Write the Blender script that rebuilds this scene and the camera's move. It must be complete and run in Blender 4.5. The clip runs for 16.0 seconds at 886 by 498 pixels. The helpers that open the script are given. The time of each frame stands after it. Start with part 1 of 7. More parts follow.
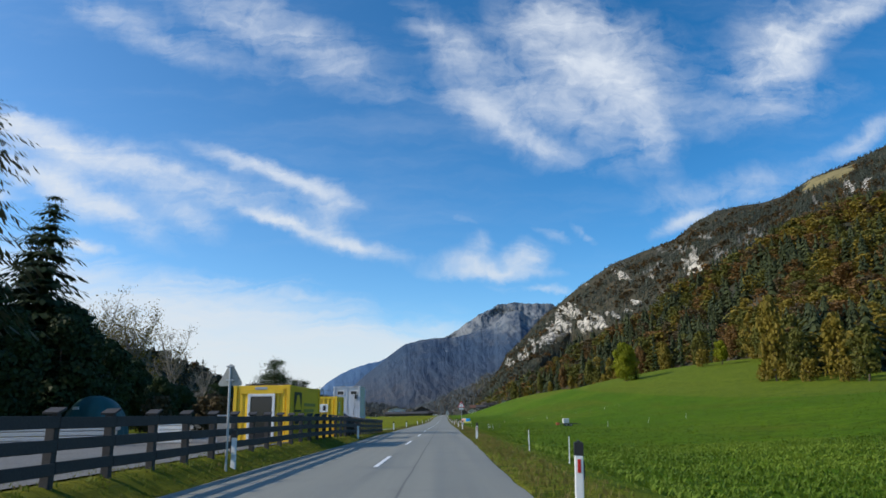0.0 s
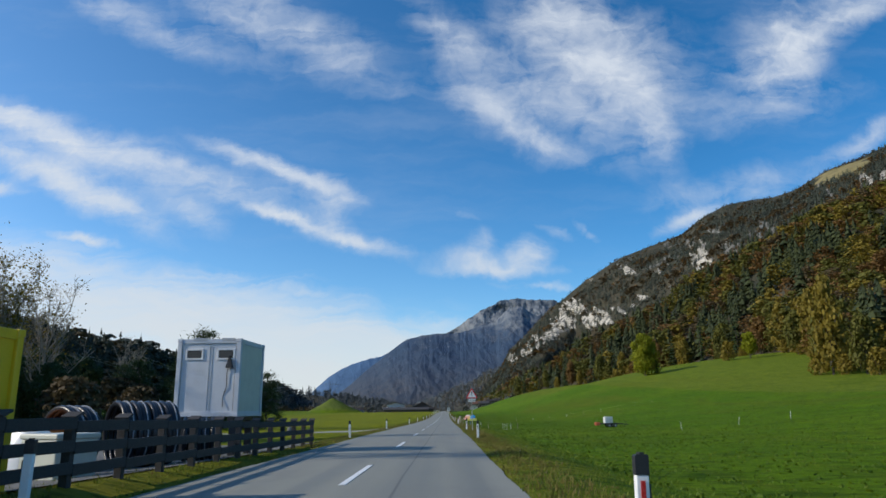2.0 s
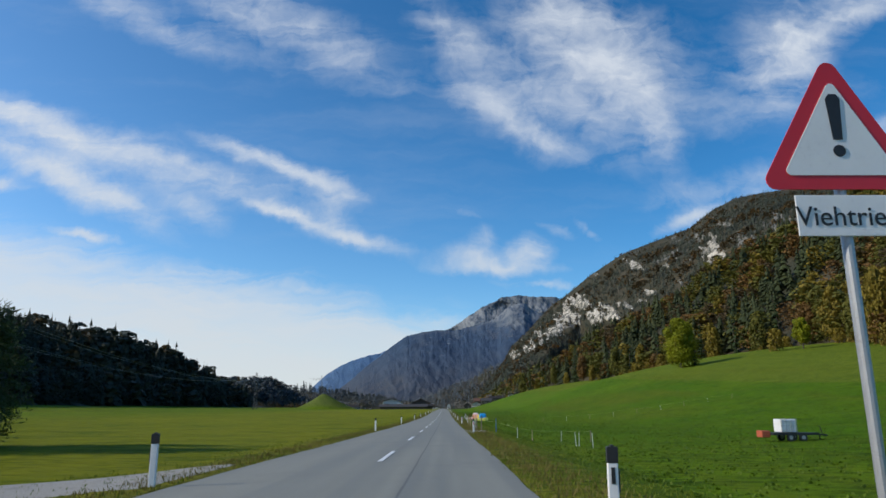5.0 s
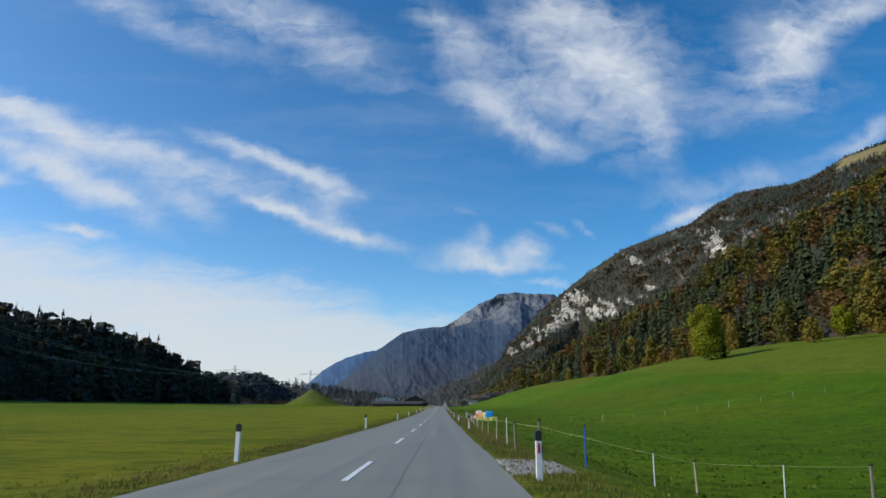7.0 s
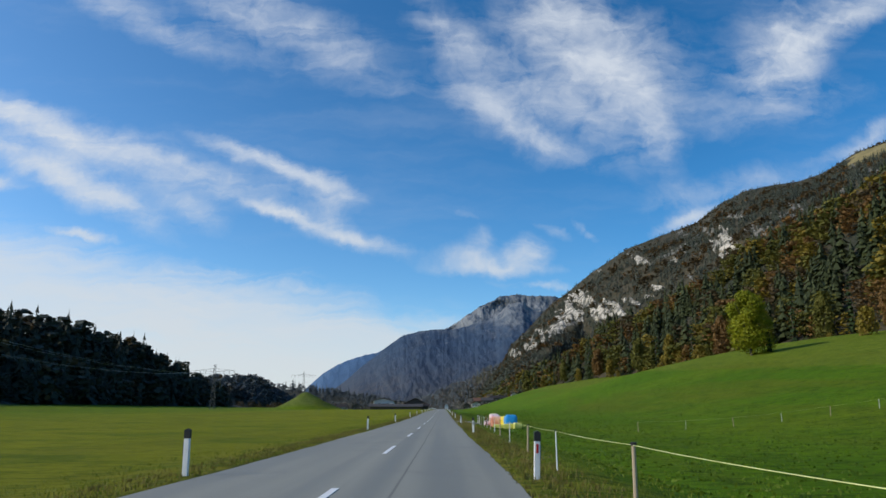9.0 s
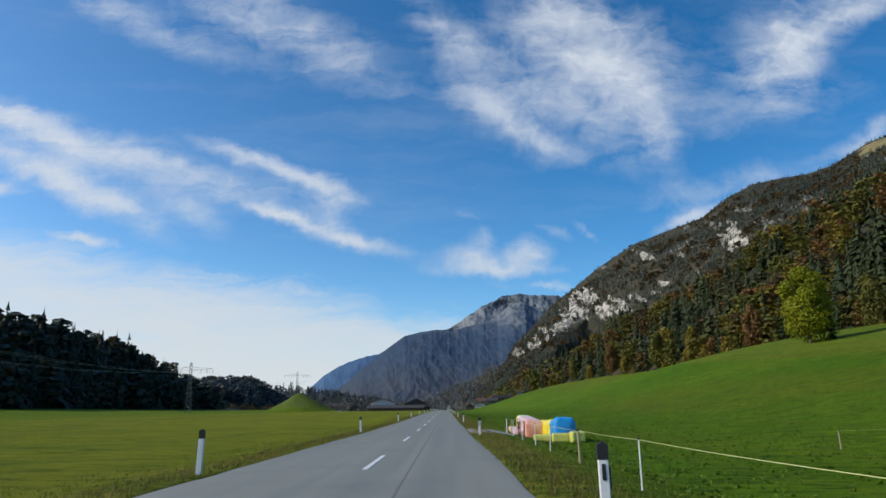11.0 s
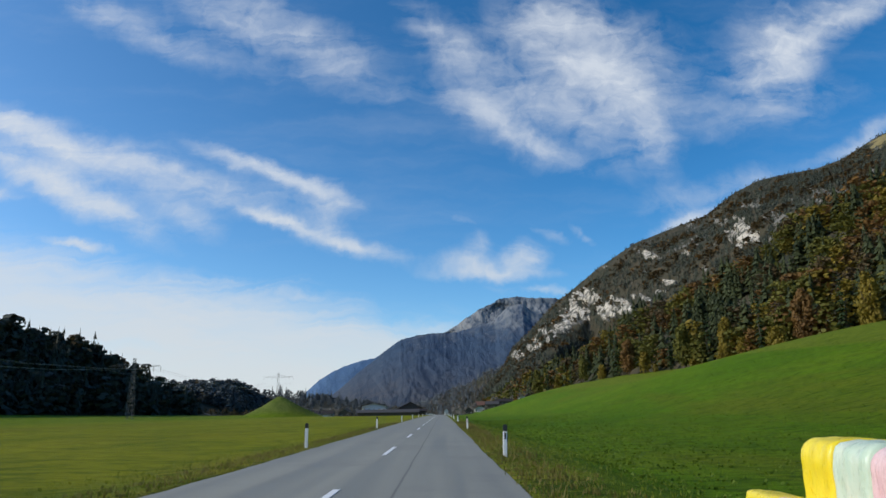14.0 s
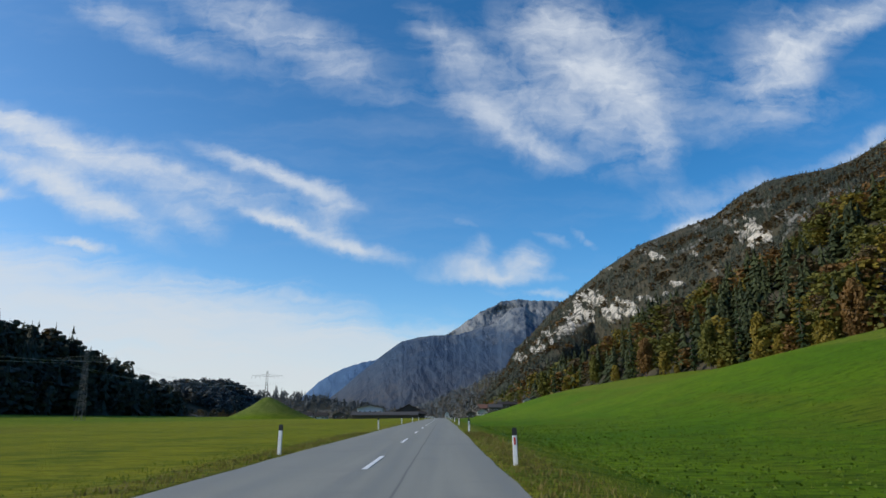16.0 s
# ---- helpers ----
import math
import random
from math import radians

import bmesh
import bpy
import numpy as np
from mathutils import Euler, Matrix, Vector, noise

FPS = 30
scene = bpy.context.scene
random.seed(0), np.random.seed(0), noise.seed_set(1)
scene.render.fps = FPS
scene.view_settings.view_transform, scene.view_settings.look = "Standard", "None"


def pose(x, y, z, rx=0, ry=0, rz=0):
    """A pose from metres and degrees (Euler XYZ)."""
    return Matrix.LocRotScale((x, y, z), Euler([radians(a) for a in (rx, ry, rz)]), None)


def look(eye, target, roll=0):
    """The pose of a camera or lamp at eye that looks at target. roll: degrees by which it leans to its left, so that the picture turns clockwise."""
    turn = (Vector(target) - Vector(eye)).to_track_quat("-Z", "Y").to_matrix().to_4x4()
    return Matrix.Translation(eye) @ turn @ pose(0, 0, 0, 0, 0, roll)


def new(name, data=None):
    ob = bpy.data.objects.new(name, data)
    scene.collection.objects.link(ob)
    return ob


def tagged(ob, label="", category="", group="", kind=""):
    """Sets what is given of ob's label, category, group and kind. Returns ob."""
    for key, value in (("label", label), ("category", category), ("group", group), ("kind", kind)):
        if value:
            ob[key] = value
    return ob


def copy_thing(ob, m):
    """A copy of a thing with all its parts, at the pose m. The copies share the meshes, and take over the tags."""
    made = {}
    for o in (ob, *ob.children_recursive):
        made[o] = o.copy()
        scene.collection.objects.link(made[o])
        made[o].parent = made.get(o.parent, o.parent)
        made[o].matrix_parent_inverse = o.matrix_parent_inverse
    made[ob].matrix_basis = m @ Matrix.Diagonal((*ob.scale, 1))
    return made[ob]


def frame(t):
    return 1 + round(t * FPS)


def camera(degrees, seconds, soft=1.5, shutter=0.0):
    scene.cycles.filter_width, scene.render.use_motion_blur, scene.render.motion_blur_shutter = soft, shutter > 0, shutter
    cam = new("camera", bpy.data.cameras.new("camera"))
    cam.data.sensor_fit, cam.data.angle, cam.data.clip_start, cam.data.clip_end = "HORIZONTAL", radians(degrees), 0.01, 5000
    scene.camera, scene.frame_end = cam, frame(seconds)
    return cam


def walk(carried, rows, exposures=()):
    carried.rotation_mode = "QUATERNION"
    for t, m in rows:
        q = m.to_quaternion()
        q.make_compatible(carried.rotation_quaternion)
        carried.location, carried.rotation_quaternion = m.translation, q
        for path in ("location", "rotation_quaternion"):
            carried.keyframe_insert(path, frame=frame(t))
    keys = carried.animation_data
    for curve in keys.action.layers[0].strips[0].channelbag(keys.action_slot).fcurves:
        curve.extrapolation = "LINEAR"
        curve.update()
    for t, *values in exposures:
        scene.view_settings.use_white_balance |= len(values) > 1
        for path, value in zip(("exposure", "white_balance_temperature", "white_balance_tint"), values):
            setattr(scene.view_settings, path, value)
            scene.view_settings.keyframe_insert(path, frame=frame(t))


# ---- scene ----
# The car's camera: a straight run along the right-hand lane at about 66 km/h.
cam = camera(65.3, 16.0, soft=1.6, shutter=0.0)
walk(cam, [
    (0.0, pose(-0.01, 0.00, 1.330, 103.49, 0.83, 0.12)),
    (0.5, pose(-0.02, 9.07, 1.313, 103.32, 0.45, 0.07)),
    (1.0, pose(0.03, 18.16, 1.294, 103.49, 0.65, 0.14)),
    (1.5, pose(0.02, 27.27, 1.274, 103.15, 0.94, 0.17)),
    (2.0, pose(0.08, 36.38, 1.251, 103.19, 0.35, 0.22)),
    (2.5, pose(0.09, 45.51, 1.223, 103.12, 0.26, 0.28)),
    (3.0, pose(0.06, 54.65, 1.191, 103.23, 0.26, 0.31)),
    (3.5, pose(-0.03, 63.81, 1.155, 103.03, 0.10, 0.36)),
    (4.0, pose(-0.09, 72.97, 1.115, 103.04, 0.23, 0.37)),
    (6.5, pose(-0.03, 118.86, 0.860, 102.88, -0.32, -0.06)),
    (7.0, pose(-0.04, 128.06, 0.803, 102.81, -0.16, -0.11)),
    (7.5, pose(-0.03, 137.25, 0.744, 102.69, 0.35, -0.12)),
    (8.0, pose(-0.02, 146.44, 0.686, 102.96, 1.23, -0.09)),
    (8.5, pose(-0.01, 155.64, 0.635, 103.11, 0.55, -0.04)),
    (9.0, pose(-0.01, 164.83, 0.591, 103.06, -0.08, -0.00)),
    (11.5, pose(0.00, 210.74, 0.473, 103.24, 0.46, 0.23)),
    (12.0, pose(-0.01, 219.90, 0.467, 103.35, 0.23, 0.19)),
    (12.5, pose(0.02, 229.06, 0.467, 103.33, -0.02, 0.21)),
    (13.0, pose(0.01, 238.20, 0.472, 103.44, 0.18, 0.14)),
    (13.5, pose(0.01, 247.33, 0.482, 103.52, 0.80, 0.09)),
    (14.0, pose(-0.00, 256.45, 0.499, 103.51, 0.65, -0.04)),
    (14.5, pose(-0.01, 265.56, 0.524, 103.55, 0.34, -0.05)),
    (15.0, pose(-0.01, 274.66, 0.556, 103.58, 0.17, -0.12)),
    (15.5, pose(-0.00, 283.74, 0.597, 103.72, 0.14, -0.10)),
    (16.0, pose(0.00, 292.80, 0.645, 103.75, 0.15, 0.00)),
], exposures=[(0.0, -0.02), (2.0, -0.12), (6.5, -0.18), (16.0, -0.18)])

# ---- sun and sky ----
SUN_AZ = math.atan2(-0.97, -0.20)      # from the left, a little behind the camera
SUN_EL = radians(30)
sun_dir = Vector((math.sin(SUN_AZ) * math.cos(SUN_EL), math.cos(SUN_AZ) * math.cos(SUN_EL), math.sin(SUN_EL)))
sun = new("sun", bpy.data.lights.new("sun", "SUN"))
sun.data.energy, sun.data.angle, sun.data.color = 4.05, radians(0.55), (1.0, 0.92, 0.79)
sun.matrix_world = look(sun_dir * 500, (0, 0, 0))

world = bpy.data.worlds.new("sky")
scene.world = world
world.use_nodes = True


class Nodes:
    """Short hand for node trees."""

    def __init__(self, tree):
        self.tree = tree
        tree.nodes.clear()

    def add(self, kind, ins=()):
        n = self.tree.nodes.new(kind)
        for k, v in dict(ins).items():
            self.put(n.inputs[k], v)
        return n

    def put(self, sock, v):
        if isinstance(v, bpy.types.NodeSocket):
            self.tree.links.new(v, sock)
        elif isinstance(v, bpy.types.Node):
            self.tree.links.new(v.outputs[0], sock)
        else:
            sock.default_value = v

    def math(self, op, a, b=0.0, c=0.0, clamp=False):
        n = self.add("ShaderNodeMath", {0: a, 1: b, 2: c})
        n.operation, n.use_clamp = op, clamp
        return n.outputs[0]

    def vmath(self, op, a, b):
        n = self.add("ShaderNodeVectorMath", {0: a, 1: b})
        n.operation = op
        return n.outputs[0]

    def vec(self, x, y, z):
        return self.add("ShaderNodeCombineXYZ", {0: x, 1: y, 2: z}).outputs[0]

    def noise(self, vector, scale, detail=4.0, rough=0.55, distort=0.0):
        return self.add("ShaderNodeTexNoise", {"Vector": vector, "Scale": scale, "Detail": detail, "Roughness": rough, "Distortion": distort})

    def mix(self, fac, a, b, blend="MIX"):
        n = self.add("ShaderNodeMix")
        n.data_type, n.blend_type = "RGBA", blend
        self.put(n.inputs[0], fac)
        self.put(n.inputs[6], a)
        self.put(n.inputs[7], b)
        return n.outputs[2]

    def span(self, v, lo, hi, a=0.0, b=1.0, smooth=True):
        n = self.add("ShaderNodeMapRange", {0: v, 1: lo, 2: hi, 3: a, 4: b})
        n.interpolation_type = "SMOOTHSTEP" if smooth else "LINEAR"
        return n.outputs[0]


W = Nodes(world.node_tree)
sky = W.add("ShaderNodeTexSky")
sky.sky_type, sky.sun_disc, sky.sun_elevation, sky.sun_rotation = "NISHITA", False, SUN_EL, SUN_AZ
sky.altitude, sky.air_density, sky.dust_density, sky.ozone_density = 600, 1.0, 0.4, 4.0
sky_way = W.add("ShaderNodeTexCoord").outputs["Generated"]
sep = W.add("ShaderNodeSeparateXYZ", {0: sky_way})
ahead = W.math("MAXIMUM", W.math("ABSOLUTE", sep.outputs[1]), 0.08)
su, sw = W.math("DIVIDE", sep.outputs[0], ahead), W.math("DIVIDE", sep.outputs[2], ahead)
flat = W.vec(su, sw, 0.0)
warp = W.noise(flat, 4.5, 3.0, 0.6)
curl = W.noise(flat, 15.0, 5.0, 0.65)
warped = W.vmath("ADD", flat, W.vmath("MULTIPLY", W.vmath("SUBTRACT", warp.outputs["Color"], (0.5, 0.5, 0.5)), (0.050, 0.036, 0.0)))
warped = W.vmath("ADD", warped, W.vmath("MULTIPLY", W.vmath("SUBTRACT", curl.outputs["Color"], (0.5, 0.5, 0.5)), (0.046, 0.036, 0.0)))
ws = W.add("ShaderNodeSeparateXYZ", {0: warped})
cover = []


def cloud_bank(u, w, length, width, tilt, density):
    """One bank of high cloud: where it stands in the sky, its half length and width, tilt in degrees."""
    c, s = math.cos(radians(tilt)), math.sin(radians(tilt))
    du, dw = W.math("SUBTRACT", ws.outputs[0], u), W.math("SUBTRACT", ws.outputs[1], w)
    along = W.math("MULTIPLY_ADD", du, c / length, W.math("MULTIPLY", dw, s / length))
    across = W.math("MULTIPLY_ADD", du, -s / width, W.math("MULTIPLY", dw, c / width))
    r2 = W.math("MULTIPLY_ADD", along, along, W.math("MULTIPLY", across, across))
    cover.append(W.math("MULTIPLY_ADD", W.math("EXPONENT", W.math("MULTIPLY", r2, -0.95)), -0.92 * density, 1.0))


cloud_bank(-0.596, 0.421, 0.151, 0.023, -22, 1.00)
cloud_bank(-0.671, 0.452, 0.084, 0.018, -22, 0.80)
cloud_bank(-0.407, 0.360, 0.102, 0.018, -19, 0.72)
cloud_bank(-0.587, 0.348, 0.136, 0.021, -27, 1.00)
cloud_bank(-0.515, 0.318, 0.063, 0.014, -27, 0.80)
cloud_bank(-0.671, 0.339, 0.035, 0.010, -20, 0.50)
cloud_bank(-0.376, 0.293, 0.046, 0.017, -30, 0.45)
cloud_bank(-0.261, 0.362, 0.099, 0.011, -23, 0.95)
cloud_bank(-0.182, 0.332, 0.043, 0.015, -13, 0.90)
cloud_bank(-0.221, 0.274, 0.099, 0.009, -19, 1.00)
cloud_bank(-0.127, 0.243, 0.063, 0.009, -12, 0.75)
cloud_bank(-0.175, 0.287, 0.030, 0.031, -40, 0.55)
cloud_bank(-0.548, 0.251, 0.045, 0.008, -9, 1.00)
cloud_bank(0.025, 0.289, 0.034, 0.008, -5, 0.20)
cloud_bank(-0.487, 0.612, 0.143, 0.027, -25, 0.42)
cloud_bank(-0.282, 0.617, 0.141, 0.041, -24, 0.44)
cloud_bank(-0.166, 0.551, 0.113, 0.036, -42, 0.24)
cloud_bank(0.009, 0.583, 0.075, 0.032, -48, 0.44)
cloud_bank(0.229, 0.559, 0.089, 0.062, -34, 0.92)
cloud_bank(0.191, 0.614, 0.081, 0.045, -12, 0.70)
cloud_bank(0.288, 0.505, 0.073, 0.054, -65, 0.72)
cloud_bank(0.328, 0.433, 0.059, 0.025, -77, 0.45)
cloud_bank(0.068, 0.460, 0.051, 0.023, -24, 0.85)
cloud_bank(0.118, 0.425, 0.083, 0.017, -27, 0.50)
cloud_bank(0.185, 0.472, 0.096, 0.040, -33, 0.36)
cloud_bank(0.152, 0.394, 0.060, 0.017, -27, 0.26)
cloud_bank(0.054, 0.533, 0.054, 0.041, -33, 0.42)
cloud_bank(0.253, 0.424, 0.061, 0.031, -54, 0.20)
cloud_bank(0.542, 0.554, 0.046, 0.066, -0, 0.68)
cloud_bank(0.586, 0.587, 0.110, 0.035, 35, 0.72)
cloud_bank(0.668, 0.627, 0.090, 0.022, 32, 0.66)
cloud_bank(0.507, 0.480, 0.035, 0.040, -0, 0.34)
cloud_bank(0.434, 0.452, 0.055, 0.037, -22, 0.18)
cloud_bank(0.608, 0.474, 0.099, 0.026, 10, 0.15)
cloud_bank(0.650, 0.404, 0.071, 0.015, 29, 0.55)
cloud_bank(0.370, 0.279, 0.042, 0.010, 25, 0.95)
cloud_bank(0.435, 0.323, 0.104, 0.025, 10, 0.50)
cloud_bank(0.039, 0.217, 0.038, 0.015, -5, 0.80)
cloud_bank(0.074, 0.203, 0.071, 0.009, -3, 0.90)
cloud_bank(0.122, 0.225, 0.025, 0.019, 10, 0.90)
cloud_bank(0.058, 0.241, 0.021, 0.019, -41, 0.50)
cloud_bank(0.140, 0.176, 0.051, 0.005, -4, 0.55)
cloud_bank(0.210, 0.256, 0.023, 0.007, -48, 0.40)
cloud_bank(0.164, 0.262, 0.025, 0.007, -21, 0.25)
cloud_bank(-0.208, 0.172, 0.075, 0.008, -8, 0.50)
cloud_bank(-0.384, 0.186, 0.118, 0.010, -8, 0.50)
cloud_bank(-0.470, 0.387, 0.161, 0.031, -18, 0.32)
cloud_bank(-0.567, 0.358, 0.127, 0.031, -27, 0.29)
cloud_bank(-0.422, 0.331, 0.099, 0.029, -30, 0.16)
cloud_bank(-0.219, 0.316, 0.087, 0.034, -21, 0.20)
cloud_bank(0.168, 0.496, 0.140, 0.086, -28, 0.21)
cloud_bank(0.328, 0.505, 0.053, 0.104, -0, 0.20)
cloud_bank(0.527, 0.543, 0.074, 0.097, 16, 0.17)
cloud_bank(-0.253, 0.576, 0.212, 0.060, -24, 0.12)
cloud_bank(0.096, 0.434, 0.096, 0.043, -24, 0.17)
cloud_bank(-0.144, 0.250, 0.076, 0.017, -14, 0.17)
cloud_bank(0.401, 0.524, 0.096, 0.070, -11, 0.08)

clear = cover[0]
for c in cover[1:]:
    clear = W.math("MULTIPLY", clear, c)
total = W.math("SUBTRACT", 1.0, clear)
# fibres of the cirrus, drawn out along the wind
m = W.add("ShaderNodeMapping", {"Vector": warped, "Rotation": (0, 0, radians(22)), "Scale": (5.0, 26.0, 1.0)})
m2 = W.add("ShaderNodeMapping", {"Vector": warped, "Rotation": (0, 0, radians(-50)), "Scale": (8.0, 20.0, 1.0)})
fibre = W.noise(m.outputs[0], 1.0, 9.0, 0.60, 0.8).outputs[0]
fibre2 = W.noise(m2.outputs[0], 1.0, 9.0, 0.60, 1.0).outputs[0]
fibre = W.add("ShaderNodeMix", {0: W.span(su, -0.05, 0.15), 2: fibre, 3: fibre2}).outputs[0]
puff = W.noise(warped, 20.0, 9.0, 0.62, 0.4).outputs[0]
texture = W.span(W.math("MULTIPLY_ADD", fibre, 0.58, W.math("MULTIPLY", puff, 0.42)), 0.32, 0.68, 0.0, 1.0, False)
# the noise frays each bank most where it is half clear
fray = W.math("MULTIPLY", W.math("MULTIPLY", total, W.math("SUBTRACT", 1.25, total)), W.math("SUBTRACT", texture, 0.45))
dense = W.span(W.math("MULTIPLY_ADD", fray, 2.1, W.math("MULTIPLY", total, 0.90)), 0.05, 1.02, 0.0, 1.0, False)
# the broad bank of pale cloud low over the left-hand hills
bank_top = W.math("MINIMUM", W.math("MULTIPLY_ADD", su, -0.192, 0.135), 0.272)
bank = W.math("ADD", W.math("SUBTRACT", ws.outputs[1], bank_top), W.math("MULTIPLY", W.math("SUBTRACT", fibre, 0.5), 0.11))
sheet = W.math("MULTIPLY_ADD", W.span(W.noise(m.outputs[0], 0.8, 7.0, 0.62, 0.5).outputs[0], 0.35, 0.65), 0.16, 0.84)
sheet = W.math("MULTIPLY", sheet, W.span(su, 0.02, 0.22, 1.0, 0.35))
dense = W.math("MAXIMUM", dense, W.math("MULTIPLY", W.span(bank, -0.060, 0.022, 0.97, 0.0), sheet))
veil = W.math("MULTIPLY", W.span(W.noise(m.outputs[0], 0.35, 6.0, 0.62).outputs[0], 0.46, 0.8, 0.0, 0.14), W.span(sep.outputs[2], 0.0, 0.2))
dense = W.math("MAXIMUM", dense, veil)
dense = W.math("MULTIPLY", dense, W.span(sep.outputs[2], -0.01, 0.03))
# the blue is paler towards the sun's side and deepest away from it
depth = W.math("MULTIPLY", W.span(su, -0.75, 0.35, 1.32, 1.07, False), W.span(sw, 0.15, 0.6, 1.03, 0.97, False))
blue = W.add("ShaderNodeHueSaturation", {"Hue": 0.498, "Saturation": W.span(su, -0.7, 0.3, 1.16, 1.30, False), "Value": depth, "Color": sky.outputs[0]})
cloud_light = W.mix(W.span(sep.outputs[2], 0.05, 0.4), (4.95, 5.3, 5.6, 1), (4.9, 5.35, 6.0, 1))
mixed = W.mix(W.math("MULTIPLY", dense, 0.94), blue.outputs[0], cloud_light)
back = W.add("ShaderNodeBackground", {"Color": mixed, "Strength": 0.15})
W.add("ShaderNodeOutputWorld", {0: back})

# ---- materials ----
def material(name, rough=0.7, metal=0.0):
    m = bpy.data.materials.new(name)
    m.use_nodes = True
    n = Nodes(m.node_tree)
    b = n.add("ShaderNodeBsdfPrincipled", {"Roughness": rough, "Metallic": metal})
    n.add("ShaderNodeOutputMaterial", {0: b})
    return m, n, b


def where(n):
    return n.add("ShaderNodeNewGeometry").outputs["Position"]


def bump(n, b, height, strength=0.3, distance=0.02):
    n.put(b.inputs["Normal"], n.add("ShaderNodeBump", {"Height": height, "Strength": strength, "Distance": distance}))


def painted(name, colour, rough=0.5, metal=0.0, wear=(0.12, 0.10, 0.08, 1), worn=0.25, fine=9.0):
    """Paint, metal, plastic: a colour with dirt and small scuffs."""
    m, n, b = material(name, rough, metal)
    p = n.add("ShaderNodeTexCoord").outputs["Object"]
    big, small = n.noise(p, fine * 0.22, 5.0, 0.6).outputs[0], n.noise(p, fine * 4, 5.0, 0.65).outputs[0]
    c = n.mix(n.span(big, 0.35, 0.75, 0.0, 0.35), (*colour, 1), tuple(x * 0.72 for x in colour) + (1,))
    c = n.mix(n.math("MULTIPLY", n.span(n.math("MULTIPLY_ADD", small, 0.6, n.math("MULTIPLY", big, 0.4)), 0.52, 0.68), worn), c, wear)
    n.put(b.inputs["Base Color"], c)
    n.put(b.inputs["Roughness"], n.span(small, 0.3, 0.7, rough * 0.8, min(1.0, rough * 1.25)))
    bump(n, b, small, 0.12, 0.004)
    return m


def foliage(name, dark, light, through_light=0.25):
    """Leaves or needles: each clump its own shade, with some light through them."""
    m, n, b = material(name, 0.65)
    g = n.add("ShaderNodeNewGeometry")
    big = n.noise(g.outputs["Position"], 0.075, 3.0, 0.6).outputs[0]
    f = n.math("MULTIPLY_ADD", g.outputs["Random Per Island"], 0.42, n.math("MULTIPLY", n.span(big, 0.34, 0.66), 0.58))
    c = n.mix(f, (*dark, 1), (*light, 1))
    n.put(b.inputs["Base Color"], c)
    b.inputs["Specular IOR Level"].default_value = 0.2
    t = n.add("ShaderNodeBsdfTranslucent", {"Color": c})
    s = n.add("ShaderNodeMixShader", {0: through_light, 1: b, 2: t})
    n.tree.links.new(s.outputs[0], n.tree.nodes["Material Output"].inputs[0])
    return m


def bark(name, dark, light):
    m, n, b = material(name, 0.9)
    p = n.add("ShaderNodeMapping", {"Vector": where(n), "Scale": (6, 6, 1.2)}).outputs[0]
    f = n.noise(p, 3.0, 6.0, 0.7).outputs[0]
    n.put(b.inputs["Base Color"], n.mix(n.span(f, 0.3, 0.7), (*dark, 1), (*light, 1)))
    bump(n, b, f, 0.6, 0.03)
    return m


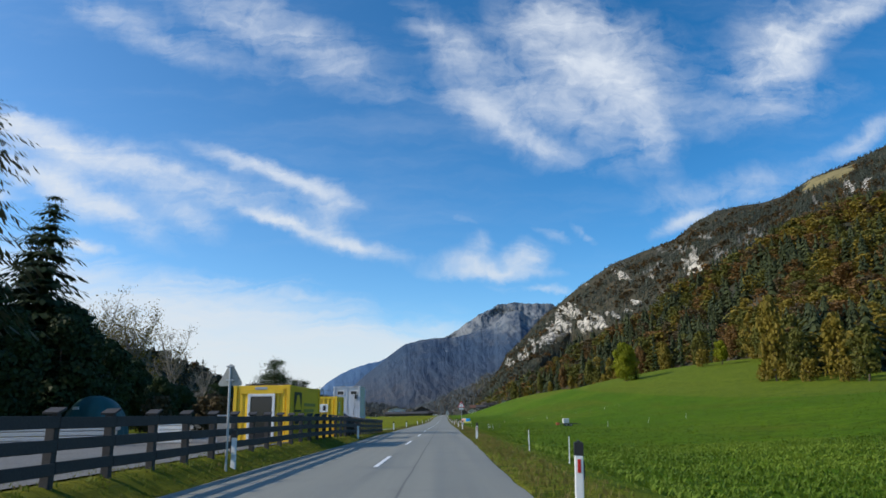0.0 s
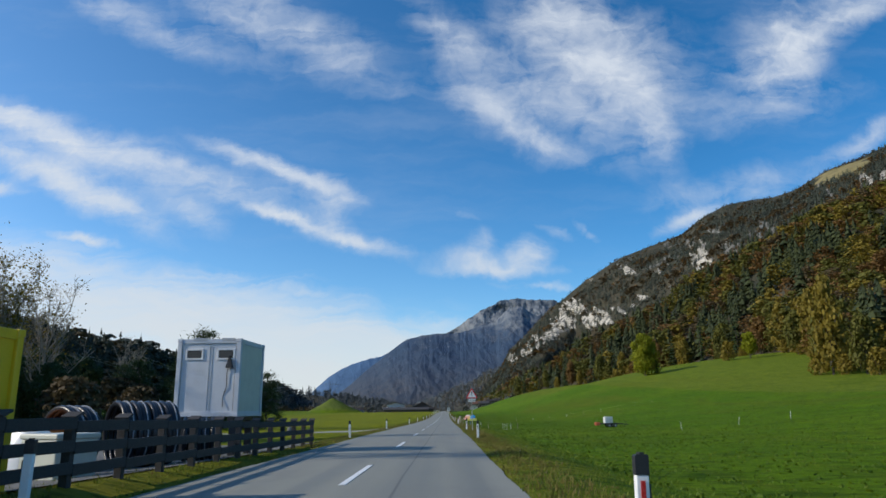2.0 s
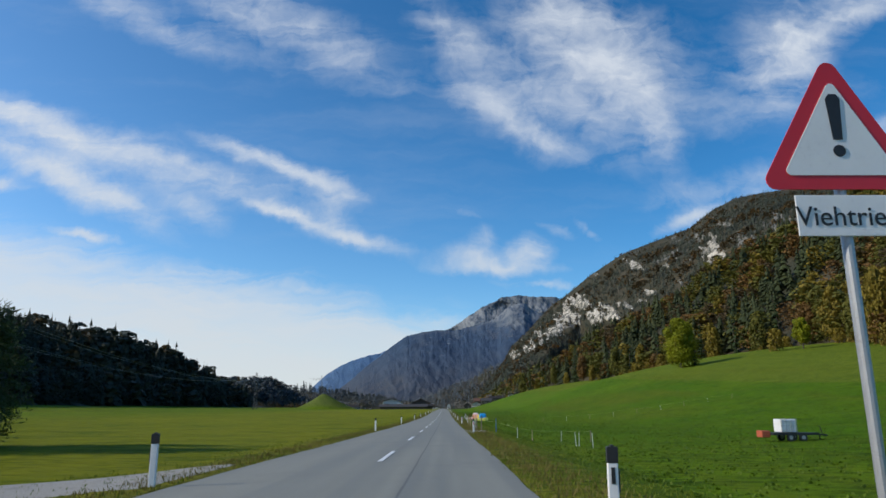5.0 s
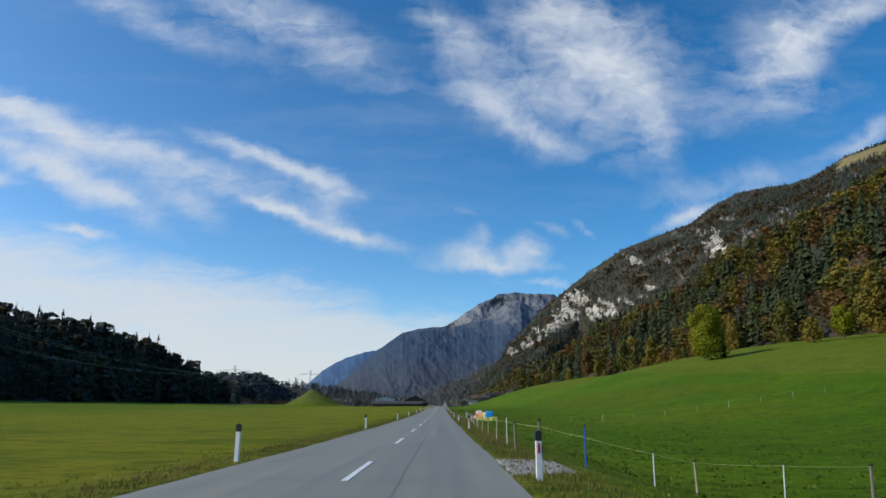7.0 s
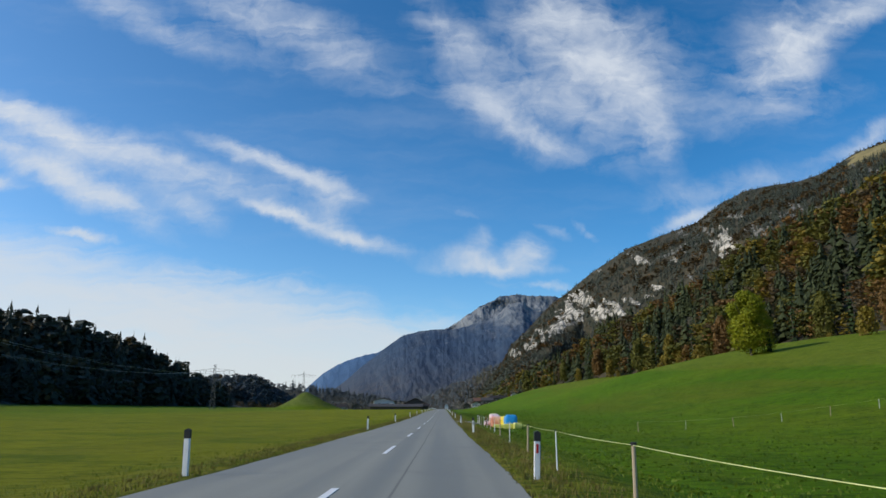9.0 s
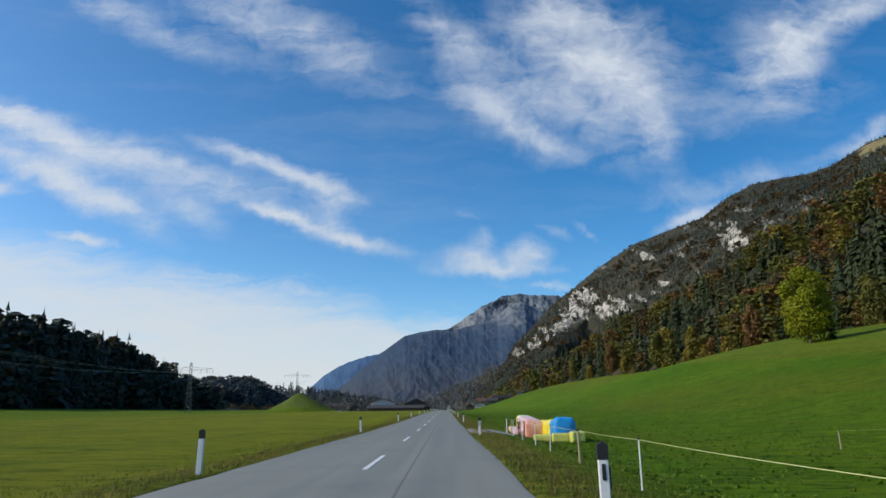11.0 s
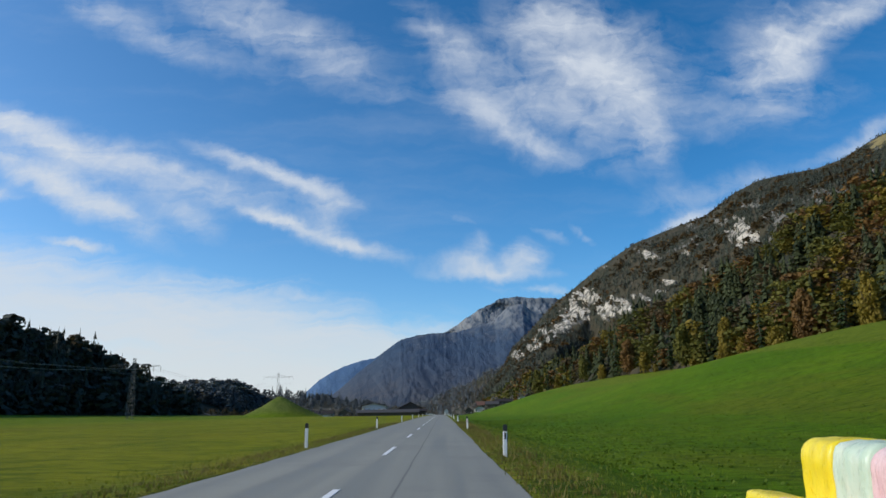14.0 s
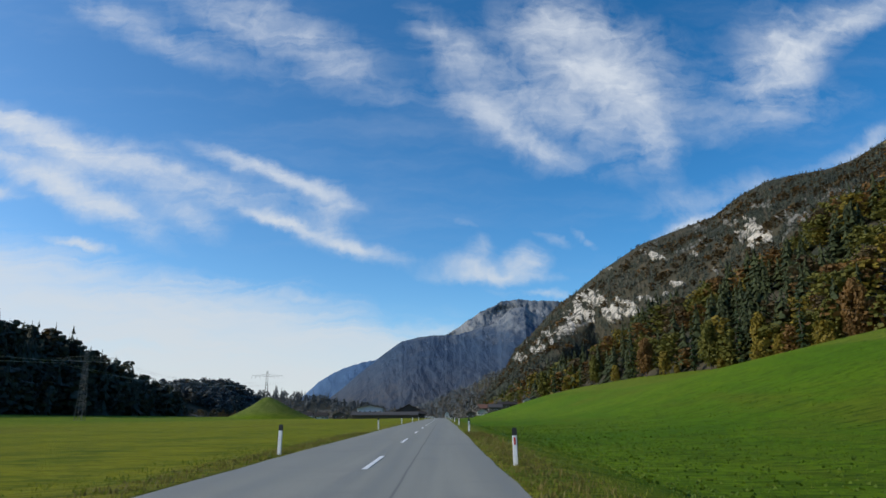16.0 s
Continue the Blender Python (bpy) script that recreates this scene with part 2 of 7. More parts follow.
def meadow_material():
    m, n, b = material("meadow grass", 0.85)
    p = where(n)
    s = n.add("ShaderNodeSeparateXYZ", {0: p})
    far = n.noise(p, 0.012, 4.0, 0.6).outputs[0]
    mid = n.noise(p, 0.16, 5.0, 0.65, 0.6).outputs[0]
    stretched = n.add("ShaderNodeMapping", {"Vector": p, "Scale": (0.35, 1.0, 0.6)}).outputs[0]
    near = n.noise(stretched, 3.2, 6.0, 0.72).outputs[0]
    fine = n.noise(p, 26.0, 4.0, 0.7).outputs[0]
    c = n.mix(n.span(far, 0.35, 0.65), (0.076, 0.170, 0.005, 1), (0.130, 0.212, 0.008, 1))
    # autumn grass on the left of the road is yellower and shorter
    left = n.span(n.math("ADD", s.outputs[0], n.math("MULTIPLY", n.math("SUBTRACT", mid, 0.5), 5.0)), -9.0, 3.0, 1.0, 0.0)
    left = n.math("MULTIPLY", left, n.span(s.outputs[0], -115.0, -45.0, 0.35, 1.0))
    c = n.mix(n.math("MULTIPLY", left, 0.66), c, n.mix(far, (0.235, 0.230, 0.010, 1), (0.335, 0.275, 0.018, 1)))
    # strips left by mowing and grazing
    strip = n.noise(n.add("ShaderNodeMapping", {"Vector": p, "Rotation": (0, 0, 0.06), "Scale": (0.55, 0.02, 0.3)}).outputs[0], 1.0, 3.0, 0.6).outputs[0]
    c = n.mix(n.span(strip, 0.5, 0.7, 0.0, 0.35), c, (0.150, 0.165, 0.014, 1))
    # duller, greyer green over the mound
    heap = n.add("ShaderNodeVectorMath", {0: p, 1: (-115.5, 762.0, 8.0)})
    heap.operation = "DISTANCE"
    c = n.mix(n.span(heap.outputs["Value"], 20.0, 34.0, 0.7, 0.0), c, n.mix(mid, (0.115, 0.135, 0.040, 1), (0.175, 0.180, 0.065, 1)))
    # lighter strip under the forest edge
    high = n.span(n.math("MULTIPLY_ADD", n.math("SUBTRACT", mid, 0.5), 7.0, s.outputs[0]), 78.5, 81.5, 0.0, 0.8)
    c = n.mix(high, c, (0.165, 0.195, 0.020, 1))
    # drier sweeps across the slope
    sweep = n.noise(n.add("ShaderNodeMapping", {"Vector": p, "Scale": (1.0, 0.28, 1.0)}).outputs[0], 0.035, 4.0, 0.6, 0.5).outputs[0]
    c = n.mix(n.span(sweep, 0.50, 0.68, 0.0, 0.55), c, (0.150, 0.145, 0.014, 1))
    # dry verge along the road
    edge = n.math("ABSOLUTE", n.math("ADD", s.outputs[0], 1.88))
    verge = n.span(n.math("ADD", edge, n.math("MULTIPLY", n.math("SUBTRACT", mid, 0.5), 4.0)), 3.3, 7.8, 1.0, 0.0)
    c = n.mix(n.math("MULTIPLY", verge, 0.75), c, n.mix(near, (0.165, 0.150, 0.016, 1), (0.265, 0.220, 0.034, 1)))
    c = n.mix(n.span(mid, 0.42, 0.75, 0.0, 0.6), c, (0.050, 0.105, 0.006, 1))
    clump = n.noise(stretched, 1.1, 6.0, 0.75, 0.5).outputs[0]
    calm = n.math("MULTIPLY_ADD", left, -0.35, 1.0)
    c = n.mix(n.math("MULTIPLY", calm, n.span(clump, 0.49, 0.62, 0.0, 0.75)), c, (0.026, 0.062, 0.004, 1))
    c = n.mix(n.math("MULTIPLY", calm, n.span(near, 0.48, 0.64, 0.0, 0.75)), c, (0.022, 0.048, 0.003, 1))
    c = n.mix(n.span(fine, 0.5, 0.8, 0.0, 0.45), c, (0.19, 0.22, 0.03, 1))
    n.put(b.inputs["Base Color"], c)
    b.inputs["Specular IOR Level"].default_value = 0.04
    bump(n, b, n.math("MULTIPLY_ADD", clump, 0.8, n.math("MULTIPLY_ADD", near, 0.5, n.math("MULTIPLY", fine, 0.2))), 1.0, 0.22)
    return m


def asphalt_material():
    m, n, b = material("asphalt", 0.8)
    p = where(n)
    s = n.add("ShaderNodeSeparateXYZ", {0: p})
    grain = n.noise(p, 70.0, 3.0, 0.7).outputs[0]
    wheel = n.add("ShaderNodeMapping", {"Vector": p, "Scale": (1.6, 0.03, 1.0)}).outputs[0]
    tracks = n.noise(wheel, 1.0, 4.0, 0.6).outputs[0]
    stain = n.noise(p, 0.35, 5.0, 0.65).outputs[0]
    c = n.mix(n.span(tracks, 0.3, 0.7), (0.190, 0.190, 0.157, 1), (0.248, 0.248, 0.205, 1))
    c = n.mix(n.span(stain, 0.5, 0.75, 0.0, 0.35), c, (0.14, 0.136, 0.13, 1))
    # one tarred seam down the middle of the lane
    seam = n.math("ABSOLUTE", n.math("ADD", s.outputs[0], n.math("MULTIPLY_ADD", n.noise(p, 0.12, 2.0).outputs[0], 0.12, 0.78)))
    c = n.mix(n.span(seam, 0.010, 0.04, 0.55, 0.0), c, (0.06, 0.06, 0.06, 1))
    c = n.mix(n.span(grain, 0.45, 0.8, 0.0, 0.5), c, (0.29, 0.28, 0.265, 1))
    n.put(b.inputs["Base Color"], c)
    n.put(b.inputs["Roughness"], n.span(tracks, 0.3, 0.7, 0.68, 0.9))
    bump(n, b, grain, 0.4, 0.006)
    return m


def slope_material(name, floor_a, floor_b, rock_a, rock_b, rocky, size=1.0):
    """Forest floor with bare limestone where it is steep and broken."""
    m, n, b = material(name, 0.95)
    p = where(n)
    f = n.noise(p, 0.03, 6.0, 0.7).outputs[0]
    g = n.noise(n.add("ShaderNodeMapping", {"Vector": p, "Scale": (1, 1, 0.35)}).outputs[0], 0.012 * size, 8.0, 0.72, 0.5).outputs[0]
    c = n.mix(n.span(f, 0.35, 0.65), (*floor_a, 1), (*floor_b, 1))
    r = n.mix(n.span(n.noise(p, 0.09, 5.0, 0.7).outputs[0], 0.35, 0.65), (*rock_a, 1), (*rock_b, 1))
    n.put(b.inputs["Base Color"], n.mix(n.span(g, 0.62 - rocky, 0.70 - rocky), c, r))
    b.inputs["Specular IOR Level"].default_value = 0.1
    bump(n, b, g, 0.8, 6.0)
    return m


GRASS = meadow_material()
ASPHALT = asphalt_material()
FOREST_FLOOR = slope_material("forest slope", (0.034, 0.038, 0.027), (0.070, 0.060, 0.040), (0.11, 0.11, 0.10), (0.22, 0.215, 0.19), 0.04)
LIMESTONE = slope_material("limestone", (0.38, 0.35, 0.29), (0.60, 0.555, 0.47), (0.075, 0.08, 0.066), (0.20, 0.19, 0.165), 0.16, 6.0)
GREY_ROCK = slope_material("weathered grey rock", (0.16, 0.155, 0.135), (0.30, 0.285, 0.245), (0.055, 0.06, 0.05), (0.12, 0.115, 0.10), 0.16, 6.0)
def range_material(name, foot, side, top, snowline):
    """A far mountain: woods at its foot, conifer slopes, bare rock above, with distance haze put into the colours."""
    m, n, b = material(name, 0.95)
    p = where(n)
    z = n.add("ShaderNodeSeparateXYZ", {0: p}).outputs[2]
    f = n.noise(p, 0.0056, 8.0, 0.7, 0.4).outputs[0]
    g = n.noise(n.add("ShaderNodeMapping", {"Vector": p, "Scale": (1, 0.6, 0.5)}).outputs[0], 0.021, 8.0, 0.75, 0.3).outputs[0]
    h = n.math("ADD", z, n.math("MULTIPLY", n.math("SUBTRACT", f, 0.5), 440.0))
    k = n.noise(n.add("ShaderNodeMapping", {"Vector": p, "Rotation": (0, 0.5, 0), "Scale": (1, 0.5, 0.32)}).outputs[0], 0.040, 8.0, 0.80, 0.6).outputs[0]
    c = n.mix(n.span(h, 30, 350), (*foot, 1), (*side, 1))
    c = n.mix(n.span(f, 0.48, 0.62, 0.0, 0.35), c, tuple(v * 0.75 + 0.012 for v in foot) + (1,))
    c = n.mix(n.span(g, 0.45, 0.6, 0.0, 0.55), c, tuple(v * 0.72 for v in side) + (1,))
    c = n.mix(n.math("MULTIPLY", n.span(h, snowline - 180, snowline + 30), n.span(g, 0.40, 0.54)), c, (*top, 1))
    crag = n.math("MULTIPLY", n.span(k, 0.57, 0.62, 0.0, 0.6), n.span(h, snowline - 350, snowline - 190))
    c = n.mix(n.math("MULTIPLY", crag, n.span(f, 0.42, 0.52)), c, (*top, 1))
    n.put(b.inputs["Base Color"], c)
    b.inputs["Specular IOR Level"].default_value = 0.05
    bump(n, b, g, 0.7, 18.0)
    return m


# Blue and brown-grey haze of the distance is painted into these base colours.
BLUE_RANGE = range_material("haze-blue wooded mountain", (0.074, 0.082, 0.098), (0.046, 0.076, 0.126), (0.19, 0.21, 0.23), 560)
SUMMIT_ROCK = range_material("haze-blue bare summit", (0.052, 0.080, 0.124), (0.060, 0.086, 0.120), (0.21, 0.225, 0.24), 560)
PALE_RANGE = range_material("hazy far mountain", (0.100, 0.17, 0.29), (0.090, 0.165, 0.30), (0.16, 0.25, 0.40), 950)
LINE_WHITE = painted("road paint", (0.78, 0.78, 0.76), 0.6, worn=0.4, fine=6)
BLACK_WOOD = painted("dark stained wood", (0.040, 0.036, 0.034), 0.8, wear=(0.11, 0.10, 0.09, 1), worn=0.5)
YELLOW = painted("yellow paint", (0.80, 0.50, 0.015), 0.45, worn=0.2)
SHEET_WHITE = painted("white sheet metal", (0.55, 0.57, 0.60), 0.4, worn=0.3, wear=(0.35, 0.34, 0.32, 1))
CREAM = painted("cream panel", (0.55, 0.56, 0.47), 0.5, worn=0.25, wear=(0.35, 0.34, 0.30, 1))
FRAME_WHITE = painted("white frame", (0.74, 0.74, 0.74), 0.4, worn=0.2)
DARK_GLASS = painted("dark window glass", (0.02, 0.022, 0.026), 0.08, worn=0.05)
BLACK = painted("black plastic", (0.018, 0.018, 0.02), 0.5, worn=0.2)
POST_WHITE = painted("post plastic", (0.80, 0.80, 0.79), 0.45, worn=0.3)
POST_RED = painted("red reflector", (0.50, 0.02, 0.02), 0.25, worn=0.1)
GREY_STEEL = painted("galvanised steel", (0.42, 0.43, 0.44), 0.45, 0.6, worn=0.3)
SIGN_RED = painted("sign red", (0.62, 0.02, 0.03), 0.35, worn=0.08)
SIGN_WHITE = painted("sign white", (0.82, 0.82, 0.80), 0.4, worn=0.08)
SIGN_BACK = painted("sign back", (0.36, 0.36, 0.33), 0.5, 0.4, worn=0.3)
BARK = bark("bark", (0.035, 0.028, 0.022), (0.11, 0.09, 0.07))
PALE_BARK = bark("pale bark", (0.15, 0.135, 0.11), (0.32, 0.285, 0.235))

# ---- shapes ----
def smooth(a, b, v):
    t = np.clip((v - a) / (b - a), 0, 1)
    return t * t * (3 - 2 * t)


def swell(x, y, size, seed=0.0):
    """Cheap rolling noise for numpy arrays, about -1 to 1."""
    x, y = x / size + seed, y / size - seed
    return (np.sin(x * 1.7 + 1.3 * np.sin(y * 1.1 + seed)) + np.sin(y * 1.9 + 1.1 * np.sin(x * 0.9)) + np.sin((x + y) * 1.3 + 2.0 * np.sin((x - y) * 0.7))) / 3


def crags(P, size, octaves=5, seed=0.0):
    """Ridged fractal relief at the points P, about 0 to 1."""
    flat_p = P.reshape(-1, 3) / size
    v = [noise.ridged_multi_fractal((p[0] + seed, p[1] - seed, p[2] * 0.6), 0.9, 2.1, octaves, 1.0, 2.0) for p in flat_p.tolist()]
    return np.clip(np.array(v).reshape(P.shape[:-1]) / 2.4, 0, 1.2)


ROAD_L, ROAD_R, ROAD_C = -5.22, 1.45, -1.88
DIP_Y = np.arange(-200, 1401, 1.0)
DIP_Z = np.cumsum(np.interp(DIP_Y, (-200, -60, 25, 95, 140, 188, 250, 310, 420, 700, 1000, 1300), (0, -0.001, -0.0022, -0.0057, -0.0065, -0.0025, 0.0016, 0.0074, 0.004, 0.0008, 0.0005, 0)))
DIP_Z = DIP_Z - np.interp(0, DIP_Y, DIP_Z)


def road_z(y):
    """The road's gentle dip along the valley."""
    return np.interp(y, DIP_Y, DIP_Z)




def ground_z(x, y):
    """The valley floor, the bank and the meadow that climbs on the right."""
    x, y = np.asarray(x, float), np.asarray(y, float)
    s = np.interp(y, (-300, 150, 200, 258, 320, 400, 446, 500, 535, 618, 730, 850, 1000, 1500, 2500), (0.11, 0.135, 0.15, 0.20, 0.28, 0.361, 0.405, 0.375, 0.352, 0.344, 0.42, 0.44, 0.36, 0.13, 0.02))
    climb = 5.5 * np.log1p(np.exp(np.clip((x - 30) / 5.5, -30, 600)))
    right = -0.85 * smooth(2.6, 7.5, x) + s * 110 * (1 - np.exp(-climb / 110))
    left = -0.22 * smooth(5.5, 9.0, -x) + 3.5 * smooth(90, 260, -x) + 0.42 * smooth(5.32, 6.3, -x) * (1 - smooth(30, 72, y)) * (1 - smooth(40, 80, -x))
    z = np.where(x > 0, right, left) - 0.03
    rough = 0.05 * swell(x, y, 5.0) * smooth(4, 12, np.abs(x + 1.6)) + 0.5 * swell(x, y, 60.0, 3) * smooth(30, 90, np.abs(x))
    cone = np.sqrt(np.hypot((x + 115.5) / np.where(x > -115.5, 30, 25), (y - 762) / 33) ** 2 + 0.008) - 0.089
    mound = 14.4 * np.clip(1 - cone, 0, 1) ** 1.2 * (1 + 0.05 * swell(x, y, 5.0, 2))
    under_road = (x > ROAD_L - 0.03) & (x < ROAD_R + 0.03)
    dip = road_z(y) * (1 - smooth(25, 130, np.abs(x))) * (1 - smooth(1000, 1350, y))
    return np.where(under_road, -0.14, z + rough + mound) + dip


def ground_at(x, y):
    return float(ground_z(x, y))


def mesh_from(name, verts, faces, mats, smooth_shade=False, face_mats=None):
    me = bpy.data.meshes.new(name)
    me.from_pydata(verts, [], faces)
    for mt in mats if isinstance(mats, (list, tuple)) else [mats]:
        me.materials.append(mt)
    if face_mats is not None:
        me.polygons.foreach_set("material_index", face_mats)
    if smooth_shade:
        me.polygons.foreach_set("use_smooth", [True] * len(me.polygons))
    me.update()
    return me


def grid_mesh(name, P, mat, smooth_shade=True):
    """A sheet from an array of points (rows, columns, 3)."""
    r, c = P.shape[:2]
    i = np.arange(r * c).reshape(r, c)
    f = np.stack([i[:-1, :-1], i[:-1, 1:], i[1:, 1:], i[1:, :-1]], -1).reshape(-1, 4)
    return mesh_from(name, P.reshape(-1, 3).tolist(), f.tolist(), mat, smooth_shade)


def part(name, bm, mat, parent, label="", kind="", shade=False):
    """Links a bmesh as one mesh object under a thing or under a part."""
    me = bpy.data.meshes.new(name)
    bm.to_mesh(me)
    bm.free()
    for mt in mat if isinstance(mat, (list, tuple)) else [mat]:
        me.materials.append(mt)
    if shade:
        me.polygons.foreach_set("use_smooth", [True] * len(me.polygons))
    ob = new(name, me)
    ob.parent = parent
    return tagged(ob, label, "", "", kind)


def part_mesh(name, me, parent, label="", kind=""):
    ob = new(name, me)
    ob.parent = parent
    return tagged(ob, label, "", "", kind)


def thing(name, label, category, m=None, group="", kind=""):
    ob = new(name)
    ob.empty_display_size = 0.1
    if m is not None:
        ob.matrix_world = m
    return tagged(ob, label, category, group, kind)


def box(bm, x0, x1, y0, y1, z0, z1, bevel=0.0, turn=None):
    """A box added to bm, with bevelled edges."""
    g = bmesh.ops.create_cube(bm, size=1.0)["verts"]
    m = Matrix.Translation(((x0 + x1) / 2, (y0 + y1) / 2, (z0 + z1) / 2)) @ Matrix.Diagonal((x1 - x0, y1 - y0, z1 - z0, 1))
    bmesh.ops.transform(bm, matrix=(turn @ m) if turn is not None else m, verts=g)
    if bevel:
        e = list({e for v in g for e in v.link_edges})
        bmesh.ops.bevel(bm, geom=e, offset=bevel, segments=2, affect="EDGES", profile=0.5)
    return bm


def tube(bm, a, b, r0, r1=None, sides=8):
    a, b = Vector(a), Vector(b)
    d = b - a
    g = bmesh.ops.create_cone(bm, cap_ends=True, segments=sides, radius1=r0, radius2=r0 if r1 is None else r1, depth=d.length)["verts"]
    m = Matrix.Translation((a + b) / 2) @ d.to_track_quat("Z", "Y").to_matrix().to_4x4()
    bmesh.ops.transform(bm, matrix=m, verts=g)
    return bm


def prism(bm, outline, y0, y1):
    """Extrudes an outline of (x, z) from y0 to y1."""
    a = [bm.verts.new((x, y0, z)) for x, z in outline]
    b = [bm.verts.new((x, y1, z)) for x, z in outline]
    k = len(a)
    for i in range(k):
        bm.faces.new((a[i], a[(i + 1) % k], b[(i + 1) % k], b[i]))
    bm.faces.new(a[::-1]), bm.faces.new(b)
    bmesh.ops.recalc_face_normals(bm, faces=bm.faces[:])
    return bm


def fresh():
    return bmesh.new()


# ---- the ground ----
gx = np.unique(np.concatenate([np.linspace(-4600, -400, 22), np.linspace(-400, -155, 26), np.linspace(-155, -80, 38), np.linspace(-80, -60, 5), np.linspace(-60, -12, 33), np.linspace(-12, -5.45, 18), [-5.27, -5.15, -3, -1, 1.36, 1.50, 1.75],
                               np.linspace(2.0, 12, 26), np.linspace(12, 60, 33), np.linspace(60, 300, 41), np.linspace(300, 4700, 22)]))
gy = np.unique(np.concatenate([np.linspace(-1500, -40, 14), np.linspace(-40, 350, 140), np.linspace(350, 720, 46), np.linspace(720, 805, 44), np.linspace(805, 1100, 30), np.linspace(1100, 4900, 28)]))
GX, GY = np.meshgrid(gx, gy)
ground = new("ground", grid_mesh("ground", np.stack([GX, GY, ground_z(GX, GY)], -1), GRASS))
tagged(ground, "green and yellowing autumn meadows of a broad valley floor", "meadow", "", "structure")

rng = np.random.default_rng(5)
ry = np.arange(-60, 1300, 1.5)
jl = 0.018 * rng.standard_normal(len(ry)) + 0.04 * np.sin(ry * 0.21)
jr = 0.018 * rng.standard_normal(len(ry)) + 0.04 * np.sin(ry * 0.17 + 1)
rz = road_z(ry)
cols = [np.stack([x + j + 0 * ry, ry, rz + z], -1) for x, j, z in ((ROAD_L - 0.1, jl, -0.13), (ROAD_L, jl, -0.02), (ROAD_L + 1.7, 0, 0.012), (ROAD_C, 0, 0.03), (ROAD_R - 1.7, 0, 0.012), (ROAD_R, jr, -0.02), (ROAD_R + 0.1, jr, -0.13))]
road = new("road", grid_mesh("road", np.stack(cols, 1), ASPHALT, False))
tagged(road, "grey asphalt country road with worn surface running straight", "road", "", "structure")

DASH, PERIOD, DASH0 = 5.1, 15.3, 4.1      # length, spacing and first near end of the centre line's dashes
dash_me = None
for k in range(-2, 56):
    y = DASH0 + k * PERIOD + DASH / 2
    bm = fresh()
    box(bm, -0.065, 0.065, -DASH / 2, DASH / 2, -0.004, 0.006)
    ob = part("line_dash", bm, LINE_WHITE, road) if dash_me is None else new("line_dash", dash_me)
    dash_me = ob.data
    ob.parent = road
    slope = float(road_z(y + 2) - road_z(y - 2)) / 4
    ob.matrix_local = pose(ROAD_C, y, float(road_z(y)) + 0.034, math.degrees(math.atan(slope)), 0, 0)

# ---- the mountain on the right ----
# forest edge (x, y, z), from near to far
EDGE = np.array([(140, -400, 6), (125, 200, 9), (121, 258, 11), (150, 300, 15.5), (175, 360, 24), (193, 425, 31.5), (190, 448, 34), (160, 535, 26), (140, 618, 23), (125, 690, 23), (112, 760, 23), (104, 850, 22), (95, 1000, 17), (85, 1250, 8),
                 (80, 1550, 4), (85, 1900, 2), (95, 2200, 1)], float)
# The face is laid out by bearing u = x / depth and rise w = z / depth, where depth runs along the valley from BASE_Y.
BASE_Y = 150.0
E_D = EDGE[:0:-1, 1] - BASE_Y
E_U, E_W = EDGE[:0:-1, 0] / E_D, (EDGE[:0:-1, 2] - 3) / E_D
# crest of the wooded foothill
C_U = (0.046, 0.077, 0.112, 0.144, 0.174, 0.238, 0.297, 0.343, 0.383, 0.426, 0.53, 0.616, 0.672, 0.79, 0.908, 1.3, 2.6)
C_D = (1850, 1180, 950, 800, 680, 640, 600, 540, 535, 555, 500, 450, 440, 405, 370, 290, 130)
C_W = (0.004, 0.018, 0.034, 0.044, 0.050, 0.094, 0.115, 0.135, 0.154, 0.197, 0.244, 0.282, 0.317, 0.366, 0.395, 0.46, 0.55)
# foot of the upper mountain behind it
F_U = (0.046, 0.077, 0.112, 0.144, 0.174, 0.20, 0.238, 0.297, 0.383, 0.43, 0.53, 0.62, 0.69, 0.90, 2.6)
F_D = (1900, 1280, 1200, 1350, 1500, 1600, 1540, 1400, 1200, 1150, 1000, 900, 850, 700, 500)
F_DROP = (-0.004, -0.004, -0.004, 0.002, 0.010, 0.016, 0.02, 0.02, 0.02, 0.03, 0.02, 0.02, 0.02, 0.02, 0.02)
# the ridge
R_U = (0.046, 0.064, 0.084, 0.098, 0.118, 0.144, 0.160, 0.177, 0.219, 0.273, 0.330, 0.376, 0.414, 0.452, 0.493, 0.534, 0.572, 0.628, 0.687, 0.765, 0.92, 1.3, 2.6)
R_W = (0.018, 0.043, 0.064, 0.091, 0.108, 0.136, 0.152, 0.163, 0.197, 0.232, 0.254, 0.271, 0.300, 0.320, 0.329, 0.335, 0.348, 0.382, 0.404, 0.440, 0.50, 0.58, 0.7)
R_D = (2250, 2250, 2250, 2230, 2180, 2100, 2050, 2000, 1900, 1830, 1800, 1770, 1720, 1660, 1600, 1540, 1480, 1400, 1330, 1280, 1200, 1100, 1000)


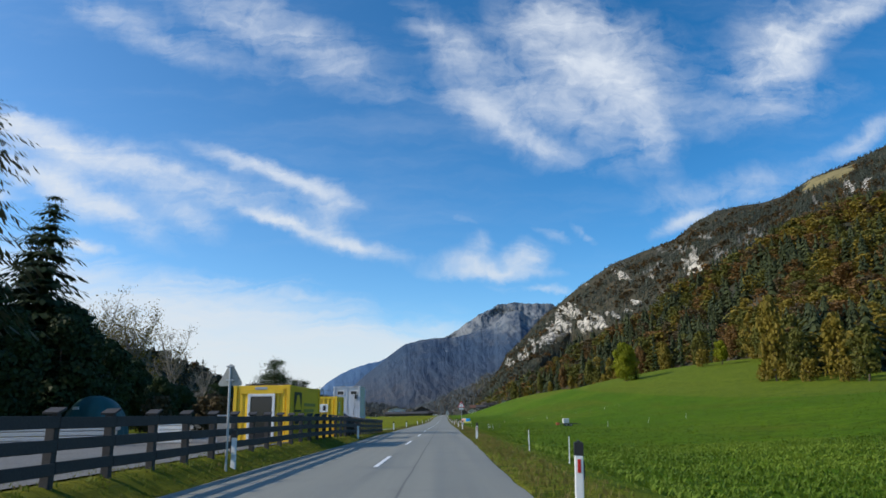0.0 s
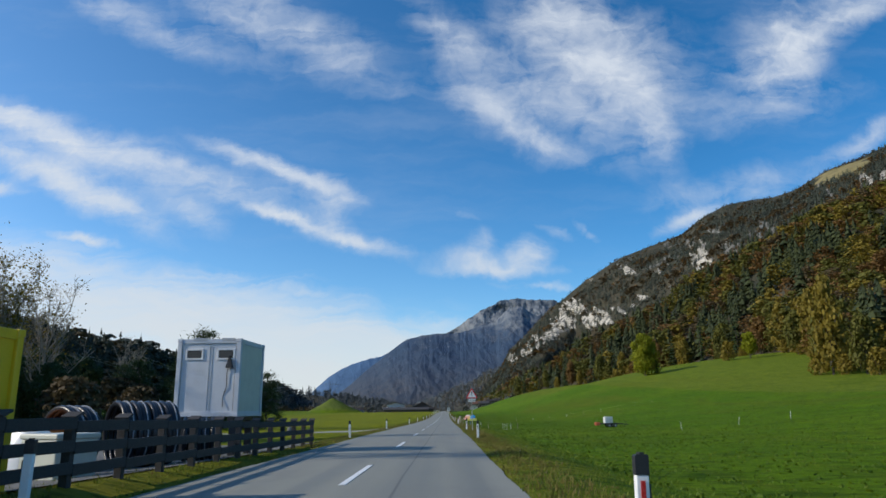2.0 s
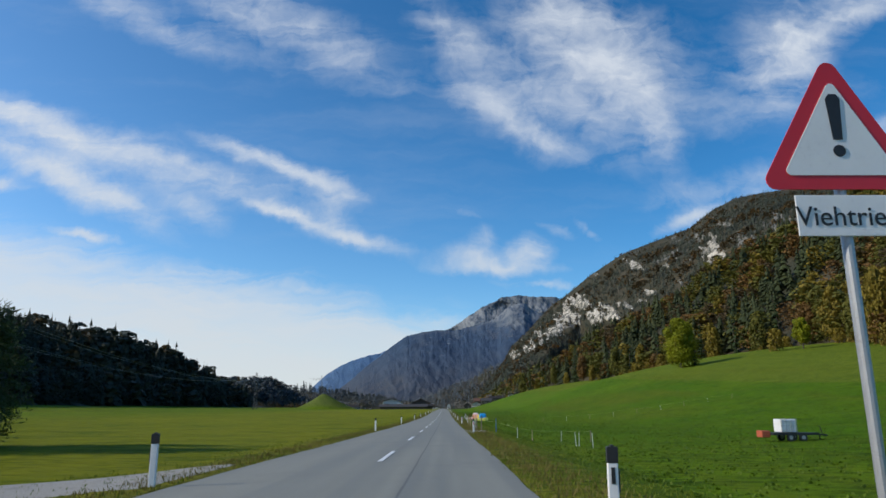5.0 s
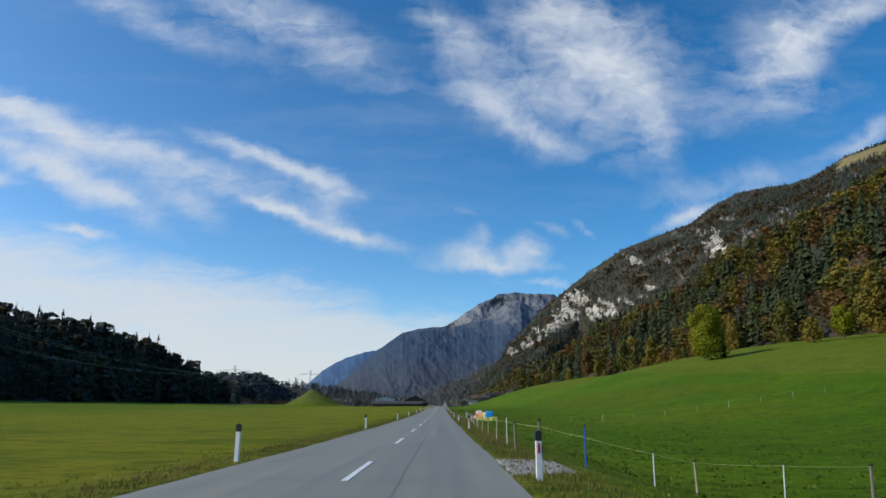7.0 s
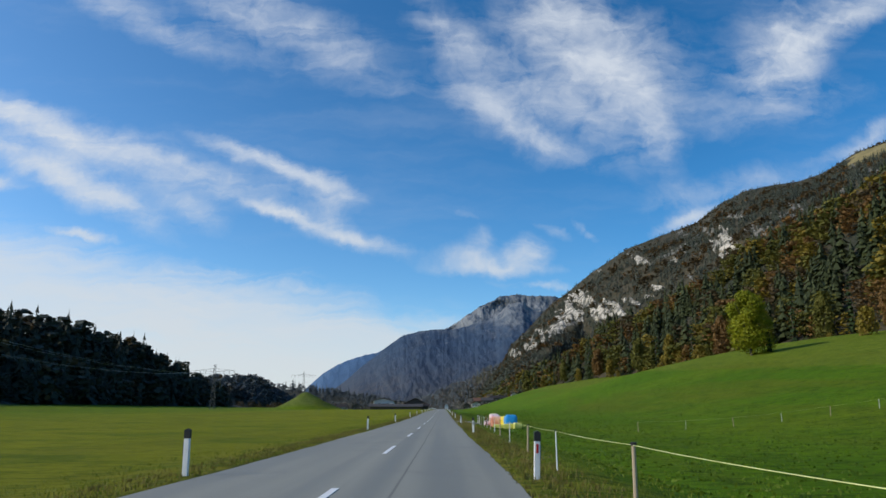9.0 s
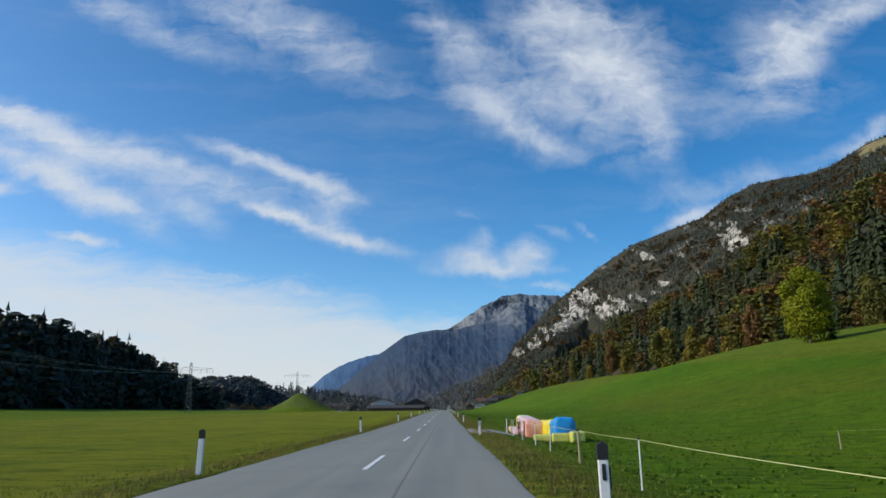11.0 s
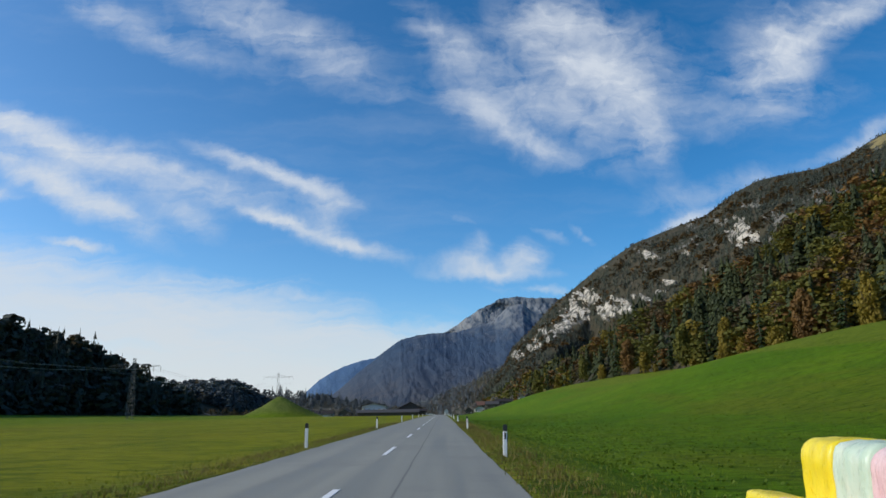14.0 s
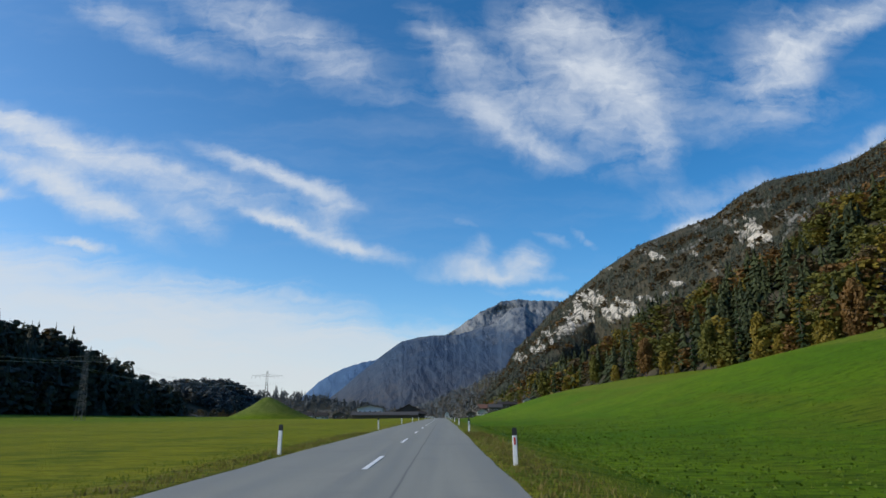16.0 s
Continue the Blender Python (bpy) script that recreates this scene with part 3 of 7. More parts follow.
def slope_uw(u, q):
    """Depth and rise of the face: q runs from 0 at the forest edge to 1 on the foothill's crest, 1.3 at the upper foot and 2.3 on the ridge."""
    u, q = np.asarray(u, float), np.asarray(q, float)
    ed, ew = np.interp(u, E_U, E_D), np.interp(u, E_U, E_W)
    cd, cw = np.interp(u, C_U, C_D), np.interp(u, C_U, C_W)
    fd, fw = np.interp(u, F_U, F_D), np.interp(u, C_U, C_W) - np.interp(u, F_U, F_DROP)
    rd, rw = np.interp(u, R_U, R_D), np.interp(u, R_U, R_W)
    cd = np.maximum(cd, ed + 15)
    t1, t2, t3 = np.clip(q, -0.1, 1), np.clip((q - 1) / 0.3, 0, 1), np.clip(q - 1.3, 0, 1)
    back = np.clip(q - 2.3, 0, 1)
    d1, w1 = ed + (cd - ed) * np.sign(t1) * np.abs(t1) ** 1.3, ew + (cw - ew) * t1
    d2 = cd + (fd - cd) * t2
    w2 = (cw * cd + (fw * fd - cw * cd) * t2) / d2
    g = np.interp(u, (0.05, 0.12, 0.17), (1.3, 1.5, 2.6))
    d3, w3 = fd + (rd - fd) * t3 ** g + back * 900, fw + (rw - fw) * t3
    w3 = w3 * (1 - 0.55 * back)
    d, w = np.where(q <= 1, d1, np.where(q <= 1.3, d2, d3)), np.where(q <= 1, w1, np.where(q <= 1.3, w2, w3))
    # gullies and knolls push the face in and out along the line of sight
    x, z = u * d, w * d
    rough = smooth(1.3, 1.5, q) * (1 - 0.7 * smooth(2.15, 2.3, q))
    d = d + rough * (38 * swell(x + 0.6 * z, z * 0.5, 75.0, 2) + 16 * swell(x - 0.3 * z, z, 28.0, 5) + 6 * swell(x, z, 11.0, 9))
    low = smooth(0.05, 0.3, q) * (1 - smooth(1.0, 1.2, q))
    d = d + low * (9 * swell(x, z, 26.0, 4) + 4 * swell(x, z, 10.0, 6))
    return d, w


def slope_point(u, q):
    d, w = slope_uw(u, q)
    return np.stack([u * d, BASE_Y + d, w * d], -1)


su_ = np.concatenate([np.linspace(0.046, 0.9, 430), np.linspace(0.91, 1.4, 60), np.linspace(1.45, 2.6, 16)])
sq_ = np.concatenate([[-0.05], np.linspace(0, 1, 46), np.linspace(1.05, 1.25, 5), np.linspace(1.3, 2.3, 100), [2.4, 2.7, 3.2]])
VV, SS = np.meshgrid(su_, sq_, indexing="ij")
mountain = new("mountain", grid_mesh("mountain", slope_point(VV, SS), FOREST_FLOOR))
tagged(mountain, "steep wooded mountainside with autumn forest and pale cliffs", "mountain", "", "structure")


def far_range(name, label, ridge, d_foot, d_top, mat, seed, relief=1.0, foot=0.0, jag=0.0035):
    """A distant mountain range: ridge as bearing and rise, its foot and its top at these depths."""
    u = np.linspace(ridge[0][0], ridge[-1][0], 460)
    w = np.interp(u, [r[0] for r in ridge], [r[1] for r in ridge])
    teeth = crags(np.stack([u * 4000, 0 * u, 0 * u], -1), 110.0, 6, seed)
    w = w + jag * (teeth - 0.55) * smooth(0.02, 0.08, w)
    p = np.linspace(0, 1, 130)[:, None]
    d = d_foot + (d_top - d_foot) * p ** 1.25 + 0 * u[None]
    rise = foot + (w[None] - foot) * p
    x, z = u[None] * d, rise * d
    lean = np.stack([x + 0.95 * z, 0 * x, z * 0.95 - 0.25 * x], -1)
    big, mid, fine = crags(lean, 520.0, 3, seed * 3.7), crags(np.stack([x + 0.5 * z, 0 * x, z * 1.1 - 0.3 * x], -1), 150.0, 5, seed * 1.9), crags(np.stack([x + 0.3 * z, 0 * x, z - 0.4 * x], -1), 62.0, 5, seed * 2.3)
    d = d - relief * (smooth(0, 0.12, p) * (1 - 0.8 * smooth(0.88, 1, p))) * (170 * (big - 0.55) + 72 * (mid - 0.55) + 34 * (fine - 0.55))
    P = np.stack([u[None] * d, BASE_Y + d, rise * d - 4], -1)
    behind = np.stack([u * (d_top + 60), 0 * u + BASE_Y + d_top + 60, w * d_top * 0.8], -1)
    ob = new(name, grid_mesh(name, np.concatenate([P, behind[None]], 0), mat))
    return tagged(ob, label, "mountain", "", "structure")


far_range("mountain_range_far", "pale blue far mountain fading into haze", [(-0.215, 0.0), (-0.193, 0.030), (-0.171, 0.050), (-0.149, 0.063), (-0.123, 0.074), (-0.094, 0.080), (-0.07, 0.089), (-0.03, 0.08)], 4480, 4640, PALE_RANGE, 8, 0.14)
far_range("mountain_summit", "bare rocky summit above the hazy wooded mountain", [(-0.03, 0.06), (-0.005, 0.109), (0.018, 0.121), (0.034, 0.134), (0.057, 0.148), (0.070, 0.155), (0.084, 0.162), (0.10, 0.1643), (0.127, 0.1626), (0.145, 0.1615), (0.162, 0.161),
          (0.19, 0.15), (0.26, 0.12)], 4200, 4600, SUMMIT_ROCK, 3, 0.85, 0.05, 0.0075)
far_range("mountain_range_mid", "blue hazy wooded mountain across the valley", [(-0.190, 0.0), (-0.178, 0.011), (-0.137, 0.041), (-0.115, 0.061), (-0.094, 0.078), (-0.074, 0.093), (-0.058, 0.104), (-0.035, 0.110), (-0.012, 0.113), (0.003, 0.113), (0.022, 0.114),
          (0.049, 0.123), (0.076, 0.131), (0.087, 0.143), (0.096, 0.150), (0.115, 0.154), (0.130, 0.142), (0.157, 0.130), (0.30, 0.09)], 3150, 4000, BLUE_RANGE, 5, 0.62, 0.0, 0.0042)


def spur_z(x, y):
    """The mountain's last wooded spur, running out towards the valley ahead."""
    crest = np.interp(x, (-190, -120, -40, 28, 130, 232, 320), (0, 12, 42, 70, 118, 165, 190))
    return crest * smooth(2250, 2620, y) * (1 - 0.5 * smooth(2620, 2900, y)) * (1 + 0.10 * swell(x, y, 40.0, 4)) - 2


sx, sy = np.meshgrid(np.linspace(-190, 320, 60), np.linspace(2240, 2900, 40))
spur = tagged(new("mountain_spur", grid_mesh("mountain_spur", np.stack([sx, sy, spur_z(sx, sy)], -1), FOREST_FLOOR)), "wooded foot of the mountain running out into the valley", "mountain", "", "structure")

# ---- plants ----
def fast_mesh(name, V, F, mat):
    """A mesh from arrays of points and of quads."""
    me = bpy.data.meshes.new(name)
    n, k = F.shape
    me.vertices.add(len(V))
    me.vertices.foreach_set("co", np.ascontiguousarray(V, np.float32).ravel())
    me.loops.add(n * k)
    me.loops.foreach_set("vertex_index", np.ascontiguousarray(F, np.int32).ravel())
    me.polygons.add(n)
    me.polygons.foreach_set("loop_start", np.arange(0, n * k, k, dtype=np.int32))
    me.materials.append(mat)
    me.update(calc_edges=True)
    return me


def conifer_shape(seed, tiers, arms, droop=0.10, girth=0.17, bare=0.05):
    """Quads of a spruce one metre high: uneven whorls of drooping arms."""
    r = np.random.default_rng(seed)
    V = []
    bulge = r.uniform(0.62, 0.88)
    for i in range(tiers):
        for a in range(arms):
            f = min(0.985, (i + r.uniform(0.0, 1.0)) / tiers)
            z = bare + (1 - bare) * f
            reach = girth * (1 - f) ** bulge + 0.018
            t = 2 * math.pi * (a + r.uniform(-0.5, 0.5)) / arms + i * 1.9
            k = reach * r.uniform(0.55, 1.25)
            c, s = math.cos(t), math.sin(t)
            w = k * r.uniform(0.26, 0.46)
            lift = (1 - bare) / tiers * r.uniform(0.6, 1.4)
            V += [(c * k * 0.1, s * k * 0.1, z + lift), (c * k * 0.62 - s * w, s * k * 0.62 + c * w, z - droop * k * r.uniform(0.8, 2.4)), (c * k, s * k, z - droop * k * r.uniform(1.5, 4) - 0.006), (c * k * 0.62 + s * w, s * k * 0.62 - c * w, z - droop * k * r.uniform(0.8, 2.4))]
    V += [(-0.012, 0, 0.9), (0.012, 0, 0.9), (0.001, 0, 1.01), (-0.001, 0, 1.01)]
    return np.array(V), np.arange(len(V)).reshape(-1, 4)


def leafy_shape(seed, leaves, size=0.10, lobes=7, girth=0.30, low=0.12, tumble=0.38):
    """Quads of a broadleaved crown one metre high: clumps of leaves on several lobes."""
    r = np.random.default_rng(seed)
    L = []
    for i in range(lobes):
        f = (i + 0.5) / lobes
        z = low + 0.12 + (0.82 - low) * f
        out = girth * 0.62 * math.sin(math.pi * (0.18 + 0.72 * f)) * r.uniform(0.5, 1.0)
        a = i * 2.4 + r.uniform(-0.5, 0.5)
        L.append((out * math.cos(a), out * math.sin(a), z, girth * (0.62 - 0.26 * f) * r.uniform(0.8, 1.1)))
    L.append((0, 0, 0.88, girth * 0.35))
    L = np.array(L)
    pick = L[r.integers(0, len(L), leaves)]
    d = r.standard_normal((leaves, 3))
    d /= np.linalg.norm(d, axis=1, keepdims=True)
    rad = pick[:, 3:4] * r.uniform(0.55, 1.05, (leaves, 1))
    C = pick[:, :3] + d * rad * np.array([1, 1, 0.9])
    C[:, 2] = np.clip(C[:, 2], low, 1.0)
    n = d + tumble * r.standard_normal((leaves, 3))
    n /= np.linalg.norm(n, axis=1, keepdims=True)
    t = np.cross(n, r.standard_normal((leaves, 3)))
    t /= np.linalg.norm(t, axis=1, keepdims=True)
    b = np.cross(n, t)
    h = size * r.uniform(0.5, 1.1, (leaves, 1)) * 0.5
    V = np.stack([C - t * h - b * h * 0.7, C + t * h * 0.8 - b * h, C + t * h + b * h * 0.8, C - t * h * 0.7 + b * h], 1).reshape(-1, 3)
    return V, np.arange(len(V)).reshape(-1, 4)


def stamp(name, shapes, P, H, Wd, seed, mat):
    """Many trees in one mesh: places P, heights H, widths relative to height Wd."""
    r = np.random.default_rng(seed)
    VV_, FF_, base = [], [], 0
    which = r.integers(0, len(shapes), len(P))
    for k, (V, F) in enumerate(shapes):
        idx = np.nonzero(which == k)[0]
        if not len(idx):
            continue
        a = r.uniform(0, 6.283, len(idx))
        c, s = np.cos(a)[:, None], np.sin(a)[:, None]
        w = (H[idx] * Wd[idx])[:, None]
        X = (V[None, :, 0] * c - V[None, :, 1] * s) * w + P[idx, 0:1]
        Y = (V[None, :, 0] * s + V[None, :, 1] * c) * w + P[idx, 1:2]
        Z = V[None, :, 2] * H[idx][:, None] + P[idx, 2:3]
        VV_.append(np.stack([X, Y, Z], -1).reshape(-1, 3))
        FF_.append((F[None] + (np.arange(len(idx)) * len(V))[:, None, None]).reshape(-1, 4) + base)
        base += len(idx) * len(V)
    return new(name, fast_mesh(name, np.concatenate(VV_), np.concatenate(FF_), mat))


SPRUCE = foliage("spruce needles", (0.016, 0.030, 0.012), (0.050, 0.076, 0.024), 0.12)
# Paler copy of SPRUCE: glare over the left wood is put into its colour.
SPRUCE_LEFT = foliage("spruce needles paled for glare", (0.032, 0.040, 0.030), (0.062, 0.072, 0.050), 0.1)
# Brighter copy of SPRUCE: sunlight on the slope is painted into its colour.
SPRUCE_SLOPE = foliage("spruce needles with painted sunlight", (0.026, 0.036, 0.015), (0.066, 0.080, 0.030), 0.15)
# Upper wood greyed and lightened: haze is put into the needle colour.
SPRUCE_FAR = foliage("spruce needles greyed for haze", (0.030, 0.040, 0.032), (0.092, 0.104, 0.074), 0.10)
RUST = foliage("rust beech leaves", (0.120, 0.066, 0.021), (0.205, 0.115, 0.035))
OCHRE = foliage("ochre leaves", (0.135, 0.106, 0.015), (0.240, 0.178, 0.025))
OLIVE = foliage("olive leaves", (0.078, 0.082, 0.016), (0.150, 0.140, 0.026))
BROWN = foliage("brown leaves", (0.060, 0.044, 0.022), (0.120, 0.088, 0.040))
LIME = foliage("bright green leaves", (0.105, 0.130, 0.006), (0.300, 0.305, 0.014), 0.3)
PINE = foliage("pine needles", (0.024, 0.042, 0.014), (0.075, 0.105, 0.034), 0.15)
LARCH = foliage("larch needles", (0.050, 0.056, 0.030), (0.120, 0.112, 0.055), 0.25)
# Haze over the far spur and hills is mixed into these foliage colours.
SPRUCE_HAZE = foliage("conifers tinted with haze", (0.092, 0.112, 0.124), (0.145, 0.165, 0.170), 0.1)
BROWN_HAZE = foliage("brown trees tinted with haze", (0.125, 0.118, 0.106), (0.190, 0.172, 0.145), 0.1)
WOOD_HAZE = foliage("mixed wood tinted with haze", (0.066, 0.080, 0.086), (0.100, 0.114, 0.114), 0.1)
# Valley twigs made paler than their own grey-brown: haze painted into the colour.
TWIG_HAZE = foliage("bare twigs paled for haze", (0.135, 0.126, 0.112), (0.215, 0.195, 0.168), 0.1)

# pale cliffs: bearing and rise of the middle, half width and half height as tangents, how broken it is
CLIFFS = [(0.2875, 0.2150, 0.019, 0.0058, 0.0), (0.3050, 0.2080, 0.006, 0.004, 0.0), (0.4098, 0.2430, 0.012, 0.019, 0.0), (0.4260, 0.2310, 0.009, 0.010, 0.05), (0.3892, 0.2602, 0.013, 0.008, 0.35), (0.3966, 0.2350, 0.006, 0.010, 0.1), (0.4075, 0.2192, 0.005, 0.006, 0.1),
          (0.4686, 0.2569, 0.017, 0.010, 0.45), (0.4487, 0.2600, 0.010, 0.009, 0.45), (0.5369, 0.2900, 0.024, 0.008, 0.55), (0.5106, 0.2800, 0.015, 0.006, 0.5), (0.3384, 0.2159, 0.005, 0.005, 0.3), (0.2265, 0.1990, 0.005, 0.003, 0.2), (0.3607, 0.1896, 0.005, 0.006, 0.4),
          (0.1949, 0.1590, 0.012, 0.009, 0.05), (0.1885, 0.1345, 0.014, 0.013, 0.0), (0.2250, 0.1366, 0.016, 0.012, 0.0), (0.2516, 0.1364, 0.013, 0.009, 0.0), (0.2769, 0.1508, 0.015, 0.006, 0.05), (0.3127, 0.1726, 0.009, 0.0045, 0.1), (0.2960, 0.1600, 0.008, 0.004, 0.25),
          (0.1669, 0.1190, 0.011, 0.012, 0.05), (0.1799, 0.1394, 0.009, 0.012, 0.05), (0.1422, 0.1052, 0.012, 0.011, 0.1), (0.1216, 0.0900, 0.012, 0.010, 0.12), (0.1010, 0.0760, 0.008, 0.008, 0.2), (0.2400, 0.1500, 0.018, 0.006, 0.3), (0.2080, 0.1520, 0.010, 0.008, 0.2),
          (0.7161, 0.3804, 0.018, 0.013, 0.05), (0.7578, 0.3891, 0.012, 0.010, 0.1), (0.6350, 0.3560, 0.020, 0.006, 0.6), (0.5800, 0.3220, 0.030, 0.005, 0.6), (0.3450, 0.2330, 0.012, 0.006, 0.55), (0.4350, 0.2820, 0.02, 0.005, 0.6)]


def upper_q(u, w):
    """Where on the upper face a rise w is met at the bearing u."""
    fw, rw = np.interp(u, C_U, C_W) - np.interp(u, F_U, F_DROP), np.interp(u, R_U, R_W)
    return 1.3 + np.clip((w - fw) / (rw - fw), 0.02, 0.985)


def rock_hold(u, w, d, c, seed):
    """Above 0 where the cliff c shows through the wood."""
    x, z = (u - c[0]) * d, (w - c[1]) * d
    rock = crags(np.stack([x + 0.35 * z, 0 * x, z * 0.8], -1), 19.0, 6, seed * 5.3)
    ragged = (1.75 + c[4]) * (rock - 0.58) + 0.22 * swell(x, z, 6.0, seed) + 0.16 * swell(x, z, 2.6, seed + 3)
    return 0.90 - 0.75 * c[4] - 0.86 * np.hypot((u - c[0]) / c[2], (w - c[1] + 0.25 * (u - c[0]) * (c[2] > 2.2 * c[3])) / c[3]) * (1 - 0.5 * c[4]) + ragged, rock


def build_cliff(c, seed):
    n = int(np.clip(c[2] * 4200, 18, 90)), int(np.clip(c[3] * 5200, 18, 90))
    u, w = np.meshgrid(c[0] + c[2] * np.linspace(-1.7, 1.7, n[0]), c[1] + c[3] * np.linspace(-1.7, 1.7, n[1]), indexing="ij")
    q = upper_q(u, w)
    d, w = slope_uw(u, q)
    hold, rock = rock_hold(u, w, d, c, seed)
    fine = crags(np.stack([u * d, 0 * d, w * d * 0.6], -1), 7.0, 4, seed)
    d = d - np.clip(hold * 30, -22, 8) - np.where(hold > 0, 9 * (rock - 0.5) + 4.5 * (fine - 0.5), 0)
    ob = new("cliff", grid_mesh("cliff", np.stack([u * d, BASE_Y + d, w * d], -1), GREY_ROCK if c[4] > 0.3 else LIMESTONE, False))
    return tagged(ob, "broken grey-white rock showing through the wooded mountainside" if c[4] > 0.3 else "pale bare limestone cliff in the wooded mountainside", "cliff", "limestone cliffs")


for i, c in enumerate(CLIFFS):
    build_cliff(c, 11 + i)

# straw-coloured alp just under the ridge
au, at = np.meshgrid(np.linspace(0.585, 0.75, 70), np.linspace(-1, 1, 30), indexing="ij")
alp_mid = np.interp(au, R_U, R_W) - 0.0095 - 0.006 * smooth(0.62, 0.72, au)
alp_q = upper_q(au, alp_mid + at * 0.012)
alp_d, alp_w = slope_uw(au, alp_q)
alp_hold = 1 - np.hypot((au - 0.662) / 0.052, at * 0.9) + 0.3 * swell(au * alp_d, alp_w * alp_d, 9.0, 3)
alp_d = alp_d - np.clip(alp_hold * 30, -25, 6)
alp_points = np.stack([au * alp_d, BASE_Y + alp_d, alp_w * alp_d], -1)


def scatter_slope():
    """Forest on the mountainside, by kind."""
    r = np.random.default_rng(21)
    n = 420000
    V, S = 0.046 + (1.5 - 0.046) * r.uniform(0, 1, n) ** 1.25, np.where(r.uniform(0, 1, n) < 0.45, r.uniform(0.01, 1.06, n), r.uniform(1.28, 2.31, n))
    P = slope_point(V, S)
    J1, J2 = (slope_point(V + 0.001, S) - P) / 0.001, (slope_point(V, S + 0.004) - P) / 0.004
    A = np.linalg.norm(np.cross(J1, J2), axis=1)
    share = ((V - 0.046) / 1.454 + 1e-6) ** (1 / 1.25 - 1) / 1.25 / 1.454 * np.where(S < 1.2, 0.45 / 1.05, 0.55 / 1.03)
    low = S < 1.2
    gap = np.where(low, np.interp(P[:, 1], (250, 600, 900, 1500), (8.8, 9.6, 11.2, 13.2)), np.interp(P[:, 1], (900, 1500, 2400), (8.6, 9.6, 12.5)))
    keep = r.uniform(0, 1, n) < A / gap ** 2 / (n * share)
    V, S, P, low = V[keep], S[keep], P[keep], low[keep]
    d = P[:, 1] - BASE_Y
    w = P[:, 2] / d
    bare = np.zeros(len(V), bool)
    for i, c in enumerate(CLIFFS):
        near = np.nonzero(~low & (np.abs(V - c[0]) < 1.7 * c[2]) & (np.abs(w - c[1]) < 1.7 * c[3]))[0]
        if len(near):
            hold, _ = rock_hold(V[near], w[near] + 0.0022, d[near], c, 11 + i)
            bare[near] |= hold > -0.04
    alp = (np.abs(V - 0.662) < 0.052) & (np.interp(V, R_U, R_W) - w < 0.020) & (np.interp(V, R_U, R_W) - w > 0.0035)
    keep = (~bare | (r.uniform(0, 1, len(V)) < 0.16)) & ~alp
    V, S, P, low = V[keep], S[keep], P[keep], low[keep]
    patch = swell(P[:, 0], P[:, 1], 40.0, 7) + 0.6 * swell(P[:, 0], P[:, 1], 17.0, 1) + r.normal(0, 0.38, len(V))
    h = np.where(low, r.uniform(15, 28, len(V)), r.uniform(8, 16, len(V)) * np.where(S > 2.2, 0.55, 1.0))
    u = r.uniform(0, 1, len(V))
    # spruces hold the middle of the foothill, broadleaved trees its edge and its sunny shoulder
    dark_share = np.interp(V, (0.1, 0.25, 0.35, 0.55, 0.75, 1.0), (-0.15, -0.1, 0.12, 0.0, -0.12, -0.12)) - 1.1 * (S < 0.10) - 0.35 * smooth(0.75, 1.0, S) * (V > 0.5)
    gold = np.interp(V, (0.2, 0.5, 0.8), (0.36, 0.46, 0.50))
    kind = np.where(low, np.where(patch < dark_share, 0, np.where(u < 0.24, 2, np.where(u < gold, 3, np.where(u < 0.82, 4, 5)))),
                    np.where(patch + 0.35 * swell(P[:, 0], P[:, 2], 30.0, 2) < 0.45, 1, np.where(u < 0.16, 2, 5)))
    return V, S, P, P[:, 1] - BASE_Y, h, kind


STRAW = slope_material("straw-coloured alpine grass", (0.16, 0.138, 0.062), (0.24, 0.20, 0.095), (0.14, 0.15, 0.07), (0.20, 0.19, 0.10), 0.05)
tagged(new("alpine_meadow", grid_mesh("alpine_meadow", alp_points, STRAW)), "straw-coloured alpine meadow high on the ridge", "meadow", "", "structure")
fV, fS, fP, fD, fH, fK = scatter_slope()
near_c = [conifer_shape(i, 13, 9, 0.10, 0.20) for i in range(6)]
mid_c = [conifer_shape(70 + i, 9, 7, 0.10, 0.20) for i in range(6)]
far_c = [conifer_shape(10 + i, 5, 5, 0.08, 0.19) for i in range(6)]
near_l = [leafy_shape(20 + i, 560, 0.046, 12) for i in range(6)]
mid_l = [leafy_shape(26 + i, 260, 0.064, 11) for i in range(6)]
tiny_c = [conifer_shape(50 + i, 4, 4, 0.08, 0.22) for i in range(6)]
far_l = [leafy_shape(30 + i, 66, 0.122, 6) for i in range(4)]
tiny_l = [leafy_shape(36 + i, 26, 0.20, 5) for i in range(4)]
fr = np.random.default_rng(3)
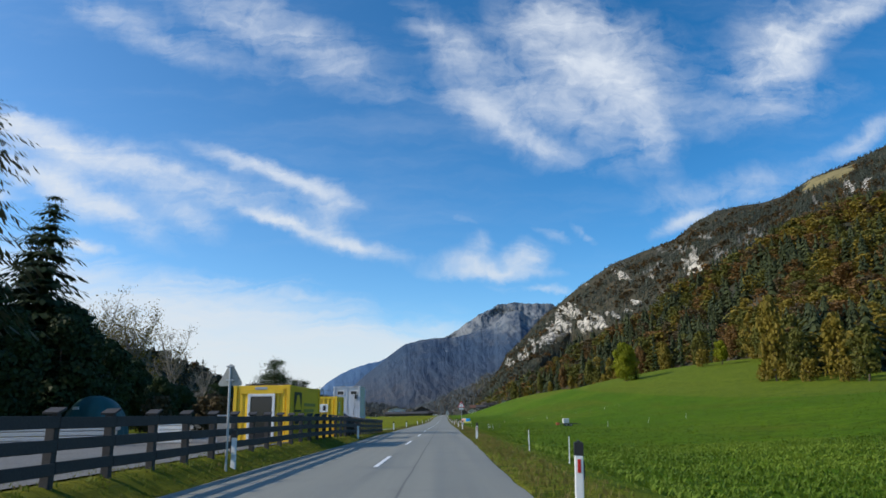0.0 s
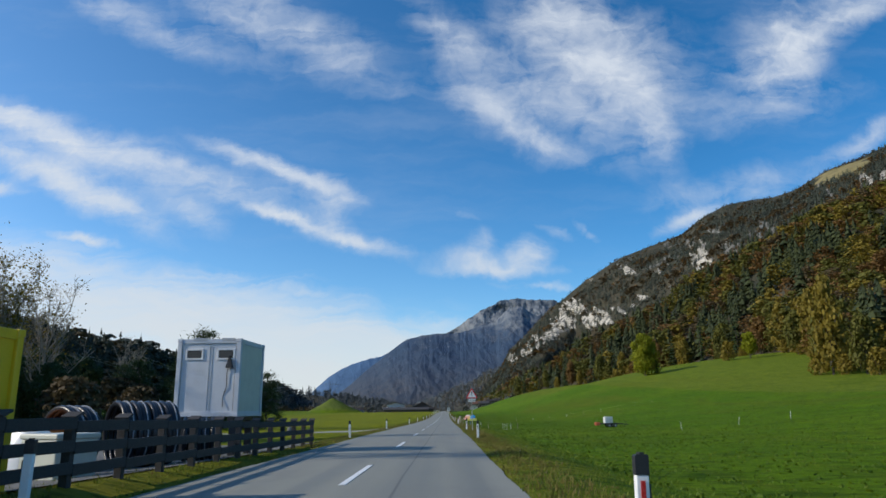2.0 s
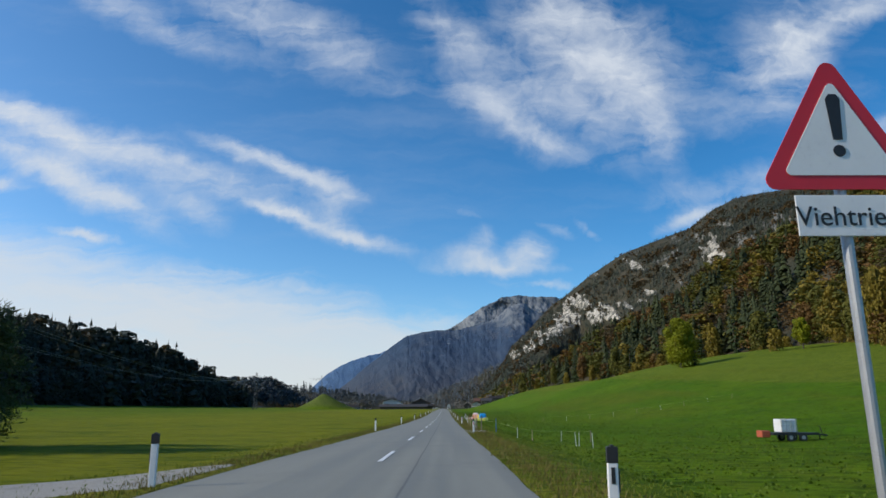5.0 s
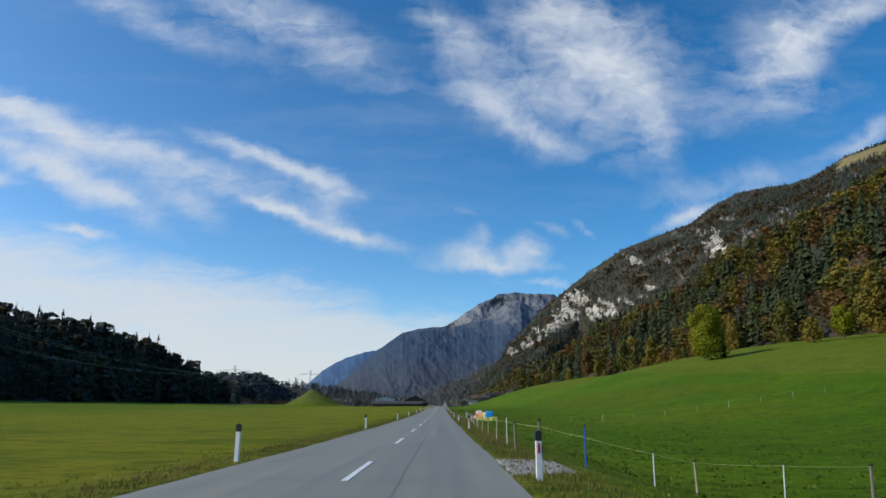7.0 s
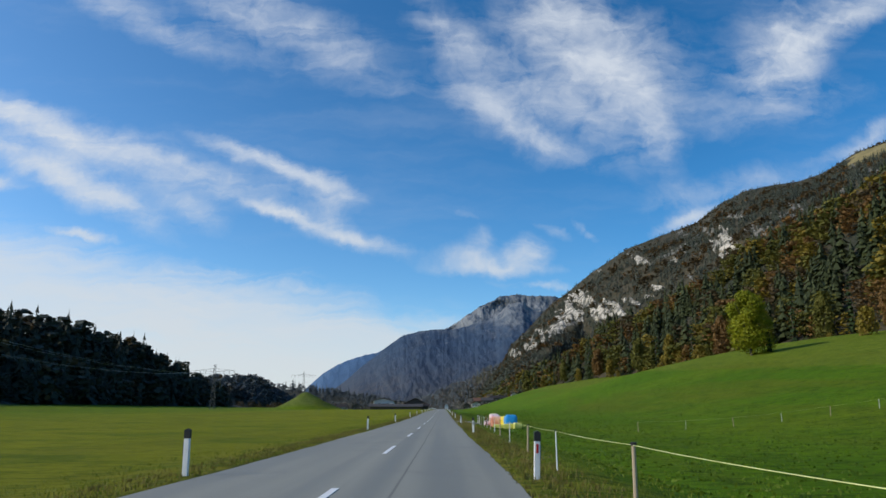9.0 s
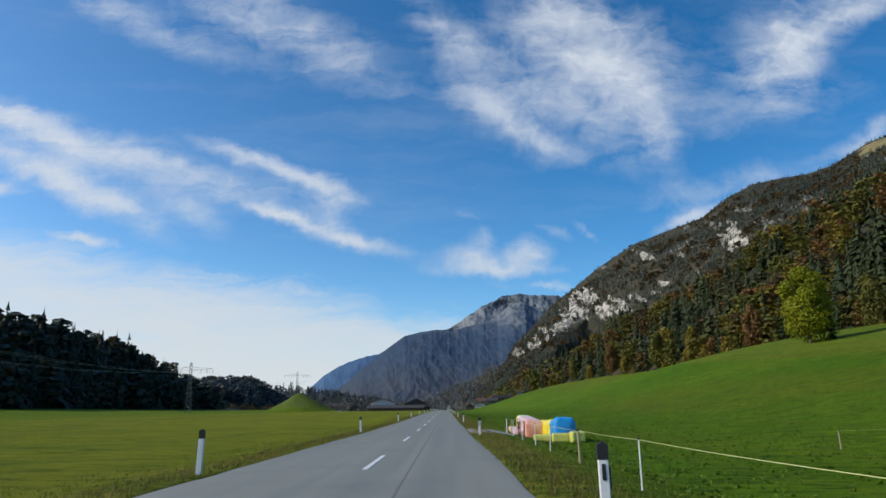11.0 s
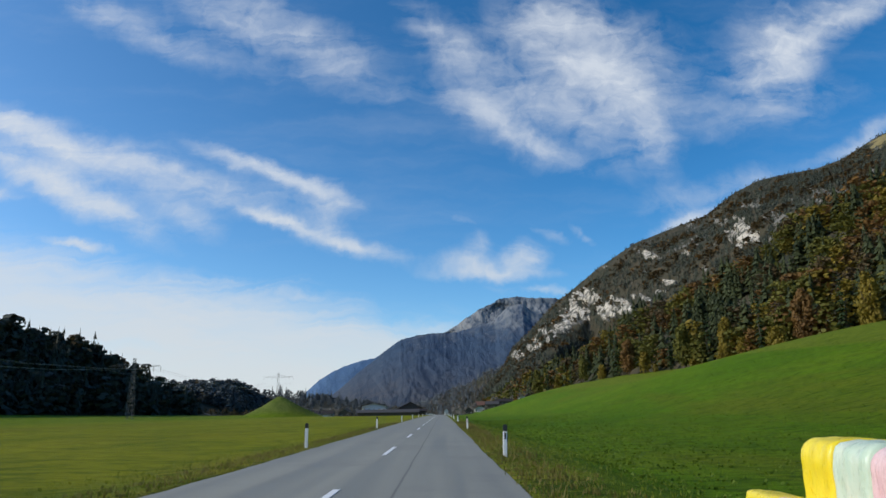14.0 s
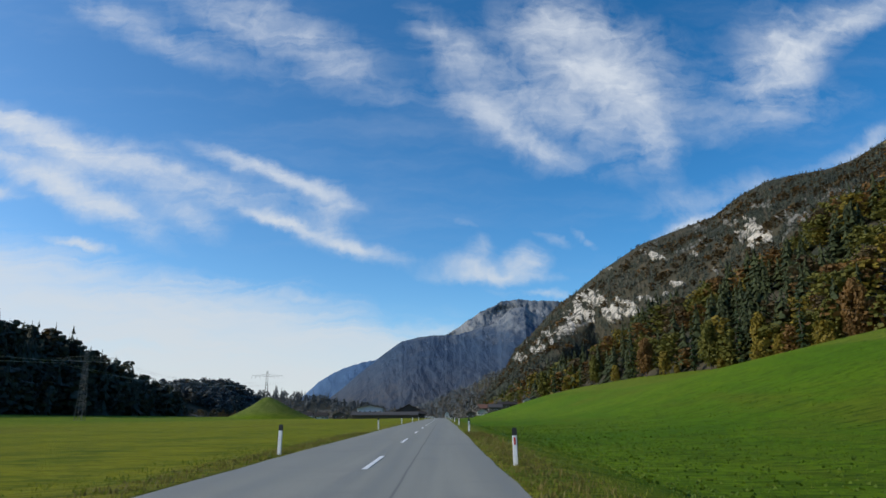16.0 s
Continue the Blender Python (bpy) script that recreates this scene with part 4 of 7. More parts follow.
for k, (name, mat, label) in enumerate((("spruce_forest", SPRUCE_SLOPE, "dark green spruce forest on the lower mountainside"), ("high_forest", SPRUCE_FAR, "haze-greyed conifer forest on the upper mountainside"),
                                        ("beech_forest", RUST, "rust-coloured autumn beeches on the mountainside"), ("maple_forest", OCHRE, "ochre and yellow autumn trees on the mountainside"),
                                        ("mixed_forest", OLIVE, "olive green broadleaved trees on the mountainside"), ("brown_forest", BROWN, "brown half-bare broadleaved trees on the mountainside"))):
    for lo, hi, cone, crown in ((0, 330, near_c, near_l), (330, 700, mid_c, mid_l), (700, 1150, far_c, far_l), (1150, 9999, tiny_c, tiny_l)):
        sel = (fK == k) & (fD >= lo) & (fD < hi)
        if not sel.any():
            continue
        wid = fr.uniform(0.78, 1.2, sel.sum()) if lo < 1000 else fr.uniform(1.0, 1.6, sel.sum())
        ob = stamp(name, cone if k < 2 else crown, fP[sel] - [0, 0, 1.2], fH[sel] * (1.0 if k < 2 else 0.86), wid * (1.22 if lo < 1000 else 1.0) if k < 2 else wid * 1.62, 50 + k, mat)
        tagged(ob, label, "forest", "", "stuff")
sr = np.random.default_rng(14)
sxy = np.stack([sr.uniform(-170, 310, 1500), sr.uniform(2255, 2680, 1500)], -1)
sp = np.stack([sxy[:, 0], sxy[:, 1], spur_z(sxy[:, 0], sxy[:, 1]) - 1], -1)
leafed = sr.uniform(0, 1, 1500) < 0.35
tagged(stamp("spur_forest", tiny_c, sp[~leafed], sr.uniform(13, 22, (~leafed).sum()), sr.uniform(1.1, 1.7, (~leafed).sum()), 61, SPRUCE_HAZE), "haze-greyed conifers on the mountain's foot", "forest", "", "stuff")
tagged(stamp("spur_forest", far_l, sp[leafed], sr.uniform(11, 17, leafed.sum()), sr.uniform(1.1, 1.6, leafed.sum()), 62, BROWN_HAZE), "haze-paled brown trees on the mountain's foot", "forest", "", "stuff")

# the wooded hill on the left
def left_hill_z(x, y):
    x, y = np.asarray(x, float), np.asarray(y, float)
    front = 238 + 12 * np.sin(y / 90.0) - 0.02 * (y - 500)
    top = np.interp(y, (-200, 100, 400, 790, 860, 905, 950, 1050, 1150, 1270, 1340, 1400, 1900), (40, 43, 43, 42, 34, 10, 8, 22, 30, 33, 8, 0, 0))
    rise = smooth(-6, 52, -x - front)
    return 2.0 + top * rise + 4 * swell(x, y, 70.0, 2) * rise


hx, hy = np.meshgrid(np.linspace(-900, -215, 60), np.linspace(-300, 1900, 120))
left_hill = new("hill", grid_mesh("hill", np.stack([hx, hy, left_hill_z(hx, hy) + np.where(hx > -222, -4, 0)], -1), FOREST_FLOOR))
tagged(left_hill, "low dark wooded hill at the edge of the meadows", "hill", "", "structure")


def end_hill_z(x, y):
    """The low wooded rise that closes the valley ahead on the left."""
    return 37 * np.clip(1 - np.hypot((x + 275) / 225, (y - 1450) / 330), 0, 1) ** 0.8 - 1.5


tx, ty = np.meshgrid(np.linspace(-600, -20, 50), np.linspace(1080, 1850, 60))
end_hill = new("hill", grid_mesh("hill", np.stack([tx, ty, end_hill_z(tx, ty)], -1), FOREST_FLOOR))
tagged(end_hill, "low wooded rise closing the valley ahead", "hill", "", "structure")

lr = np.random.default_rng(77)
n = 5600
lx, ly = -lr.uniform(222, 345, n), lr.uniform(-60, 1350, n)
edge = 238 + 12 * np.sin(ly / 90.0) - 0.02 * (ly - 500)
ok = (-lx > edge - 6) & (lr.uniform(0, 1, n) < np.where(-lx < edge + 62, 1.0, 0.25)) & ~((ly > 925) & (ly < 1010) & (-lx < 262))
lx, ly = lx[ok], ly[ok]
lp = np.stack([lx, ly, left_hill_z(lx, ly) - 0.5], -1)
lh = np.where(lr.uniform(0, 1, len(lx)) < 0.15, lr.uniform(20, 27, len(lx)), lr.uniform(11, 22, len(lx))) * np.where(ly > 930, 0.72, 1.0)
soft = lr.uniform(0, 1, len(lx)) < 0.06
closer = ly < 560
beyond = ly > 930
round_top = lr.uniform(0, 1, len(lx)) < 0.52
edge_c = [conifer_shape(110 + i, 15, 9, 0.10, 0.19, 0.03) for i in range(6)]
edge_l = [leafy_shape(120 + i, 300, 0.044, 10, 0.27, 0.06, 0.7) for i in range(5)]
for name, sel, shapes, mat, label in (("edge_spruce_forest", ~soft & closer & ~round_top, edge_c, SPRUCE_LEFT, "dark spruce wood along the edge of the meadow"), ("edge_pine_forest", ~soft & closer & round_top, edge_l, SPRUCE_LEFT, "dark round-topped pines along the edge of the meadow"),
                                      ("edge_spruce_forest", ~soft & ~closer & ~beyond & ~round_top, far_c, SPRUCE_LEFT, "dark spruce wood farther along the valley"), ("edge_pine_forest", ~soft & ~closer & ~beyond & round_top, far_l, SPRUCE_LEFT, "dark round-topped pines farther along the valley"),
                                      ("edge_far_forest", ~soft & beyond, far_c[:1] + far_l, WOOD_HAZE, "haze-greyed wood on a low hill far along the valley"), ("edge_mixed_forest", soft, far_l, BROWN, "brown autumn trees among the dark spruces")):
    tagged(stamp(name, shapes, lp[sel], lh[sel], lr.uniform(1.25, 1.9, sel.sum()), 5, mat), label, "forest", "", "stuff")
n = 900
ex, ey = lr.uniform(-560, -60, n), lr.uniform(1120, 1700, n)
ez = end_hill_z(ex, ey)
ok = ez > 0.5
ep = np.stack([ex, ey, ez - 1], -1)[ok]
half = lr.uniform(0, 1, len(ep)) < 0.35
tagged(stamp("hill_forest", far_c, ep[half], lr.uniform(11, 19, half.sum()), lr.uniform(1.0, 1.5, half.sum()), 8, WOOD_HAZE), "haze-greyed wood on the low rise ahead", "forest", "", "stuff")
tagged(stamp("hill_forest", far_l, ep[~half], lr.uniform(9, 15, (~half).sum()), lr.uniform(1.1, 1.5, (~half).sum()), 9, WOOD_HAZE), "haze-greyed round-crowned trees on the low rise ahead", "forest", "", "stuff")
# hedges and orchards along the valley floor ahead
n = 420
vx, vy = lr.uniform(-420, 150, n), lr.uniform(1000, 1500, n)
ok = np.abs(vx + 1.6) > 16
vp = np.stack([vx, vy, ground_z(vx, vy) - 0.3], -1)[ok]
tagged(stamp("valley_trees", far_l, vp, lr.uniform(6, 13, len(vp)), lr.uniform(1.1, 1.6, len(vp)), 12, TWIG_HAZE), "haze-paled hedges and orchard trees across the valley", "trees", "", "stuff")
vx, vy = lr.uniform(-260, -150, 70), lr.uniform(880, 985, 70)
tagged(stamp("meadow_hedge", far_l, np.stack([vx, vy, ground_z(vx, vy) - 0.3], -1), lr.uniform(3, 8, 70), lr.uniform(1.2, 1.8, 70), 13, BROWN), "brown hedge at the far edge of the meadow", "hedge", "", "stuff")


def limb(bm, a, b, r0, r1, r, bends=3, sides=6):
    """A crooked tapering limb."""
    a, b = Vector(a), Vector(b)
    p = a
    for i in range(bends):
        f = (i + 1) / bends
        q = a.lerp(b, f) + Vector((r.uniform(-1, 1), r.uniform(-1, 1), r.uniform(-1, 1))) * (b - a).length * 0.05 * (f < 1)
        tube(bm, p, q, r0 + (r1 - r0) * i / bends, r0 + (r1 - r0) * f, sides)
        p = q


def conifer_tree(name, height, seed, label, mat=None, girth=0.17, bare=0.06, tiers=26, arms=11, sprays=3, taper=0.8, droop=0.30, broad=1.0, wild=0.2):
    """A spruce: tapered trunk and whorls of needle sprays."""
    r = random.Random(seed)
    t = thing(name, label, "tree")
    bm = fresh()
    limb(bm, (0, 0, -0.4), (r.uniform(-0.2, 0.2), 0, height * 0.97), height * 0.013, 0.02, r, 6, 8)
    part("trunk", bm, BARK, t)
    V = []
    for i in range(tiers):
        f = (i + r.uniform(0, 0.6)) / tiers
        z = height * (bare + (0.985 - bare) * f)
        reach = height * (girth * (1 - f) ** taper) * r.uniform(0.95 - wild, 0.95 + wild) + 0.15
        for a in range(arms):
            th = 2 * math.pi * (a + r.uniform(-0.45, 0.45)) / arms + i * 2.4
            k = reach * r.uniform(0.6, 1.15)
            for s in range(sprays):
                g = (s + 0.9) / sprays
                th2 = th + r.uniform(-0.22, 0.22)
                c, sn = math.cos(th2), math.sin(th2)
                k0, k1 = k * (g - 1.3 / sprays - 0.08), k * g
                k0 = max(k0, 0)
                w = k * (0.34 / sprays + 0.04) * (1.3 - 0.5 * g) * r.uniform(0.7, 1.3) * broad
                z0, z1 = z - 0.16 * k0 + 0.12 * k, z - droop * k1 - r.uniform(-0.02, 0.10) * k
                km = (k0 + k1) / 2
                V += [(c * k0, sn * k0, z0), (c * km - sn * w, sn * km + c * w, (z0 + z1) / 2 - 0.1 * w), (c * k1, sn * k1, z1), (c * km + sn * w, sn * km - c * w, (z0 + z1) / 2 - 0.1 * w)]
    V = np.array(V)
    part_mesh("crown", fast_mesh("crown", V, np.arange(len(V)).reshape(-1, 4), mat or SPRUCE), t)
    return t


def leafy_tree(name, height, seed, label, mat, leaves=2600, size=0.055, girth=0.33, low=0.14, trunk_mat=None):
    """A broadleaved tree: trunk, limbs and a crown of many leaf clumps."""
    r = random.Random(seed)
    t = thing(name, label, "tree")
    bm = fresh()
    limb(bm, (0, 0, -0.4), (0, 0, height * 0.42), height * 0.022, height * 0.014, r, 3, 8)
    for i in range(8):
        a = i * 2.39 + r.uniform(-0.3, 0.3)
        z = height * r.uniform(0.22, 0.44)
        e = height * girth * r.uniform(0.4, 0.75)
        limb(bm, (0, 0, z), (math.cos(a) * e, math.sin(a) * e, height * r.uniform(0.5, 0.85)), height * 0.010, height * 0.002, r, 3, 5)
    part("trunk", bm, trunk_mat or BARK, t)
    V, F = leafy_shape(seed, leaves, size, 13, girth, low, 0.55)
    part_mesh("crown", fast_mesh("crown", V * height, F, mat), t)
    return t


def bare_tree(name, height, seed, label, leaf_mat=None, leaves=0, mat=None):
    """A nearly leafless tree with fine twigs."""
    r = random.Random(seed)
    t = thing(name, label, "tree")
    bm = fresh()
    limb(bm, (0, 0, -0.4), (0.1, 0, height * 0.5), height * 0.014, height * 0.008, r, 4, 7)
    tw = fresh()
    tips = []
    for i in range(15):
        z = height * (0.2 + 0.032 * i)
        a = i * 2.4 + r.uniform(-0.4, 0.4)
        e = height * 0.26 * r.uniform(0.5, 1.0) * (1.1 - 0.03 * i)
        b = Vector((math.cos(a) * e, math.sin(a) * e, z + height * r.uniform(0.2, 0.36)))
        b.z = min(b.z, height)
        limb(bm, (0, 0, min(z, height * 0.5)), b, height * 0.0055, height * 0.0016, r, 3, 5)
        for j in range(17):
            p = Vector((0, 0, min(z, height * 0.5))).lerp(b, r.uniform(0.35, 1.0))
            q = p + Vector((r.uniform(-1, 1), r.uniform(-1, 1), r.uniform(0.3, 1.5))) * height * 0.075
            tube(tw, p, q, height * 0.0016, height * 0.0006, 3)
            for m_ in range(3):
                q2 = p.lerp(q, 0.6) + Vector((r.uniform(-1, 1), r.uniform(-1, 1), r.uniform(0, 1.2))) * height * 0.045
                tube(tw, p.lerp(q, 0.6), q2, height * 0.0011, height * 0.0005, 3)
            tips.append(q)
    part("trunk", bm, mat or PALE_BARK, t)
    part("twig_mass", tw, mat or PALE_BARK, t, "", "stuff")
    if leaves:
        V = []
        for _ in range(leaves):
            c = r.choice(tips) + Vector((r.gauss(0, 1), r.gauss(0, 1), r.gauss(0, 1))) * height * 0.035
            h = height * 0.0062 * r.uniform(0.6, 1.4)
            t1 = Vector((r.uniform(-1, 1), r.uniform(-1, 1), r.uniform(-1, 1))).normalized() * h
            t2 = Vector((r.uniform(-1, 1), r.uniform(-1, 1), r.uniform(-1, 1))).normalized() * h
            V += [c - t1, c + t2, c + t1, c - t2]
        V = np.array([tuple(v) for v in V])
        part_mesh("crown", fast_mesh("crown", V, np.arange(len(V)).reshape(-1, 4), leaf_mat), t)
    return t


def pine_tree(name, height, seed, label):
    """A pine: bare lower trunk and tufted upward clumps of needles."""
    r = random.Random(seed)
    t = thing(name, label, "tree")
    bm = fresh()
    limb(bm, (0, 0, -0.4), (r.uniform(-0.4, 0.4), r.uniform(-0.4, 0.4), height * 0.95), height * 0.014, 0.03, r, 5, 8)
    clumps = []
    for i in range(62):
        f = r.uniform(0.06, 1.0)
        a = i * 2.4
        e = height * 0.30 * (1.08 - f) ** 0.5 * r.uniform(0.3, 1.0)
        c = Vector((math.cos(a) * e, math.sin(a) * e, height * f))
        limb(bm, (0, 0, height * f * 0.9), c, height * 0.004, 0.012, r, 2, 5)
        clumps.append((c, height * 0.075 * r.uniform(0.7, 1.3)))
    part("trunk", bm, BARK, t)
    V = []
    for c, s in clumps:
        for _ in range(120):
            d = Vector((r.gauss(0, 1), r.gauss(0, 1), r.gauss(0.45, 0.8))).normalized()
            p0 = c + Vector((r.gauss(0, 1), r.gauss(0, 1), r.gauss(0, 0.7))) * s * 0.55
            p1 = p0 + d * s * r.uniform(0.35, 0.75)
            w = d.cross(Vector((r.uniform(-1, 1), r.uniform(-1, 1), r.uniform(-1, 1)))).normalized() * s * 0.055
            V += [p0 - w * 0.4, p0.lerp(p1, 0.5) - w, p1, p0.lerp(p1, 0.5) + w]
    V = np.array([tuple(v) for v in V])
    part_mesh("crown", fast_mesh("crown", V, np.arange(len(V)).reshape(-1, 4), PINE), t)
    return t


def stand(t, x, y, turn=0.0, scale=1.0, z=None, wide=1.0):
    """Where a tree stands on the ground."""
    z = ground_at(x, y) if z is None else z
    return pose(x, y, z - 0.05, 0, 0, turn) @ Matrix.Diagonal((scale * wide, scale * wide, scale, 1))


lone = leafy_tree("maple_tree", 21.0, 4, "bright yellow-green maple standing alone on the meadow", LIME, 15000, 0.026, 0.38, 0.03)
lone.matrix_world = stand(lone, 103.2, 398, 0, 1.03)
companion = conifer_tree("spruce_tree", 9.0, 5, "small dark spruce beside the bright maple")
companion.matrix_world = stand(companion, 108.4, 396)

# trees along the foot of the mountain, in front of the forest
edge_kinds = [leafy_tree("beech_tree", 15.0, 41, "rust-brown beech at the forest edge", RUST, 2100, 0.056, 0.33, 0.05),
              leafy_tree("maple_tree", 14.0, 42, "ochre maple at the forest edge", OCHRE, 2100, 0.056, 0.33, 0.04),
              leafy_tree("ash_tree", 15.0, 43, "olive green ash tree at the forest edge", OLIVE, 2100, 0.056, 0.33, 0.05),
              conifer_tree("spruce_tree", 19.0, 44, "dark green spruce at the forest edge", None, 0.19, 0.05, 18, 9, 2),
              leafy_tree("hazel_bush", 7.0, 45, "round ochre hazel bush at the forest edge", OCHRE, 900, 0.10, 0.52, 0.02),
              leafy_tree("lime_tree", 15.0, 46, "yellow-green lime tree at the forest edge", LIME, 3000, 0.050)]
er = random.Random(9)
first = {}
plan_y = (205, 222, 238, 252, 266, 281, 296, 318, 340, 362, 384, 402, 418, 436, 452, 470, 488, 503, 518, 534, 549, 563, 578, 592, 607, 622, 640, 660, 682, 704, 730, 758, 790, 826, 866, 910, 960)
for i, y in enumerate(plan_y):
    x = float(np.interp(y, EDGE[:, 1], EDGE[:, 0])) - er.uniform(-2, 4)
    k = (2, 1, 2, 1, 2, 3, 2, 3, 1, 4, 1, 2, 4, 1, 0, 3, 2, 3, 1, 3, 0, 2, 3, 4, 1, 3, 2, 3, 4, 0, 3, 4, 2, 3, 4, 3, 2)[i]
    m = stand(None, x, y, er.uniform(0, 360), er.uniform(1.05, 1.6), wide=er.uniform(0.7, 0.95))
    if k in first:
        copy_thing(edge_kinds[k], m)
    else:
        first[k] = edge_kinds[k]
        edge_kinds[k].matrix_world = m
for y in (212, 229, 246, 259, 273, 289, 305, 329, 351, 393, 427, 461, 479, 511, 541, 570, 600, 631, 671):
    x = float(np.interp(y, EDGE[:, 1], EDGE[:, 0])) - er.uniform(2, 5)
    copy_thing(edge_kinds[4], stand(None, x, y, er.uniform(0, 360), er.uniform(0.45, 0.95), wide=er.uniform(1.0, 1.3)))
copy_thing(edge_kinds[4], stand(None, 152.8, 413.8, 40, 1.15))
edge_kinds[5].matrix_world = stand(None, 162, 407, 80, 0.95)
copy_thing(edge_kinds[4], stand(None, 133, 585, 10, 1.1))
copy_thing(edge_kinds[4], stand(None, 141, 548, 70, 1.3))

# trees beside the builder's yard on the left
big_spruce = conifer_tree("spruce_tree", 27.2, 61, "tall dark spruce behind the yard", None, 0.22, 0.04, 30, 17, 10, 0.46, 0.10, 0.8, 0.42)
big_spruce.matrix_world = stand(big_spruce, -43.3, 74, 30)
copy_thing(big_spruce, stand(None, -46.8, 77, 130, 0.90, wide=1.1))
copy_thing(big_spruce, stand(None, -52, 72, 200, 0.95))
larch = conifer_tree("larch_tree", 28.5, 62, "thin brownish larch with sparse needles", LARCH, 0.19, 0.25, 22, 6, 14, 0.4, 0.12, 0.55, 0.4)
larch.matrix_world = stand(larch, -37.0, 53, 15)
dark = leafy_tree("yew_tree", 14.0, 63, "dense dark evergreen at the back of the yard", SPRUCE, 12000, 0.030, 0.36, 0.02)
dark.matrix_world = stand(dark, -40, 74)
yr = random.Random(4)
for x, y, s in ((-46, 64, 1.2), (-40, 83, 0.80), (-43, 96, 0.72), (-47, 110, 0.66), (-40, 108, 0.50), (-52, 126, 0.72), (-58, 142, 0.8), (-44, 56, 1.2), (-54, 104, 1.12), (-64, 118, 1.0), (-42, 66, 0.9), (-66, 150, 0.9), (-70, 172, 0.9), (-37, 92, 0.52), (-48, 86, 1.0)):
    copy_thing(dark, stand(None, x, y, yr.uniform(0, 360), s))
for x, y, h, leaves, seed in ((-53, 119, 22, 3200, 73), (-57, 116, 23, 1600, 74), (-44, 113, 17, 900, 75), (-51, 150, 14.5, 30, 72), (-62, 128, 22, 500, 71)):
    b = bare_tree("birch_tree", h, seed, "nearly leafless autumn tree behind the yard" if leaves < 600 else "half-bare tree with a few yellow leaves", OCHRE, leaves)
    b.matrix_world = stand(b, x, y, seed * 37)
pine = pine_tree("pine_tree", 12.6, 81, "dense dark green pine at the edge of the field")
pine.matrix_world = stand(pine, -28.6, 119, 0, 0.88, wide=1.15)
for x, y, s in ((-24.2, 121, 0.70), (-31.4, 122, 0.80), (-26.4, 124, 0.74), (-34.2, 124, 0.55), (-22.4, 125, 0.6), (-37.5, 122, 0.72), (-41, 126, 0.70)):
    copy_thing(pine, stand(None, x, y, yr.uniform(0, 360), s))

brush = leafy_tree("bramble_bush", 2.4, 91, "low olive bush under the pines", OLIVE, 700, 0.10, 0.62, 0.0)
brush.matrix_world = stand(brush, -26.0, 117)
for x, y, s in ((-29.5, 116, 1.0), (-23.5, 118.5, 0.8), (-32, 118, 1.2), (-22.6, 123, 0.7), (-35, 120, 1.1), (-37, 112, 1.0)):
    copy_thing(brush, stand(None, x, y, yr.uniform(0, 360), s))

scrub = leafy_tree("hazel_shrub", 4.6, 95, "half-bare brown shrub at the back of the yard", BROWN, 900, 0.085, 0.55, 0.0)
scrub.matrix_world = stand(scrub, -29, 92)
for x, y, s in ((-25.5, 95, 0.85), (-32.5, 97, 1.05), (-35.5, 88, 1.0), (-28, 101, 0.9), (-38.5, 119, 1.3), (-36.5, 121, 1.15)):
    copy_thing(scrub, stand(None, x, y, yr.uniform(0, 360), s))

# grass along the verges and leafy crop in the field
def tufts(name, n, x0, x1, y0, y1, h0, h1, mat, label, seed, blades=4, broad=0.012, lean=0.5, power=1.0):
    r = np.random.default_rng(seed)
    x = x0 + (x1 - x0) * r.uniform(0, 1, n) ** power
    y = r.uniform(y0, y1, n)
    z = ground_z(x, y)
    V = []
    for _ in range(blades):
        a = r.uniform(0, 6.283, n)
        h = r.uniform(h0, h1, n)
        c, s = np.cos(a), np.sin(a)
        ox, oy = r.normal(0, 0.05, n), r.normal(0, 0.05, n)
        w = broad * r.uniform(0.6, 1.5, n)
        tipx, tipy = c * h * lean * r.uniform(0.2, 1, n), s * h * lean * r.uniform(0.2, 1, n)
        b = np.stack([x + ox, y + oy, z - 0.02], -1)
        side = np.stack([-s * w, c * w, 0 * w], -1)
        V.append(np.stack([b - side, b + side, b + side * 0.7 + np.stack([tipx * 0.5, tipy * 0.5, h * 0.7], -1), b - side * 0.2 + np.stack([tipx, tipy, h], -1)], 1).reshape(-1, 3))
    V = np.concatenate(V)
    ob = new(name, fast_mesh(name, V, np.arange(len(V)).reshape(-1, 4), mat))
    return tagged(ob, label, "grass", "", "stuff")


GRASS_BLADE = foliage("grass blades", (0.075, 0.120, 0.008), (0.190, 0.220, 0.022), 0.3)
DRY_BLADE = foliage("dry grass blades", (0.11, 0.098, 0.022), (0.20, 0.17, 0.045), 0.3)
PASTURE_BLADE = foliage("rough pasture grass", (0.040, 0.085, 0.004), (0.105, 0.160, 0.009), 0.2)
CROP_LEAF = foliage("turnip leaves", (0.070, 0.130, 0.010), (0.190, 0.270, 0.026), 0.3)
tufts("verge_grass", 11000, ROAD_R + 0.08, 7.0, 2, 345, 0.03, 0.10, GRASS_BLADE, "green grass along the road verge", 1, power=1.3)
tufts("verge_grass", 8000, -5.34, -9.5, 2, 345, 0.03, 0.10, GRASS_BLADE, "green grass along the road verge", 2, power=1.3)
tufts("dry_verge_grass", 5000, ROAD_R + 0.05, 3.4, 2, 345, 0.03, 0.12, DRY_BLADE, "dry yellow grass along the road verge", 3, power=1.6)
